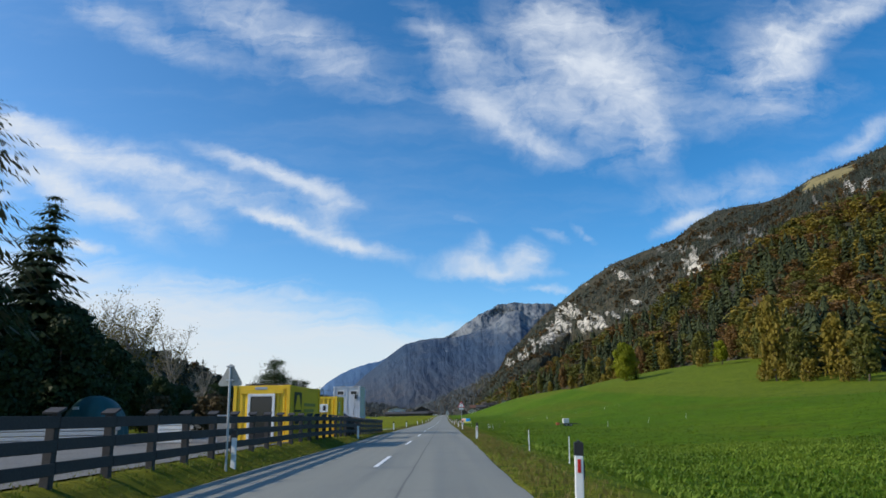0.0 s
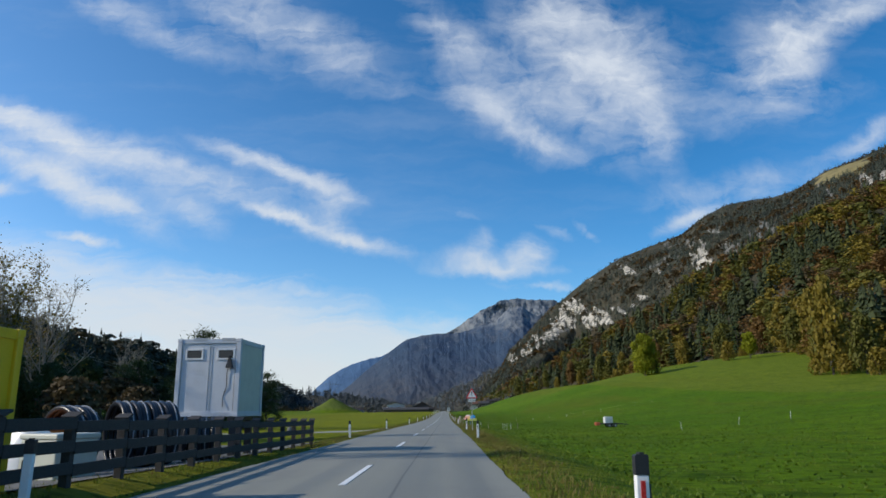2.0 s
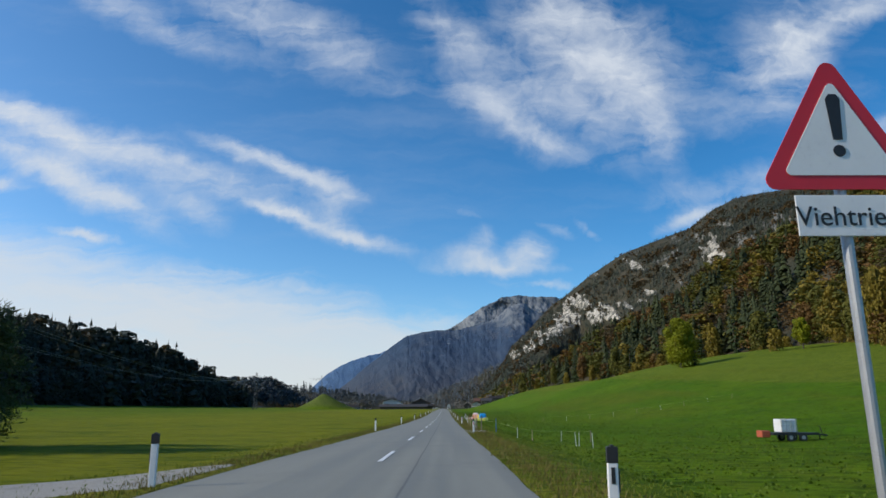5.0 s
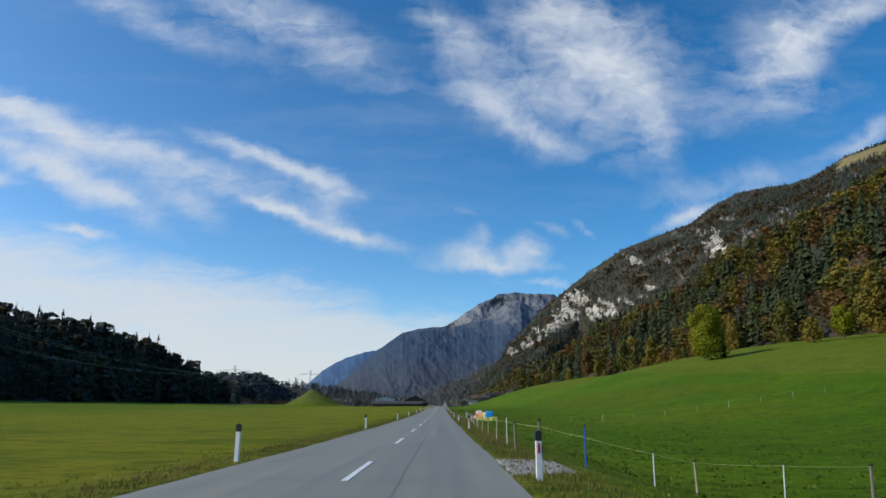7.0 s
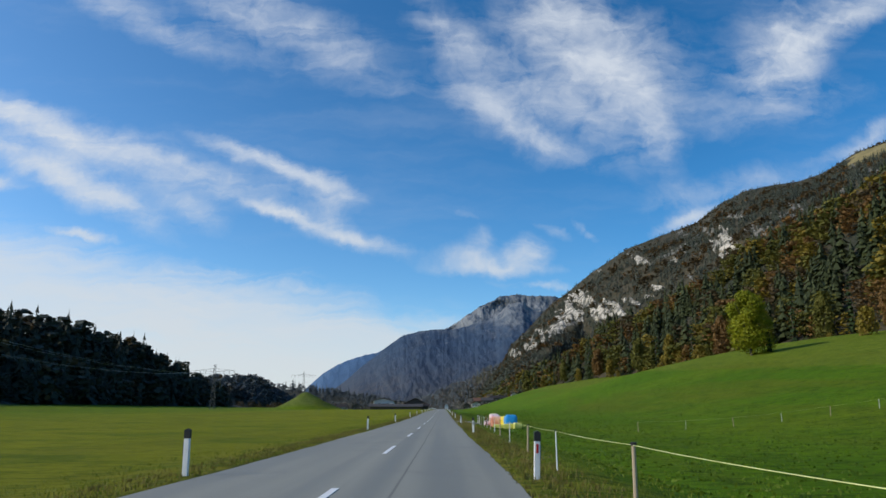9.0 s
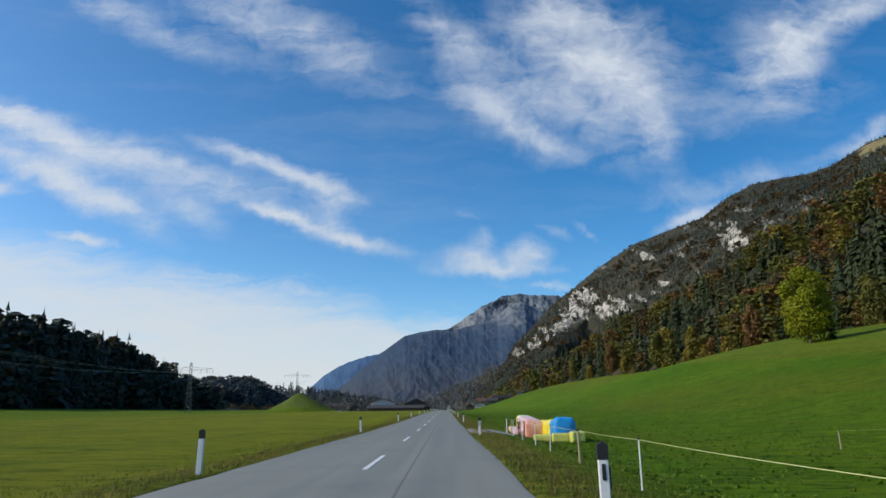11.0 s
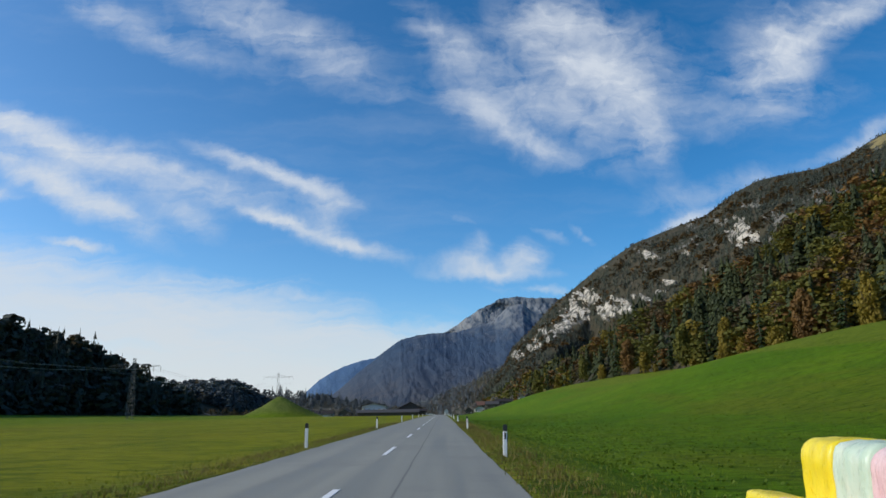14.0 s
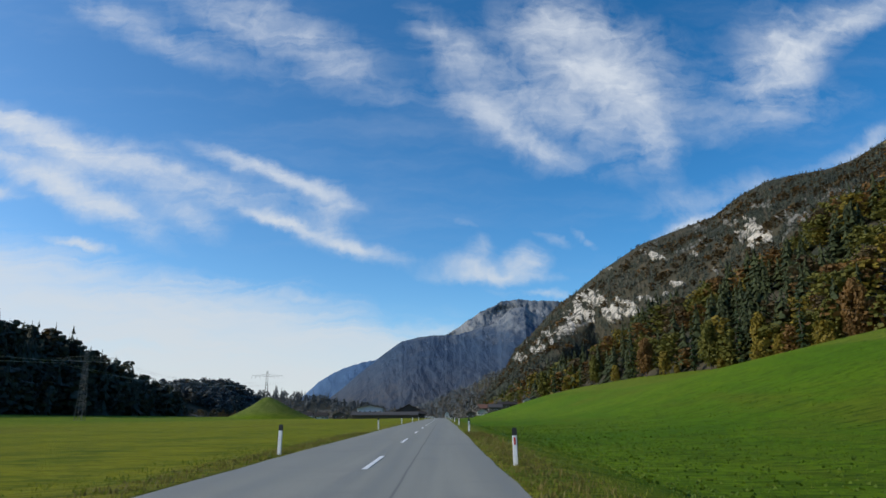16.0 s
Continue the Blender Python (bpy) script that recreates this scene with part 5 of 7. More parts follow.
tufts("dry_verge_grass", 3000, -5.30, -7.2, 2, 345, 0.03, 0.10, DRY_BLADE, "dry yellow grass along the road verge", 4, power=1.6)
tufts("tall_verge_grass", 5200, ROAD_R + 0.25, 2.9, 2, 345, 0.06, 0.17, DRY_BLADE, "taller dry yellow grass round the road posts", 8, 4, 0.010, 0.5, 1.0)
tufts("tall_verge_grass", 4200, -5.45, -6.6, 66, 345, 0.05, 0.13, DRY_BLADE, "taller dry yellow grass round the road posts", 9, 4, 0.010, 0.5, 1.0)
tufts("field_grass", 15000, 6.0, 30.0, 20, 345, 0.03, 0.09, GRASS_BLADE, "short green pasture grass", 5, 3, 0.014)
tufts("pasture_tufts", 36000, 6.0, 90.0, 15, 420, 0.04, 0.12, PASTURE_BLADE, "rough grass tufts across the pasture", 7, 3, 0.055, 0.9, 1.6)
tufts("turnip_crop", 11000, 4.4, 30.0, 4, 50, 0.08, 0.20, CROP_LEAF, "leafy green turnip crop in the field", 6, 5, 0.036, 1.1)

# ---- field tracks and yard ----
def gravel_material(name, a, b):
    m, n, p = material(name, 0.95)
    w = where(n)
    g, f = n.noise(w, 34.0, 5.0, 0.75).outputs[0], n.noise(w, 0.9, 4.0, 0.6).outputs[0]
    c = n.mix(n.span(g, 0.35, 0.65), (*a, 1), (*b, 1))
    n.put(p.inputs["Base Color"], n.mix(n.span(f, 0.5, 0.75, 0, 0.5), c, tuple(v * 0.6 for v in a) + (1,)))
    bump(n, p, g, 0.8, 0.03)
    return m


GRAVEL = gravel_material("pale gravel", (0.25, 0.238, 0.208), (0.43, 0.41, 0.365))
YARD = gravel_material("yard gravel", (0.11, 0.108, 0.10), (0.21, 0.205, 0.19))


def patch(name, label, x0, x1, y0, y1, mat, lift=0.025, ragged=0.2, nx=40, ny=14, category="track", bend=0.0, flare=0.0):
    """A strip of bare ground; it may bend and widen towards the road."""
    r = np.random.default_rng(int(abs(x0 * 7 + y0)))
    X, Y = np.meshgrid(np.linspace(x0, x1, nx), np.linspace(y0, y1, ny))
    near_road = smooth(-17, -5.3, X) if x0 < 0 else 1 - smooth(1.5, 4.5, X)
    mid_y = (y0 + y1) / 2
    edge_ = np.where((Y == y0) | (Y == y1), 1, 0)
    Y = mid_y + (Y - mid_y) * (1 + flare * near_road ** 2) + bend * near_road + edge_ * r.normal(0, ragged, Y.shape)
    Z = ground_z(X, Y) + lift
    Z[0], Z[-1] = Z[0] - 0.12, Z[-1] - 0.12
    Z[:, -1 if x0 > 0 else 0] -= 0.12
    ob = new(name, grid_mesh(name, np.stack([X, Y, Z], -1), mat))
    return tagged(ob, label, category, "", "structure")


patch("field_track", "pale gravel field track joining the road", -75, ROAD_L - 0.02, 97.5, 100.3, GRAVEL, nx=110, bend=9.0, flare=1.6)
patch("farm_entrance", "pale gravel field entrance beside the road", ROAD_R + 0.02, 3.1, 144.6, 148.0, GRAVEL, 0.03, flare=0.6)
patch("bale_entrance", "pale gravel field entrance beside the bales", ROAD_R + 0.02, 4.4, 246.5, 253.0, GRAVEL, 0.035, flare=0.6)
patch("yard", "grey gravel yard behind the wooden fence", -34, -6.6, 5, 75, YARD, 0.03, 0.4, 60, 60, "yard")


# ---- roadside ----
def reflector_post(label, red=False):
    """A delineator: tapered white post with slanted black cap and reflector."""
    t = thing("reflector_post", label, "road post", group="reflector posts along the road")
    bm = fresh()
    box(bm, -0.062, 0.062, -0.045, 0.045, -0.5, 0.74, 0.012)
    part("shaft", bm, POST_WHITE, t)
    bm = fresh()
    prism(bm, [(-0.066, 0.742), (0.066, 0.742), (0.066, 0.915), (0.052, 0.93), (0.02, 0.93), (0.02, 0.95), (-0.02, 0.95), (-0.02, 0.93), (-0.052, 0.93), (-0.066, 0.915)], -0.049, 0.049)
    part("cap", bm, BLACK, t, "black plastic cap")
    bm = fresh()
    box(bm, -0.024, 0.024, -0.052, -0.046, 0.50, 0.69, 0.003)
    part("reflector", bm, POST_RED if red else BLACK, t, "red reflector" if red else "dark reflector strip")
    bm = fresh()
    box(bm, 0.062, 0.082, -0.03, 0.03, 0.40, 0.66, 0.004)
    part("side_reflector", bm, BLACK, t)
    return t


dark_post = reflector_post("white road post with black cap and dark reflector")
red_post = reflector_post("white road post with black cap and red reflector", True)
pr = random.Random(2)
used = set()
for i, y in enumerate((10.6, 43.3, 77.6, 100.0, 142.6, 179.8, 210.4, 242.0, 278.8, 312.0, 345.5, 379, 412, 446, 480, 513)):
    red = i in (0, 1, 4, 5, 9, 11)
    src = red_post if red else dark_post
    m = pose(1.93, y, ground_at(1.93, y) + 0.03, pr.uniform(-2, 2), pr.uniform(-2, 2), pr.uniform(-6, 6))
    if red in used:
        copy_thing(src, m)
    else:
        used.add(red)
        src.matrix_world = m
for i, y in enumerate((19.1, 46.2, 78.8, 105.0, 147.7, 180.6, 218.0, 248.8, 286, 317.5, 355, 390, 424, 458)):
    copy_thing(dark_post, pose(-5.62, y, ground_at(-5.62, y) + 0.05, pr.uniform(-2, 2), pr.uniform(-2, 2), 180 + pr.uniform(-6, 6)))


def rounded_triangle(bm, side, y0, y1, inset=0.0, r=0.06, steps=5):
    """An upright warning triangle, its base at z = 0."""
    h = side * math.sqrt(3) / 2
    c = Vector((0, h / 3))
    corners = [Vector((-side / 2, 0)), Vector((side / 2, 0)), Vector((0, h))]
    pts = []
    for k in corners:
        d = (c - k).normalized()
        o = k + d * (2 * (r + inset))
        a0 = math.atan2(-d.y, -d.x)
        for i in range(steps + 1):
            a = a0 + radians(-60 + 120 * i / steps)
            pts.append((o.x + r * math.cos(a), o.y + r * math.sin(a)))
    return prism(bm, pts, y0, y1)


def warning_sign(label, facing_us=True):
    t = thing("warning_sign", label, "road sign")
    bm = fresh()
    tube(bm, (0, 0, -0.5), (0, 0, 3.30 if facing_us else 2.62), 0.032, None, 12)
    part("pole", bm, GREY_STEEL, t, "grey steel pole")
    top = 2.62 if facing_us else 2.14
    bm = fresh()
    rounded_triangle(bm, 1.0 if facing_us else 0.72, -0.045, -0.036)
    bmesh.ops.translate(bm, verts=bm.verts[:], vec=(0, 0, top))
    board = part("board", bm, SIGN_RED if facing_us else SIGN_BACK, t, "red triangular board" if facing_us else "grey back of a triangular board")
    if facing_us:
        bm = fresh()
        rounded_triangle(bm, 1.0, -0.050, -0.046, 0.085, 0.03)
        bmesh.ops.translate(bm, verts=bm.verts[:], vec=(0, 0, top))
        part("field", bm, SIGN_WHITE, board, "white triangular field")
        bm = fresh()
        prism(bm, [(-0.028, top + 0.34), (0.028, top + 0.34), (0.044, top + 0.60), (0.022, top + 0.63), (-0.022, top + 0.63), (-0.044, top + 0.60)], -0.055, -0.051)
        bmesh.ops.translate(bm, verts=bm.verts[:], vec=(0, 0, -0.035))
        part("mark", bm, BLACK, board, "black exclamation mark")
        bm = fresh()
        tube(bm, (0, -0.051, top + 0.235), (0, -0.055, top + 0.235), 0.037, None, 16)
        part("dot", bm, BLACK, board)
        bm = fresh()
        box(bm, -0.30, 0.30, -0.045, -0.036, 2.34, 2.585, 0.003)
        plate = part("plate", bm, SIGN_WHITE, t, "white plate lettered in black")
        cu = bpy.data.curves.new("lettering", "FONT")
        cu.body, cu.size, cu.align_x, cu.align_y, cu.extrude = "Viehtrieb", 0.165, "CENTER", "CENTER", 0.0015
        tmp = bpy.data.objects.new("lettering", cu)
        me = bpy.data.meshes.new_from_object(tmp)
        bpy.data.objects.remove(tmp)
        me.materials.append(BLACK)
        me.transform(pose(0, -0.048, 2.452, 90, 0, 0))
        part_mesh("lettering", me, plate)
    for z in (top + 0.15, top + 0.5):
        bm = fresh()
        box(bm, -0.10, 0.10, -0.036, 0.036, z - 0.02, z + 0.02, 0.004)
        part("bracket", bm, GREY_STEEL, t)
    return t


w = warning_sign("red and white warning triangle with exclamation mark and lettered plate")
w.matrix_world = pose(2.28, 95.2, ground_at(2.28, 95.2), 0, -0.6, 2)
w = warning_sign("back of a grey triangular road sign on a steel pole", False)
w.matrix_world = pose(-5.58, 18.35, ground_at(-5.58, 18.35), 0, 0.5, 176)


def rail_fence():
    """The dark fence along the yard: posts with slanted caps and three rails a bay."""
    t = thing("wooden_fence", "dark stained wooden rail fence with capped posts beside the road", "fence")
    x, y0, step, bays = -6.2, 7.35, 1.95, 32
    shaft = cap = None
    r = random.Random(8)
    rails = []
    for k in range(3):
        bm = fresh()
        box(bm, -0.02, 0.02, 0.01, step - 0.01, -0.095, 0.095, 0.008)
        me = bpy.data.meshes.new("rail")
        bm.to_mesh(me), bm.free()
        me.materials.append(BLACK_WOOD)
        rails.append(me)
    for i in range(bays + 1):
        y = y0 + i * step
        z = ground_at(x, y)
        if shaft is None:
            bm = fresh()
            box(bm, -0.075, 0.075, -0.075, 0.075, -0.3, 1.10, 0.012)
            p = part("post", bm, BLACK_WOOD, t)
            shaft = p.data
            bm = fresh()
            box(bm, -0.13, 0.13, -0.13, 0.13, -0.02, 0.02, 0.006, pose(0, 0, 1.15, 18, 0, 0))
            c = part("cap", bm, BLACK_WOOD, p, "slanted board cap")
            cap = c.data
        else:
            p = new("post", shaft)
            p.parent = t
            c = new("cap", cap)
            c.parent = p
        p.matrix_local = pose(x, y, z, r.uniform(-0.8, 0.8), r.uniform(-0.8, 0.8), r.uniform(-3, 3))
        if i < bays:
            for k, h in enumerate((0.97, 0.62, 0.27)):
                o = new("rail", rails[k])
                o.parent = t
                o.matrix_local = pose(x + 0.10, y, z + h + r.uniform(-0.012, 0.012), r.uniform(-0.3, 0.3), 0, 0)
    return t


rail_fence()


# ---- containers ----
def container(name, label, mat, W_, L_, H_, rib=0.0, side_flat=True, ribs_front=True):
    """A steel container: frame posts, rails, corrugated or flat walls, roof. Front at y = 0, x to the right, centred."""
    t = thing(name, label, "container")
    hw = W_ / 2
    for sx in (-1, 1):
        for yy in (0.0, L_):
            bm = fresh()
            box(bm, sx * hw - 0.08, sx * hw + 0.08, yy - 0.08, yy + 0.08, 0, H_, 0.012)
            post = part("corner_post", bm, mat, t)
            for zz in (0.06, H_ - 0.06):
                b2 = fresh()
                box(b2, sx * hw - 0.092, sx * hw + 0.092, yy - 0.092, yy + 0.092, zz - 0.06, zz + 0.06, 0.014)
                part("corner_casting", b2, mat, post)
    for zz in (0.09, H_ - 0.09):
        for yy in (0.0, L_):
            bm = fresh()
            box(bm, -hw + 0.08, hw - 0.08, yy - 0.06, yy + 0.06, zz - 0.08, zz + 0.08, 0.01)
            part("end_rail", bm, mat, t)
        for sx in (-1, 1):
            bm = fresh()
            box(bm, sx * hw - 0.06, sx * hw + 0.06, 0.08, L_ - 0.08, zz - 0.08, zz + 0.08, 0.01)
            part("side_rail", bm, mat, t)

    def wall(wname, length, ribbed):
        bm = fresh()
        pts, s, k = [], 0.0, 0
        if ribbed:
            while s < length - 0.01:
                for ds, dep in ((0, 0), (0.11, 0), (0.15, 0.045), (0.24, 0.045)):
                    if s + ds < length:
                        pts.append((s + ds, dep))
                s += 0.28
            pts.append((length, 0))
        else:
            pts = [(0, 0.02), (length, 0.02)]
        prism(bm, [(a, b) for a, b in pts] + [(length, -0.03), (0, -0.03)], 0.15, H_ - 0.15)
        ob = part(wname, bm, mat, t)
        return ob
    # prism gives (along, out) in x, z and height in y: turn upright
    f = wall("front_wall", W_ - 0.16, ribs_front)
    f.matrix_local = Matrix.Translation((-hw + 0.08, 0.0, 0)) @ Matrix(((1, 0, 0, 0), (0, 0, -1, 0), (0, 1, 0, 0), (0, 0, 0, 1)))
    b = wall("rear_wall", W_ - 0.16, True)
    b.matrix_local = Matrix.Translation((hw - 0.08, L_, 0)) @ Matrix(((-1, 0, 0, 0), (0, 0, 1, 0), (0, 1, 0, 0), (0, 0, 0, 1)))
    r_ = wall("side_wall", L_ - 0.16, not side_flat)
    r_.matrix_local = Matrix.Translation((hw, 0.08, 0)) @ Matrix(((0, 0, 1, 0), (1, 0, 0, 0), (0, 1, 0, 0), (0, 0, 0, 1)))
    l_ = wall("side_wall", L_ - 0.16, True)
    l_.matrix_local = Matrix.Translation((-hw, L_ - 0.08, 0)) @ Matrix(((0, 0, -1, 0), (-1, 0, 0, 0), (0, 1, 0, 0), (0, 0, 0, 1)))
    bm = fresh()
    box(bm, -hw + 0.05, hw - 0.05, 0.05, L_ - 0.05, H_ - 0.05, H_ - 0.02)
    part("roof", bm, mat, t)
    bm = fresh()
    box(bm, -hw + 0.05, hw - 0.05, 0.05, L_ - 0.05, 0.05, 0.12)
    part("floor", bm, GREY_STEEL, t)
    return t


def bars(parent, name, x0, x1, z0, z1, rows, mat, turn, y=-0.06):
    """Lines of unreadable lettering as plain bars."""
    step = (z1 - z0) / rows
    for i in range(rows):
        bm = fresh()
        box(bm, x0, x1 - (x1 - x0) * 0.12 * (i % 3), y - 0.002, y + 0.002, z1 - (i + 0.75) * step, z1 - (i + 0.25) * step)
        ob = part(name, bm, mat, parent)
        ob.matrix_local = turn


# office container beside the fence
office = container("office_container", "yellow steel office container with a white framed glass door", YELLOW, 2.44, 6.06, 2.6, side_flat=True)
office.matrix_world = pose(-8.28, 32.1, 0.16, 0, 0, -2.4)
for y in (0.3, 3.0, 5.7):
    part("sleeper", box(fresh(), -1.25, 1.25, y - 0.14, y + 0.14, -0.48, -0.005, 0.015), BLACK_WOOD, office, "dark timber sleeper")
bm = fresh()
for a in ((-0.62, -0.50, 0.10, 2.22), (0.50, 0.62, 0.10, 2.22), (-0.50, 0.50, 2.10, 2.22)):
    box(bm, a[0], a[1], -0.13, -0.05, a[2], a[3], 0.01)
door = part("door_frame", bm, FRAME_WHITE, office, "white door frame")
bm = fresh()
box(bm, -0.50, 0.50, -0.10, -0.07, 0.12, 2.10)
part("door_pane", bm, DARK_GLASS, door, "dark glass pane")
bm = fresh()
box(bm, -1.0, 1.0, -0.10, -0.05, 2.22, 2.42, 0.01)
part("lintel_panel", bm, YELLOW, office)
bm = fresh()
box(bm, -0.30, 0.25, -0.115, -0.10, 2.40, 2.52, 0.01)
part("lamp_box", bm, GREY_STEEL, office, "small grey lamp box over the door")
side = Matrix.Translation((1.22, 0, 0)) @ Matrix.Rotation(math.pi / 2, 4, "Z")
bm = fresh()
box(bm, 0.85, 2.25, -0.05, -0.045, 1.40, 2.32)
board = part("emblem_board", bm, BLACK, office, "black emblem board on the side wall")
board.matrix_local = side
bm = fresh()
prism(bm, [(0.90, 1.50), (2.20, 1.50), (2.02, 1.72), (1.72, 2.18), (1.38, 2.18), (1.08, 1.72)], -0.058, -0.052)
part("emblem", bm, YELLOW, board, "yellow plain emblem")
bm = fresh()
box(bm, 1.02, 2.06, -0.05, -0.045, 0.86, 1.24)
o = part("emblem_bar", bm, BLACK, office, "dark plain bar below the emblem")
o.matrix_local = side
GREY_PRINT = painted("grey print", (0.30, 0.24, 0.05), 0.6, worn=0.1)
bars(office, "print_bar", 2.75, 5.2, 0.75, 1.90, 4, GREY_PRINT, side, -0.048)
# loose timber on the yellow roofs
bm = fresh()
box(bm, -0.9, 1.1, 0.3, 0.42, 2.615, 2.68, 0.01)
part("roof_batten", bm, BLACK_WOOD, office)

store = container("store_container", "small yellow corrugated store container with a printed board", YELLOW, 2.44, 2.5, 2.6, side_flat=True)
store.matrix_world = pose(-8.12, 45.1, -0.02, 0, 0, -1)
for y in (0.25, 2.25):
    part("sleeper", box(fresh(), -1.25, 1.25, y - 0.14, y + 0.14, -0.42, -0.005, 0.015), BLACK_WOOD, store, "dark timber sleeper")
bm = fresh()
box(bm, -0.22, 0.72, -0.085, -0.06, 1.62, 2.12, 0.004)
pb = part("printed_board", bm, SIGN_WHITE, store, "white printed board")
part("emblem_ground", box(fresh(), -0.12, 0.20, -0.090, -0.086, 1.67, 2.08), BLACK, pb, "black square behind the emblem")
bm = fresh()
prism(bm, [(-0.18, 1.875), (-0.12, 1.94), (-0.04, 1.97), (0.04, 2.03), (0.12, 1.97), (0.20, 1.94), (0.26, 1.875), (0.20, 1.81), (0.12, 1.78), (0.04, 1.72), (-0.04, 1.78), (-0.12, 1.81)], -0.096, -0.091)
em = part("emblem", bm, YELLOW, pb, "yellow plain emblem")
part("emblem_bar", box(fresh(), -0.09, 0.17, -0.100, -0.097, 1.845, 1.905), BLACK, em)
bm = fresh()
prism(bm, [(0.38, 1.72), (0.62, 1.72), (0.56, 1.80), (0.62, 1.84), (0.56, 1.88), (0.62, 1.94), (0.56, 1.96), (0.62, 2.03), (0.38, 2.03), (0.44, 1.96), (0.38, 1.94), (0.44, 1.88), (0.38, 1.84), (0.44, 1.80)], -0.091, -0.087)
part("dark_print", bm, BLACK, pb)
o = part("side_notice", box(fresh(), 0.7, 1.15, -0.05, -0.044, 1.55, 2.25), SIGN_WHITE, store, "white notice on the side wall")
o.matrix_local = side
bars(store, "notice_bar", 0.76, 1.08, 1.62, 2.2, 4, BLACK, side, -0.055)
WOOD = painted("weathered plank", (0.42, 0.33, 0.22), 0.85, worn=0.4)
bm = fresh()
box(bm, -0.07, 0.07, -0.02, 0.02, 0, 2.9, 0.004)
me = bpy.data.meshes.new("plank")
bm.to_mesh(me), bm.free()
me.materials.append(WOOD)
pl = tagged(new("plank", me), "long pale plank leaning against the yellow container", "plank")
pl.matrix_world = pose(-9.62, 44.75, ground_at(-9.6, 44.8), -9, 9, 0)

toilet = container("sanitary_container", "white sanitary container raised on a steel base with two small windows", SHEET_WHITE, 2.2, 2.6, 2.78, side_flat=True, ribs_front=False)
toilet.matrix_world = pose(-8.52, 61.8, 1.10, 0, 0, -3)
for x in (-0.55, 0.62):
    bm = fresh()
    for a in ((x - 0.33, x - 0.27, 2.02, 2.42), (x + 0.27, x + 0.33, 2.02, 2.42), (x - 0.27, x + 0.27, 2.36, 2.42), (x - 0.27, x + 0.27, 2.02, 2.08)):
        box(bm, a[0], a[1], -0.055, -0.015, a[2], a[3], 0.006)
    wf = part("window_frame", bm, FRAME_WHITE, toilet, "white plastic window frame")
    bm = fresh()
    box(bm, x - 0.27, x + 0.27, -0.035, -0.022, 2.08, 2.36)
    part("pane", bm, DARK_GLASS, wf, "dark glass")
for x0, x1 in ((-1.02, 0.02), (0.10, 0.98)):
    bm = fresh()
    box(bm, x0, x0 + 0.02, -0.034, -0.02, 0.2, 2.5)
    box(bm, x1 - 0.02, x1, -0.034, -0.02, 0.2, 2.5)
    part("panel_joint", bm, GREY_STEEL, toilet)
bm = fresh()
limb(bm, (0.78, -0.06, 1.9), (0.62, -0.08, 0.35), 0.012, 0.012, random.Random(3), 4, 6)
part("cable", bm, BLACK, toilet, "black cable")
bm = fresh()
prism(bm, [(0.66, 1.72), (0.92, 1.72), (0.86, 1.98), (0.78, 2.16), (0.74, 1.98)], -0.16, -0.05)
part("lamp_hood", bm, BLACK, toilet, "black lamp hood")
for a in (-0.6, 0.45):
    bm = fresh()
    box(bm, a, a + 0.5, -0.068, -0.061, 2.70, 2.80)
    part("fork_slot", bm, GREY_STEEL, toilet)
# Cream overlay: the light on this side is put into the panel's colour.
o = part("tinted_side_panel", box(fresh(), 0.12, 2.48, -0.036, -0.03, 0.2, 2.58), CREAM, toilet, "side panel tinted cream for the light on it")
o.matrix_local = Matrix.Translation((1.10, 0, 0)) @ Matrix.Rotation(math.pi / 2, 4, "Z")
# the steel base under it
base = thing("steel_base", "dark steel frame carrying the white container", "frame")
for x in (-9.4, -7.6):
    for y in (62.1, 64.1):
        z = ground_at(x, y)
        part("leg", box(fresh(), x - 0.12, x + 0.12, y - 0.12, y + 0.12, z, 0.948, 0.01), BLACK, base)
    part("beam", box(fresh(), x - 0.1, x + 0.1, 61.7, 64.4, 0.95, 1.098, 0.01), BLACK, base)
# coils of black drainage pipe beside it
PIPE = painted("black corrugated pipe", (0.016, 0.016, 0.019), 0.35, worn=0.15)
STRAP = painted("pale strap", (0.30, 0.31, 0.33), 0.6, worn=0.2)


def ring(bm, R, r, y, wobble, seed, segs=44, sides=8):
    """One turn of pipe round the y axis."""
    k = [[bm.verts.new(((R + r * math.cos(b_)) * math.cos(a), y + wobble * math.sin(a * 2 + seed) + r * math.sin(b_), (R + r * math.cos(b_)) * math.sin(a))) for b_ in [2 * math.pi * q / sides for q in range(sides)]] for a in [2 * math.pi * p / segs for p in range(segs)]]
    for p in range(segs):
        for q in range(sides):
            bm.faces.new((k[p][q], k[(p + 1) % segs][q], k[(p + 1) % segs][(q + 1) % sides], k[p][(q + 1) % sides]))
    bmesh.ops.recalc_face_normals(bm, faces=bm.faces[:])
    return bm


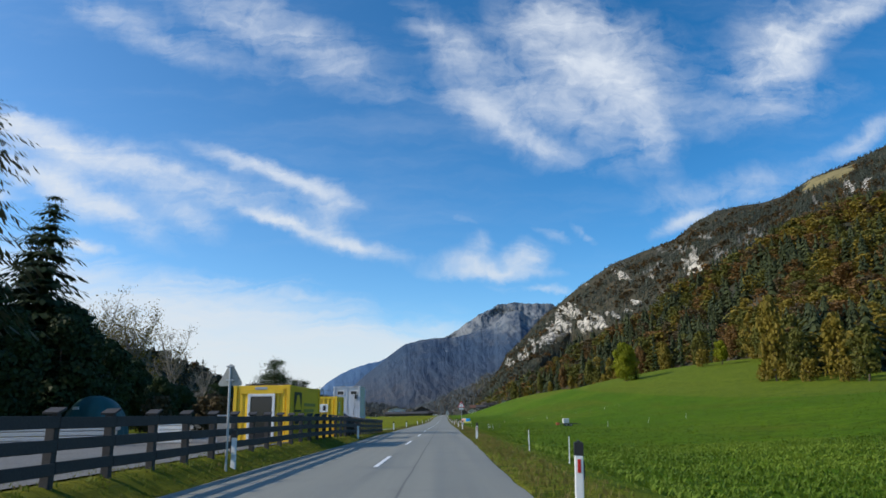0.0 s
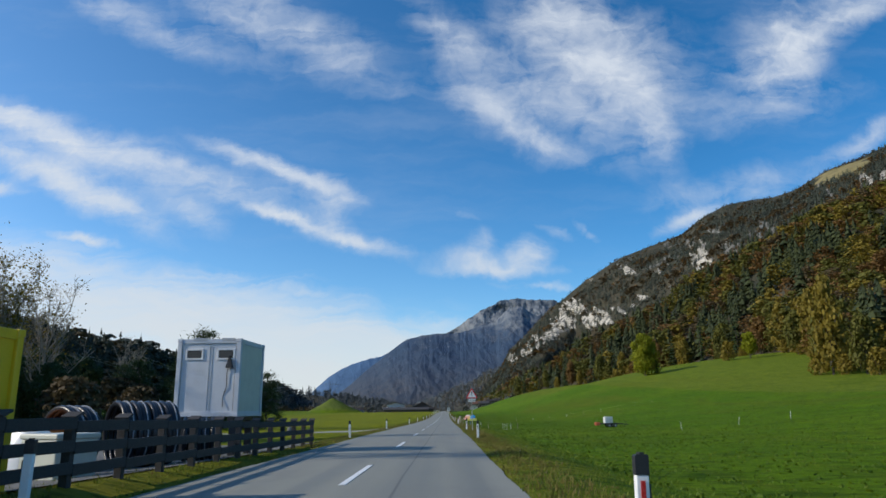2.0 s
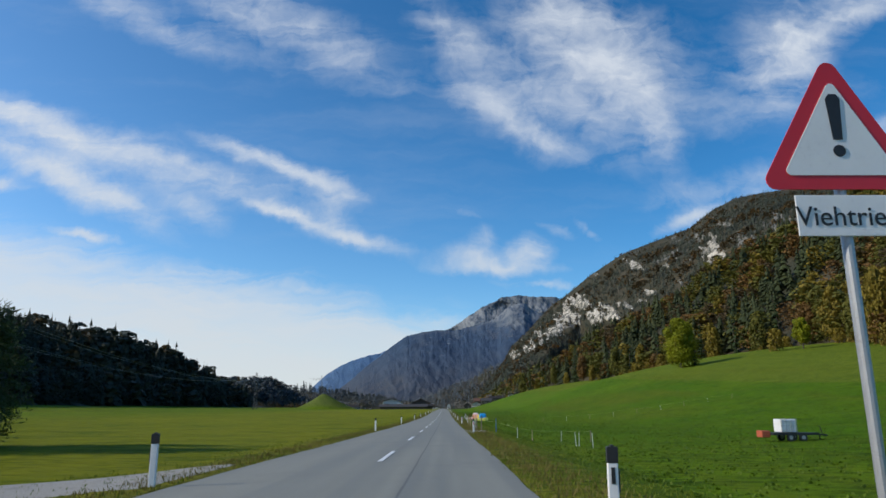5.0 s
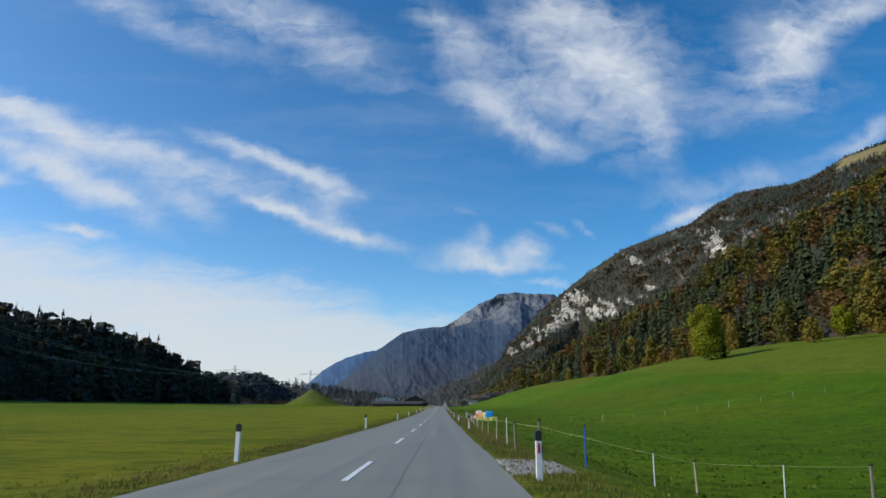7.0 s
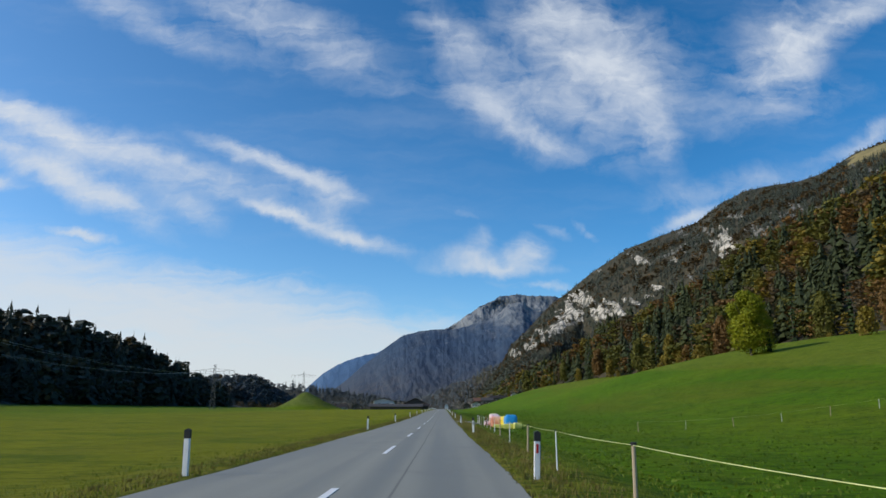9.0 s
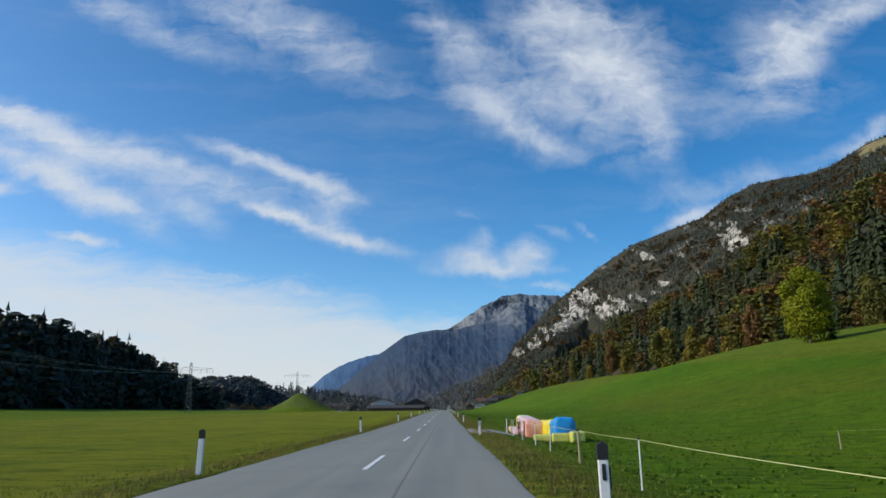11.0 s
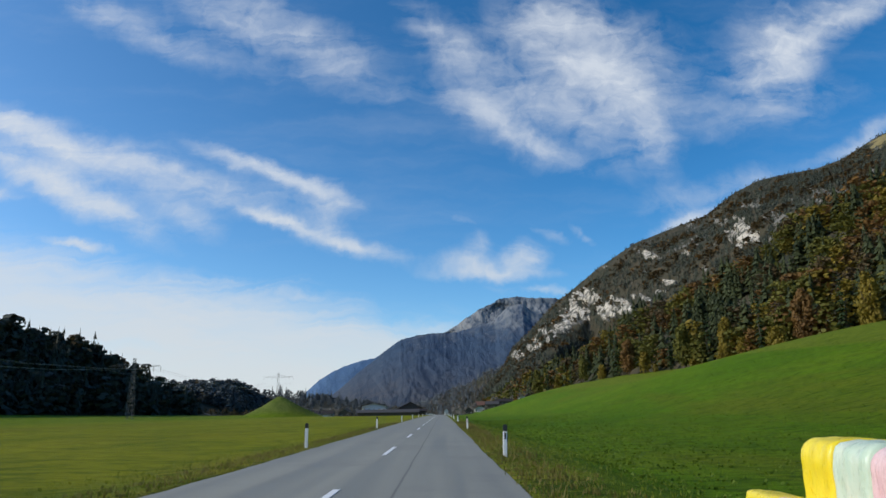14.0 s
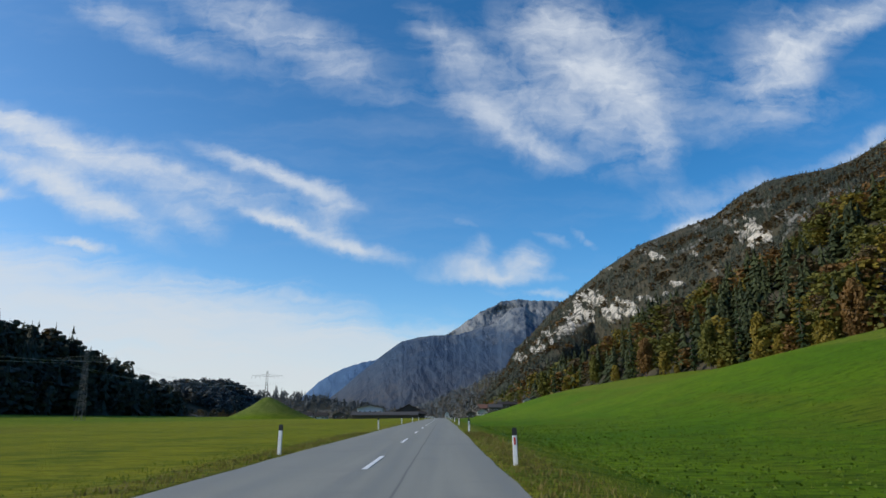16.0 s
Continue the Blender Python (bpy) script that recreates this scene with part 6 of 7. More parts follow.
for x, y, R, turns, turn, label in ((-8.65, 56.9, 0.86, 12, -48, "large coil of black corrugated drainage pipe"), (-7.75, 59.0, 0.62, 7, -70, "small coil of black corrugated drainage pipe"), (-9.9, 55.4, 0.78, 6, -30, "upright coil of black drainage pipe beside another")):
    coil = thing("pipe_coil", label, "pipe coil", pose(x, y, ground_at(x, y) + R + 0.07, 0, 0, turn))
    for q in range(turns):
        yy = (q - (turns - 1) / 2) * 0.135
        part("pipe_turn", ring(fresh(), R - 0.03 * ((q * 7) % 3), 0.075, yy, 0.012, q), PIPE, coil, shade=True)
        if q % 3 == 1:
            part("strap", ring(fresh(), R + 0.055, 0.018, yy + 0.06, 0.01, q, 44, 5), STRAP, coil, "pale strap")


# ---- loose things in the yard ----
TARP = painted("teal tarpaulin", (0.012, 0.085, 0.085), 0.6, worn=0.2)


def lump(name, label, category, place, sx, sy, sz, mat, seed, power=0.7):
    """A covered heap: rounded mound with folds."""
    a, r = np.meshgrid(np.linspace(0, 2 * np.pi, 49), np.linspace(0, 1, 16))
    h = (1 - r ** 2.4) ** power
    fold = 1 + 0.05 * np.sin(a * 7 + seed) * r + 0.03 * np.sin(a * 13 + 2 * seed) * r
    P = np.stack([np.cos(a) * r * sx * fold, np.sin(a) * r * sy * fold, sz * h + 0.03 * np.sin(9 * r + a * 3)], -1)
    P[-1, :, 2] = -0.1
    ob = new(name, grid_mesh(name, P, mat))
    ob.matrix_world = pose(*place)
    return tagged(ob, label, category)


tarp = lump("tarpaulin_dome", "dome-shaped heap under a teal tarpaulin in the yard", "heap", (-35, 71, ground_at(-35, 71), 0, 0, -25), 3.7, 2.6, 4.1, TARP, 2, 0.55)
bm = fresh()
box(bm, -0.42, 0.42, -2.20, -2.12, 2.75, 3.02)
part("label_patch", bm, SIGN_WHITE, tarp, "small white patch")
for i, (x, y, l, mat, label) in enumerate(((-19.5, 34, 7.5, GREY_STEEL, "stack of pale steel sections lying in the yard"), (-14.5, 38, 1.9, SIGN_WHITE, "white boards stacked in the yard"))):
    t = thing("board_stack", label, "stack", pose(x, y, ground_at(x, y), 0, 0, 4))
    for k in range(6):
        part("board", box(fresh(), -l / 2 + 0.05 * (k % 2), l / 2 - 0.07 * (k % 3), -0.5, 0.5, 0.06 + k * 0.22, 0.06 + k * 0.22 + 0.19, 0.02), mat, t)
for x, y, w_, h_, mat, label in ((-12.6, 41, 0.9, 1.5, GREY_STEEL, "grey steel cabinet in the yard"), (-11.4, 40.5, 0.7, 1.45, SIGN_WHITE, "white plastic box in the yard"), (-10.5, 55, 1.4, 1.2, painted("orange plastic", (0.65, 0.18, 0.02), 0.5), "orange plastic crate in the yard"), (-8.6, 52.5, 1.1, 1.0, CREAM, "cream bin in the yard")):
    t = thing("storage_box", label, "box", pose(x, y, ground_at(x, y), 0, 0, x * 13))
    part("body", box(fresh(), -w_ / 2, w_ / 2, -w_ / 2, w_ / 2, 0, h_ * 0.88, 0.03), mat, t)
    part("lid", box(fresh(), -w_ / 2 - 0.03, w_ / 2 + 0.03, -w_ / 2 - 0.03, w_ / 2 + 0.03, h_ * 0.88, h_, 0.03), mat, t)
lump("plastic_sheet", "crumpled white plastic sheet behind the fence", "sheet", (-9.7, 53.2, ground_at(-9.7, 53.2)), 0.8, 0.5, 1.3, SIGN_WHITE, 7, 0.9)
stone = lump("boundary_stone", "small grey stone marker beside the field track", "stone", (-14.6, 103.5, ground_at(-14.6, 103.5)), 0.28, 0.24, 0.55, YARD, 5)

# logs stacked beyond the yard
pile = thing("log_pile", "long stack of grey-brown logs at the edge of the field", "logs", pose(-43.0, 117, ground_at(-43, 117), 0, 0, 8))
lgr = random.Random(17)
for row in range(4):
    for k in range(9 - row):
        yy, zz = (k - (8 - row) / 2) * 0.40, 0.19 + row * 0.34
        tip = lgr.uniform(-0.4, 0.4)
        part("log", tube(fresh(), (-3.6 + tip, yy, zz), (3.6 + tip, yy + lgr.uniform(-0.05, 0.05), zz), 0.19 * lgr.uniform(0.85, 1.05), 0.165, 9), PALE_BARK, pile)

# ---- pasture ----
PLASTIC = painted("milky plastic tank", (0.74, 0.75, 0.74), 0.4, worn=0.25)
ORANGE_RED = painted("orange-red paint", (0.42, 0.09, 0.04), 0.6, worn=0.4)
tank = thing("water_trailer", "white caged water tank on a dark flat trailer in the pasture", "trailer", pose(24.6, 142.5, ground_at(24.6, 142.5), 0, 0, 4))
part("deck", box(fresh(), -1.7, 1.7, -0.7, 0.7, 0.42, 0.58, 0.02), BLACK, tank)
part("tank", box(fresh(), -0.95, 0.15, -0.55, 0.55, 0.60, 1.52, 0.07), PLASTIC, tank, "white plastic tank")
for x in (-0.97, -0.60, -0.22, 0.16):
    part("cage_bar", box(fresh(), x - 0.015, x + 0.015, -0.575, -0.555, 0.60, 1.54), GREY_STEEL, tank)
for z in (0.75, 1.05, 1.35):
    part("cage_bar", box(fresh(), -0.98, 0.18, -0.590, -0.577, z - 0.015, z + 0.015), GREY_STEEL, tank)
for x in (-0.4, 0.5):
    for y in (-0.62, 0.62):
        wh = part("wheel", tube(fresh(), (x, y - 0.09, 0.26), (x, y + 0.09, 0.26), 0.28, None, 20), BLACK, tank)
        part("rim", tube(fresh(), (x, y - 0.095, 0.26), (x, y + 0.095, 0.26), 0.14, None, 16), GREY_STEEL, wh)
part("drawbar", tube(fresh(), (1.7, 0, 0.48), (2.7, 0, 0.38), 0.05), BLACK, tank)
part("support", tube(fresh(), (2.1, 0, 0.45), (2.1, 0, -0.05), 0.04), BLACK, tank)
part("gearbox", box(fresh(), -2.35, -1.72, -0.4, 0.4, 0.25, 0.72, 0.05), ORANGE_RED, tank, "orange-red painted end")
part("upright", tube(fresh(), (2.35, 0, 0.42), (2.20, 0, 1.0), 0.03), BLACK, tank)

POST_BLUE = painted("blue plastic", (0.02, 0.10, 0.50), 0.4, worn=0.15)
OLD_WOOD = painted("grey weathered wood", (0.20, 0.17, 0.13), 0.9, worn=0.5)
TAPE = painted("yellow-white fence tape", (0.72, 0.76, 0.30), 0.5, worn=0.1)
fence_r = random.Random(12)
protos = {}


def stake(x, y, kind, height=1.12, lean=2.0):
    look_ = {"white": (POST_WHITE, 0.018, "white plastic stake of the pasture fence"), "blue": (POST_BLUE, 0.026, "blue plastic stake of the pasture fence"),
             "dark": (OLD_WOOD, 0.045, "dark weathered wooden stake of the pasture fence"), "wood": (WOOD, 0.035, "pale wooden stake of the pasture fence")}[kind]
    m = pose(x, y, ground_at(x, y), fence_r.uniform(-lean, lean), fence_r.uniform(-lean, lean), 0)
    if kind in protos:
        return copy_thing(protos[kind], m @ Matrix.Diagonal((1, 1, height / 1.12, 1)))
    t = thing("fence_stake", look_[2], "stake", m, "pasture fence stakes")
    part("shaft", tube(fresh(), (0, 0, -0.3), (0, 0, 1.10), look_[1], look_[1] * 0.8, 8), look_[0], t)
    part("insulator", tube(fresh(), (0, 0, 1.08), (0, 0, 1.13), look_[1] * 1.3, None, 8), BLACK, t)
    protos[kind] = t
    return t


stakes = [(149.0, "dark"), (154.3, "dark"), (157.9, "white"), (162.8, "wood"), (169.1, "wood"), (174.8, "wood"), (182.0, "white"), (190.0, "wood"),
          (198.5, "white"), (207.0, "wood"), (215.0, "white"), (222.0, "wood"), (228.7, "white"), (233.0, "white"), (237.6, "dark"), (239.2, "white"), (244.9, "white"), (247.0, "wood"), (250.4, "white"), (252.0, "white")]
line = []
for y, k in stakes:
    x = float(np.interp(y, (149, 155, 180, 228), (2.85, 2.66, 2.66, 3.92))) + 0.04 * math.sin(y) + max(0, (y - 235) * 0.02)
    top = float(road_z(y)) + float(np.interp(y, (180, 228), (0.92, 0.78)))
    stake(x, y, k, top - ground_at(x, y))
    line.append((x, y, top - 0.03))


def tape(name, label, pts, r=0.0045, sag=0.02, mat=None, category="fence tape"):
    cu = bpy.data.curves.new(name, "CURVE")
    cu.dimensions, cu.bevel_depth, cu.bevel_resolution = "3D", r, 1
    sp = cu.splines.new("POLY")
    full = []
    for a, b in zip(pts, pts[1:]):
        for i in range(6):
            f = i / 6
            full.append((a[0] + (b[0] - a[0]) * f, a[1] + (b[1] - a[1]) * f, a[2] + (b[2] - a[2]) * f - sag * 4 * f * (1 - f)))
    full.append(pts[-1])
    sp.points.add(len(full) - 1)
    for p, q in zip(sp.points, full):
        p.co = (*q, 1)
    cu.materials.append(mat or TAPE)
    tmp = bpy.data.objects.new(name, cu)
    me = bpy.data.meshes.new_from_object(tmp)
    bpy.data.objects.remove(tmp)
    return tagged(new(name, me), label, category)


tape("fence_tape", "thin yellow electric tape strung between the stakes", line)
cross = [(2.85, 149.0, line[0][2])]
for x, y, k in ((3.92, 147.8, "blue"), (5.5, 146.9, "white"), (6.7, 147.2, "wood"), (8.9, 147.0, "white"), (11.2, 147.0, "dark")):
    stake(x, y, k, 0.86)
    cross.append((x, y, ground_at(x, y) + 0.80))
tape("fence_tape", "thin electric tape strung beside the gravel track", cross, 0.003)
line = []
for i in range(9):
    x, y = 20.0 + i * 4.7, 238 - i * 0.5
    stake(x, y, "white" if i % 2 else "wood", 0.95, 5)
    line.append((x, y, ground_at(x, y) + 0.9))
tape("fence_tape", "thin electric tape across the pasture", line, 0.003)
for x, y in ((3.45, 29.5), (3.88, 22.6), (8.6, 139.0), (8.85, 139.3), (9.2, 136.5), (27, 118), (34, 119), (41, 121)):
    stake(x, y, "white", 0.95 if y > 60 else 0.85, 7)


# ---- wrapped bales ----
def wrap_material(name, a, b, stripes=3.0):
    m, n, p = material(name, 0.3)
    c = n.add("ShaderNodeTexCoord").outputs["Object"]
    f = n.noise(n.add("ShaderNodeMapping", {"Vector": c, "Scale": (0.6, stripes, 0.6)}).outputs[0], 1.0, 4.0, 0.6, 0.3).outputs[0]
    wr = n.noise(n.add("ShaderNodeMapping", {"Vector": c, "Scale": (1.2, 3.0, 1.2)}).outputs[0], 2.6, 5.0, 0.65, 1.0).outputs[0]
    n.put(p.inputs["Base Color"], n.mix(n.span(f, 0.35, 0.65), (*a, 1), (*b, 1)))
    n.put(p.inputs["Roughness"], n.span(wr, 0.3, 0.7, 0.22, 0.42))
    bump(n, p, wr, 0.55, 0.05)
    return m


PINK_WRAP = wrap_material("pink wrap", (0.74, 0.47, 0.47), (0.82, 0.60, 0.58))
ORANGE_WRAP = wrap_material("orange pink wrap", (0.80, 0.30, 0.20), (0.84, 0.52, 0.36))
YELLOW_WRAP = wrap_material("yellow wrap", (0.80, 0.62, 0.02), (0.85, 0.70, 0.04))
BLUE_WRAP = wrap_material("blue wrap", (0.01, 0.24, 0.62), (0.02, 0.32, 0.72))
MINT_WRAP = wrap_material("pale green wrap", (0.52, 0.66, 0.50), (0.66, 0.74, 0.58))
RUST_STALK = foliage("dry dock stalks", (0.10, 0.045, 0.020), (0.19, 0.085, 0.035), 0.1)
PALE_WRAP = wrap_material("pale yellow-green wrap", (0.52, 0.53, 0.10), (0.64, 0.62, 0.18))


def bale(label, mat, x, y, z, turn, wide=1.25, length=1.25, high=1.5, seed=1, lean=0.0, slump=0.0):
    """A square silage bale in stretch film: rounded box with taut flat sides, creases and tucked ends, its length along y."""
    a, k = np.meshgrid(np.linspace(0, 2 * np.pi, 49), np.linspace(0, 1, 23), indexing="ij")
    ks = (0, 0.02, 0.06, 0.12, 0.88, 0.94, 0.98, 1)
    prof = np.interp(k, ks, (0.02, 0.74, 0.93, 1.0, 1.0, 0.93, 0.74, 0.02))
    yy = np.interp(k, ks, (-0.5, -0.498, -0.48, -0.43, 0.43, 0.48, 0.498, 0.5)) * length
    c, sn = np.cos(a), np.sin(a)
    square = (np.abs(c) ** 5 + np.abs(sn) ** 5) ** -0.2
    dent = 1 + 0.012 * np.sin(a * 6 + seed) * np.sin(k * 3.1) + 0.010 * np.sin(a * 13 + 3 * seed + k * 5) + 0.012 * np.sin(k * 19 + seed)
    X = c * square * prof * dent * wide / 2
    Z = sn * square * prof * dent * high / 2
    Z = np.maximum(Z, -high * 0.485) + lean * yy
    Z = np.where(Z > 0, Z * (1 - slump * (0.5 + X / wide)), Z)
    P = np.stack([X, yy + 0 * a, Z], -1)
    P[-1] = P[0]
    ob = new("silage_bale", grid_mesh("silage_bale", P, mat))
    ob.matrix_world = pose(x, y, z + high * 0.48, 0, 0, turn)
    return tagged(ob, label, "bale", "wrapped silage bales")


br = random.Random(6)
# the long row beside the field edge, wrapped in pink film for most of its length
for i in range(12):
    f = i / 11
    x, y = 6.86 + 0.58 * f, 256.6 + 13.0 * f
    mat, what = ((ORANGE_WRAP, "orange-pink") if i < 2 else (PINK_WRAP, "pale pink") if i < 10 else (MINT_WRAP, "pale green") if i == 10 else (YELLOW_WRAP, "yellow"))
    g = ground_at(x, y)
    bale(f"{what} plastic-wrapped square silage bale in a long row", mat, x + br.uniform(-0.02, 0.02), y, g, -2.5 + br.uniform(-0.8, 0.8), 1.34 + (0.16 if i == 0 else 0), 1.22, 0.03 - 0.30 * (1 - f) - g + br.uniform(-0.02, 0.02), i, 0.04 if i == 0 else 0.0, 0.10 if i == 0 else 0.0)
# the second row behind it, yellow and blue
for i in range(7):
    x, y = 8.28 - 0.05 * i, 251.5 + 1.18 * i
    g = ground_at(x, y)
    bale("blue plastic-wrapped square silage bale in the second row" if i < 2 else "yellow plastic-wrapped square silage bale in the second row", BLUE_WRAP if i < 2 else YELLOW_WRAP, x, y, g, 2 + br.uniform(-1, 1), 1.40, 1.20, -0.02 - 0.16 * (i > 0) - 0.08 * (i > 2) - g + br.uniform(-0.02, 0.02), 40 + i, 0.06 if i == 0 else 0.0)
# low half-used bales lying in front
for x, y, turn, w_, l_, h_, mat, what in ((6.75, 251.3, 80, 0.9, 1.3, 0.50, PALE_WRAP, "pale yellow-green"), (7.85, 250.5, 84, 0.9, 1.2, 0.66, PALE_WRAP, "pale yellow-green"), (8.85, 249.9, 96, 1.0, 0.95, 0.78, PALE_WRAP, "pale yellow-green")):
    bale(f"{what} half-used silage bale lying low", mat, x, y, ground_at(x, y), turn, w_, l_, h_, 60 + int(x), 0.0, 0.2)
for i in range(10):
    f = i / 9
    x, y = 5.75 + 0.75 * f, 258.2 + 12.4 * f
    bale("low yellow plastic-wrapped bale in front of the row" if i > 8 else "low pale pink plastic-wrapped bale in front of the row", YELLOW_WRAP if i > 8 else PINK_WRAP, x, y, ground_at(x, y), -3 + br.uniform(-1, 1), 0.8, 1.40, 0.42 + 0.14 * f, 70 + i, 0.0, 0.25)


def weed(label, x, y, height, seed):
    """A dry dock plant: thin stalks with rusty seed heads."""
    r = random.Random(seed)
    t = thing("dock_plant", label, "weed", pose(x, y, ground_at(x, y)))
    st, V = fresh(), []
    for _ in range(6):
        tip = Vector((r.uniform(-0.3, 0.3), r.uniform(-0.3, 0.3), height * r.uniform(0.7, 1.0)))
        limb(st, (r.uniform(-0.05, 0.05), r.uniform(-0.05, 0.05), -0.05), tip, 0.010, 0.004, r, 3, 5)
        for _ in range(46):
            c = tip * r.uniform(0.5, 1.0) + Vector((r.gauss(0, 0.028), r.gauss(0, 0.028), r.gauss(0, 0.03)))
            p, q = (Vector((r.uniform(-1, 1), r.uniform(-1, 1), r.uniform(-1, 1))).normalized() * 0.018 for _ in range(2))
            V += [c - p, c + q, c + p, c - q]
    part("stalk", st, RUST_STALK, t)
    V = np.array([tuple(v) for v in V])
    part_mesh("seed_head", fast_mesh("seed_head", V, np.arange(len(V)).reshape(-1, 4), RUST_STALK), t, "rusty brown seed heads", "stuff")
    return t


for i, (x, y, h) in enumerate(((5.55, 255.6, 1.35), (5.75, 257.2, 1.5), (5.5, 254.9, 1.1))):
    weed("dry rusty dock plant beside the wrapped bales", x, y, h, 5 + i)


# ---- pylons ----
PYLON_STEEL = painted("dull dark steel", (0.11, 0.115, 0.115), 0.6, 0.3, worn=0.3)
def pylon(label, height, arm, x, y, z, turn):
    t = thing("power_pylon", label, "pylon", pose(x, y, z, 0, 0, turn))
    r = height / 24
    w0, w1 = 1.25 * r, 0.40 * r

    def leg_at(sx, sy, f):
        w_ = w0 + (w1 - w0) * f
        return Vector((sx * w_, sy * w_, height * f))
    for sx, sy in ((-1, -1), (1, -1), (1, 1), (-1, 1)):
        part("leg", tube(fresh(), leg_at(sx, sy, -0.02), leg_at(sx, sy, 1.0), 0.085 * r, 0.055 * r, 4), PYLON_STEEL, t)
    n_ = 11
    cs = ((-1, -1), (1, -1), (1, 1), (-1, 1))
    for i in range(n_):
        bm = fresh()
        for k in range(4):
            a, b = cs[k], cs[(k + 1) % 4]
            tube(bm, leg_at(*a, i / n_), leg_at(*b, (i + 1) / n_), 0.032 * r, None, 3)
            tube(bm, leg_at(*b, i / n_), leg_at(*a, (i + 1) / n_), 0.032 * r, None, 3)
        part("bracing", bm, PYLON_STEEL, t)
    for s in (-1, 1):
        bm = fresh()
        z_ = height * 0.86
        tip = Vector((s * arm, 0, z_ + 0.2))
        for yy in (-w1, w1):
            tube(bm, (s * w1, yy, z_ - 0.5), tip, 0.055 * r, 0.04 * r, 4)
            tube(bm, (s * w1, yy, z_ + 1.1 * r), tip, 0.055 * r, 0.04 * r, 4)
        for i in range(1, 8):
            p = Vector((s * (w1 + (arm - w1) * i / 8), 0, z_))
            tube(bm, p + Vector((0, 0, -0.5 * (1 - i / 8))), p + Vector((s * arm / 16, 0, 1.1 * r * (1 - (i + 0.5) / 8))), 0.035 * r, None, 3)
        a_ = part("crossarm", bm, PYLON_STEEL, t)
        for q in (0.45, 0.72, 0.98):
            part("insulator", tube(fresh(), (s * arm * q, 0, z_ - 0.1), (s * arm * q, 0, z_ - 1.7), 0.09, 0.07, 6), BLACK, a_)
    return t


pylon("grey steel lattice pylon standing in the meadow", 22.5, 10.0, -115, 518, ground_at(-115, 518), 3)
pylon("far grey steel lattice pylon beyond the grass mound", 24.0, 10.8, -121, 776, ground_at(-121, 776), 3)
for q in (-9.8, -7.2, 7.2, 9.8):
    tape("power_line", "thin power line sagging between the pylons", [(-115 + q, 518, 18.2 + ground_at(-115, 518)), (-121 + q * 1.08, 776, 25.0)], 0.025, 5.0, GREY_STEEL, "power line")
    tape("power_line", "thin power line running on from the pylon", [(-110 + q, 260, 20.0), (-115 + q, 518, 18.2 + ground_at(-115, 518))], 0.025, 5.0, GREY_STEEL, "power line")

# ---- farm and village ----
ROOF_DARK = painted("dark roof sheeting", (0.040, 0.037, 0.037), 0.9, worn=0.3)
ROOF_GREY = painted("grey fibre cement roof", (0.075, 0.074, 0.076), 0.8, worn=0.4)
ROOF_RED = painted("red-brown roof tiles", (0.15, 0.085, 0.065), 0.8, worn=0.4)
for roof in (ROOF_DARK, ROOF_GREY, ROOF_RED):
    roof.node_tree.nodes["Principled BSDF"].inputs["Specular IOR Level"].default_value = 0.08
PLASTER = painted("white plaster", (0.72, 0.70, 0.66), 0.85, worn=0.15)
OLD_PLASTER = painted("weathered plaster", (0.42, 0.41, 0.38), 0.85, worn=0.25)
BARNWOOD = painted("dark barn boards", (0.082, 0.068, 0.056), 0.85, worn=0.4)


def house(name, label, x, y, w_, d_, eave, ridge, wall_mat, roof_mat, along=False, windows=(0, 0), upper=None, turn=0.0, over=1.2):
    """A gabled building: walls, thick overhanging roof, doors and windows on the side that faces the road's near end."""
    t = thing(name, label, "house" if windows[0] else "barn", pose(x, y, ground_at(x, y) - 0.2, 0, 0, turn))
    bm = fresh()
    hw, hd = w_ / 2, d_ / 2
    if along:
        prism(bm, [(-hd, 0), (hd, 0), (hd, eave), (0, ridge - 0.1), (-hd, eave)], -hw, hw)
        bmesh.ops.rotate(bm, verts=bm.verts[:], cent=(0, 0, 0), matrix=Matrix.Rotation(math.pi / 2, 3, "Z"))
    else:
        prism(bm, [(-hw, 0), (hw, 0), (hw, eave), (0, ridge - 0.1), (-hw, eave)], -hd, hd)
    part("wall", bm, wall_mat, t)
    half, deep = (hd, hw) if along else (hw, hd)
    for s in (-1, 1):
        bm = fresh()
        k = (ridge - eave) / half
        ox = half + over
        prism(bm, [(0, ridge), (s * ox, eave - k * over), (s * ox, eave - k * over + 0.35), (0, ridge + 0.38)], -deep - over, deep + over)
        if along:
            bmesh.ops.rotate(bm, verts=bm.verts[:], cent=(0, 0, 0), matrix=Matrix.Rotation(math.pi / 2, 3, "Z"))
        part("roof", bm, roof_mat, t)
    if upper:
        part("boarding", box(fresh(), -hw - 0.05, hw + 0.05, -hd - 0.10, -hd - 0.02, eave * 0.58, eave), upper, t, "dark boarded upper storey")
    cols_, rows_ = windows
    for i in range(cols_):
        for j in range(rows_):
            cx = -hw + w_ * (i + 0.5) / cols_
            cz = 1.0 + (eave - 0.6) * j / max(rows_, 1)
            wn = part("window", box(fresh(), cx - 0.7, cx + 0.7, -hd - 0.16, -hd - 0.08, cz, cz + 1.5, 0.02), FRAME_WHITE, t)
            part("pane", box(fresh(), cx - 0.58, cx + 0.58, -hd - 0.19, -hd - 0.17, cz + 0.12, cz + 1.38), DARK_GLASS, wn)
    return t


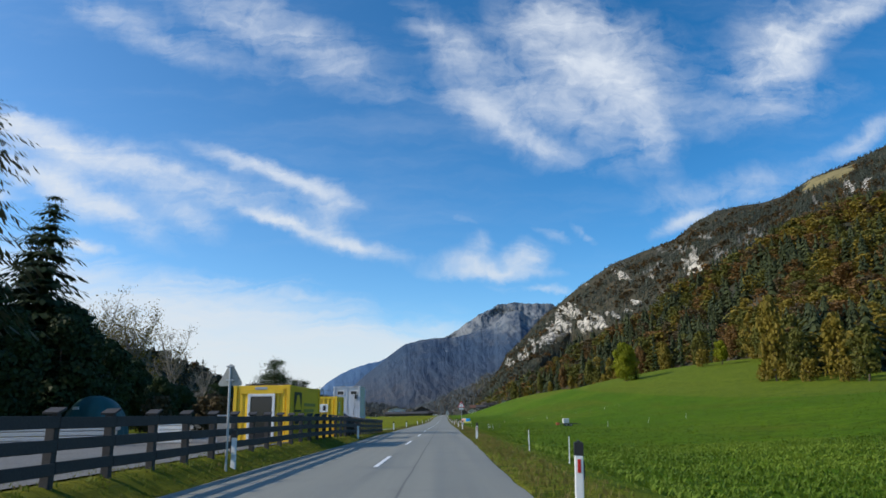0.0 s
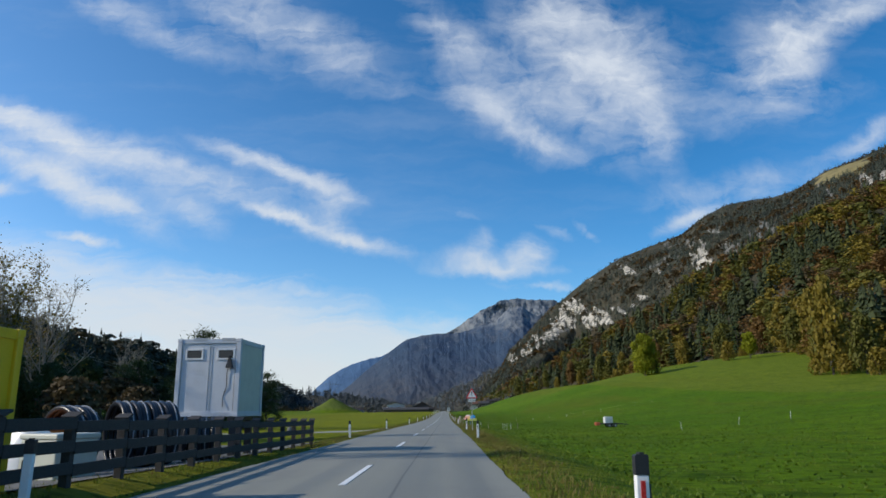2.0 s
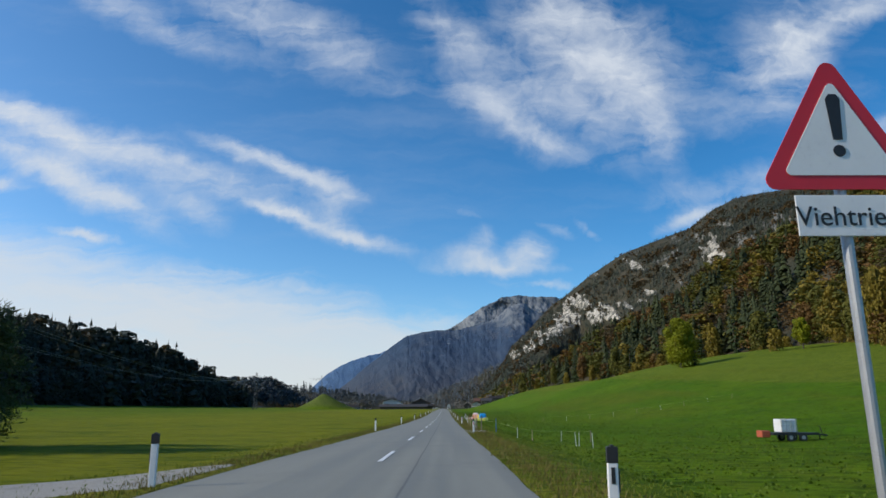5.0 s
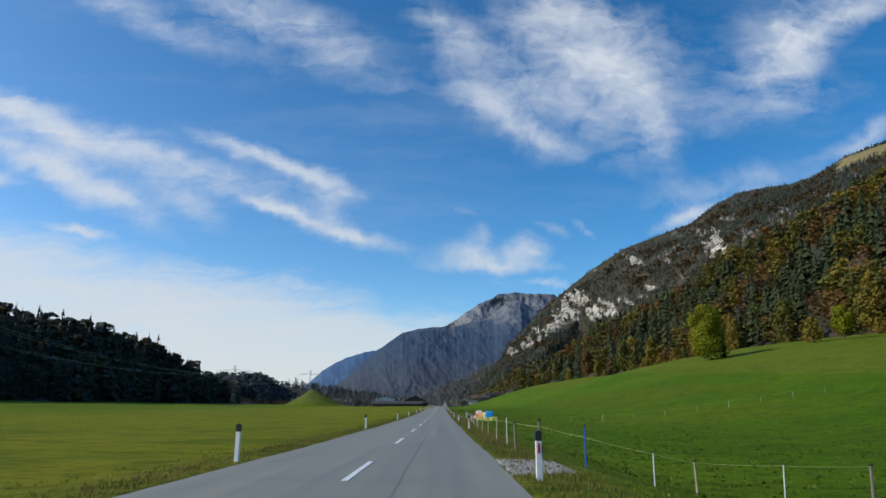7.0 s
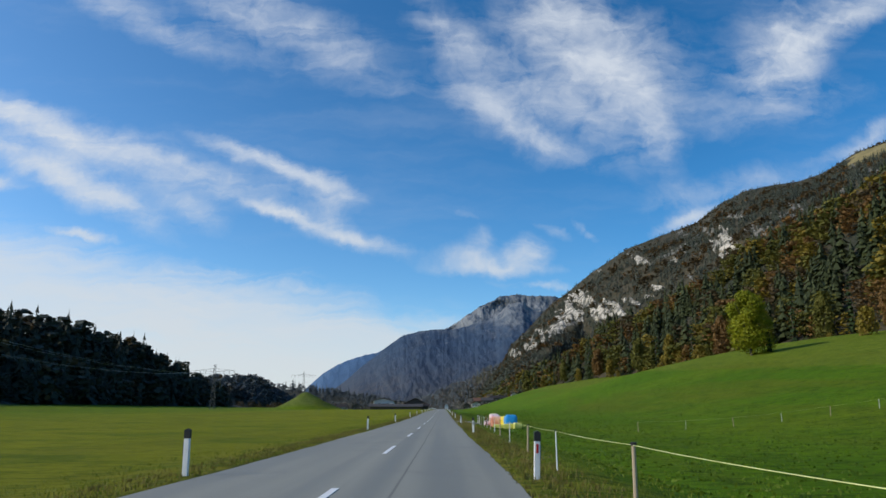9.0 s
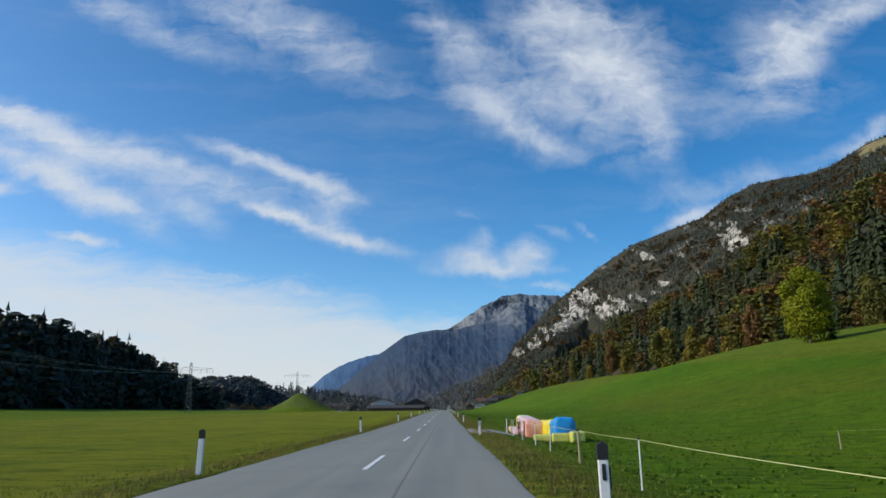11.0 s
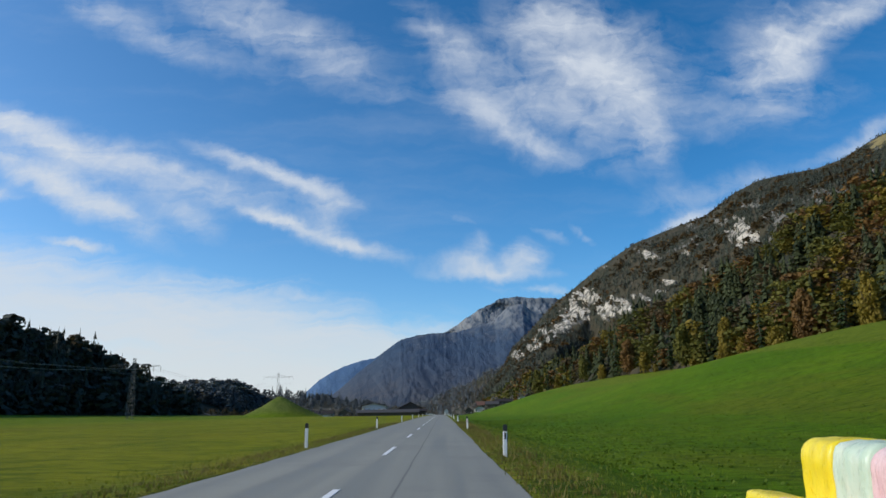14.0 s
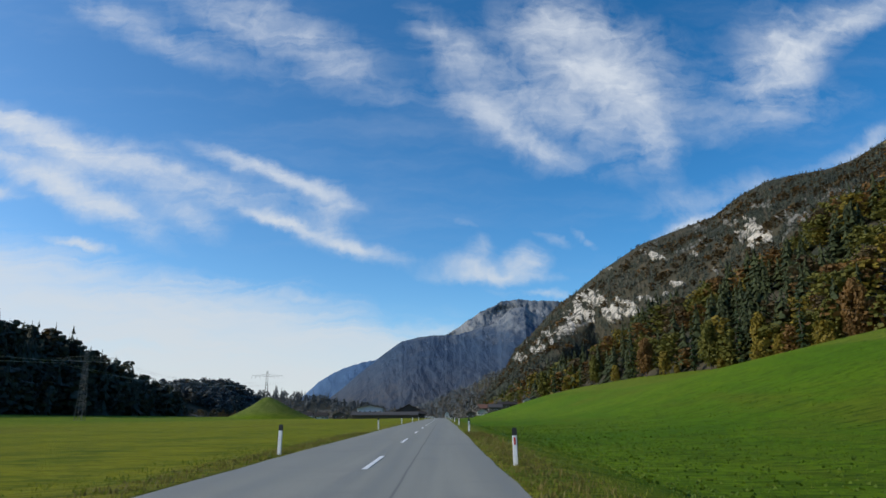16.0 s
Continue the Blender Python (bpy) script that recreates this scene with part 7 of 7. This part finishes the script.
house("farmhouse", "white farmhouse with a dark wide gable roof", -58, 866, 20.5, 16, 8.6, 11.0, PLASTER, ROOF_DARK, windows=(5, 2), over=1.6)
house("cattle_barn", "large dark gabled barn beside the road", -27, 868, 20, 24, 6.0, 11.0, BARNWOOD, ROOF_DARK, over=1.5)
house("long_shed", "long low shed with a grey roof in front of the farm", -45, 846, 50, 13, 2.9, 5.0, BARNWOOD, ROOF_GREY, along=True, over=1.0)
house("shed", "low dark shed joined to the barn", -20, 852, 12, 10, 3.6, 5.2, BARNWOOD, ROOF_DARK, along=True)
village = ((38, 985, 10, 9, 4.0, 6.5, OLD_PLASTER, ROOF_RED, False, (3, 1), "pale village house with a red-brown roof"), (52, 1000, 13, 10, 4.2, 7.0, BARNWOOD, ROOF_GREY, True, (4, 1), "dark boarded house with a grey roof"),
           (66, 1020, 18, 10, 3.8, 6.2, BARNWOOD, ROOF_DARK, True, (4, 1), "long dark farm building below the forest"), (28, 1010, 9, 8, 4.0, 6.5, BARNWOOD, ROOF_DARK, False, (2, 1), "brown wooden house in the village"),
           (84, 1000, 7, 7, 3.6, 6.0, OLD_PLASTER, ROOF_DARK, False, (2, 1), "small pale house below the meadow"), (45, 1050, 15, 12, 6.5, 10, BARNWOOD, ROOF_RED, True, (4, 2), "brown house with a red roof farther back"),
           (94, 1030, 8, 8, 3.8, 6.5, BARNWOOD, ROOF_GREY, False, (2, 1), "small dark house at the forest edge"), (-108, 925, 11, 9, 3.2, 5.6, OLD_PLASTER, ROOF_DARK, True, (5, 1), "low pale farmhouse beyond the mound"),
           (-124, 930, 14, 9, 3.2, 5.6, PLASTER, ROOF_DARK, True, (5, 1), "long low house with a dark roof"), (-92, 930, 12, 9, 3.6, 6.4, BARNWOOD, ROOF_GREY, False, (2, 1), "small brown house beyond the meadow"),
           (4.2, 1045, 4.2, 6, 5.0, 7.5, PLASTER, ROOF_RED, False, (1, 1), "narrow pale chapel at the end of the road"))
for x, y, w_, d_, e, rdg, wm, rm, al, wi, lab in village:
    house("village_house", lab, x, y, w_, d_, e, rdg, wm, rm, al, wi, over=0.8)
# a white van and pale trailers far down the road
for x, y, mat, lab in ((-8.5, 835, SIGN_WHITE, "white car parked far off beside the barn"), (-11.5, 838, SHEET_WHITE, "pale grey car parked far off beside the barn"), (36, 960, SIGN_WHITE, "white car parked near the village houses"), (-104, 893, SIGN_WHITE, "white car parked by the low farmhouse")):
    t = thing("parked_car", lab, "car", pose(x, y, ground_at(x, y), 0, 0, 8))
    bm = fresh()
    prism(bm, [(-2.1, 0.35), (2.1, 0.35), (2.1, 0.85), (1.3, 0.95), (0.7, 1.5), (-1.5, 1.5), (-2.1, 0.95)], -0.85, 0.85)
    part("body", bm, mat, t)
    for a in (-1.3, 1.3):
        for b in (-0.8, 0.8):
            part("wheel", tube(fresh(), (a, b - 0.1, 0.33), (a, b + 0.1, 0.33), 0.33, None, 14), BLACK, t)
    part("window", box(fresh(), -1.2, 0.6, -0.87, 0.87, 1.0, 1.4, 0.05), DARK_GLASS, t)
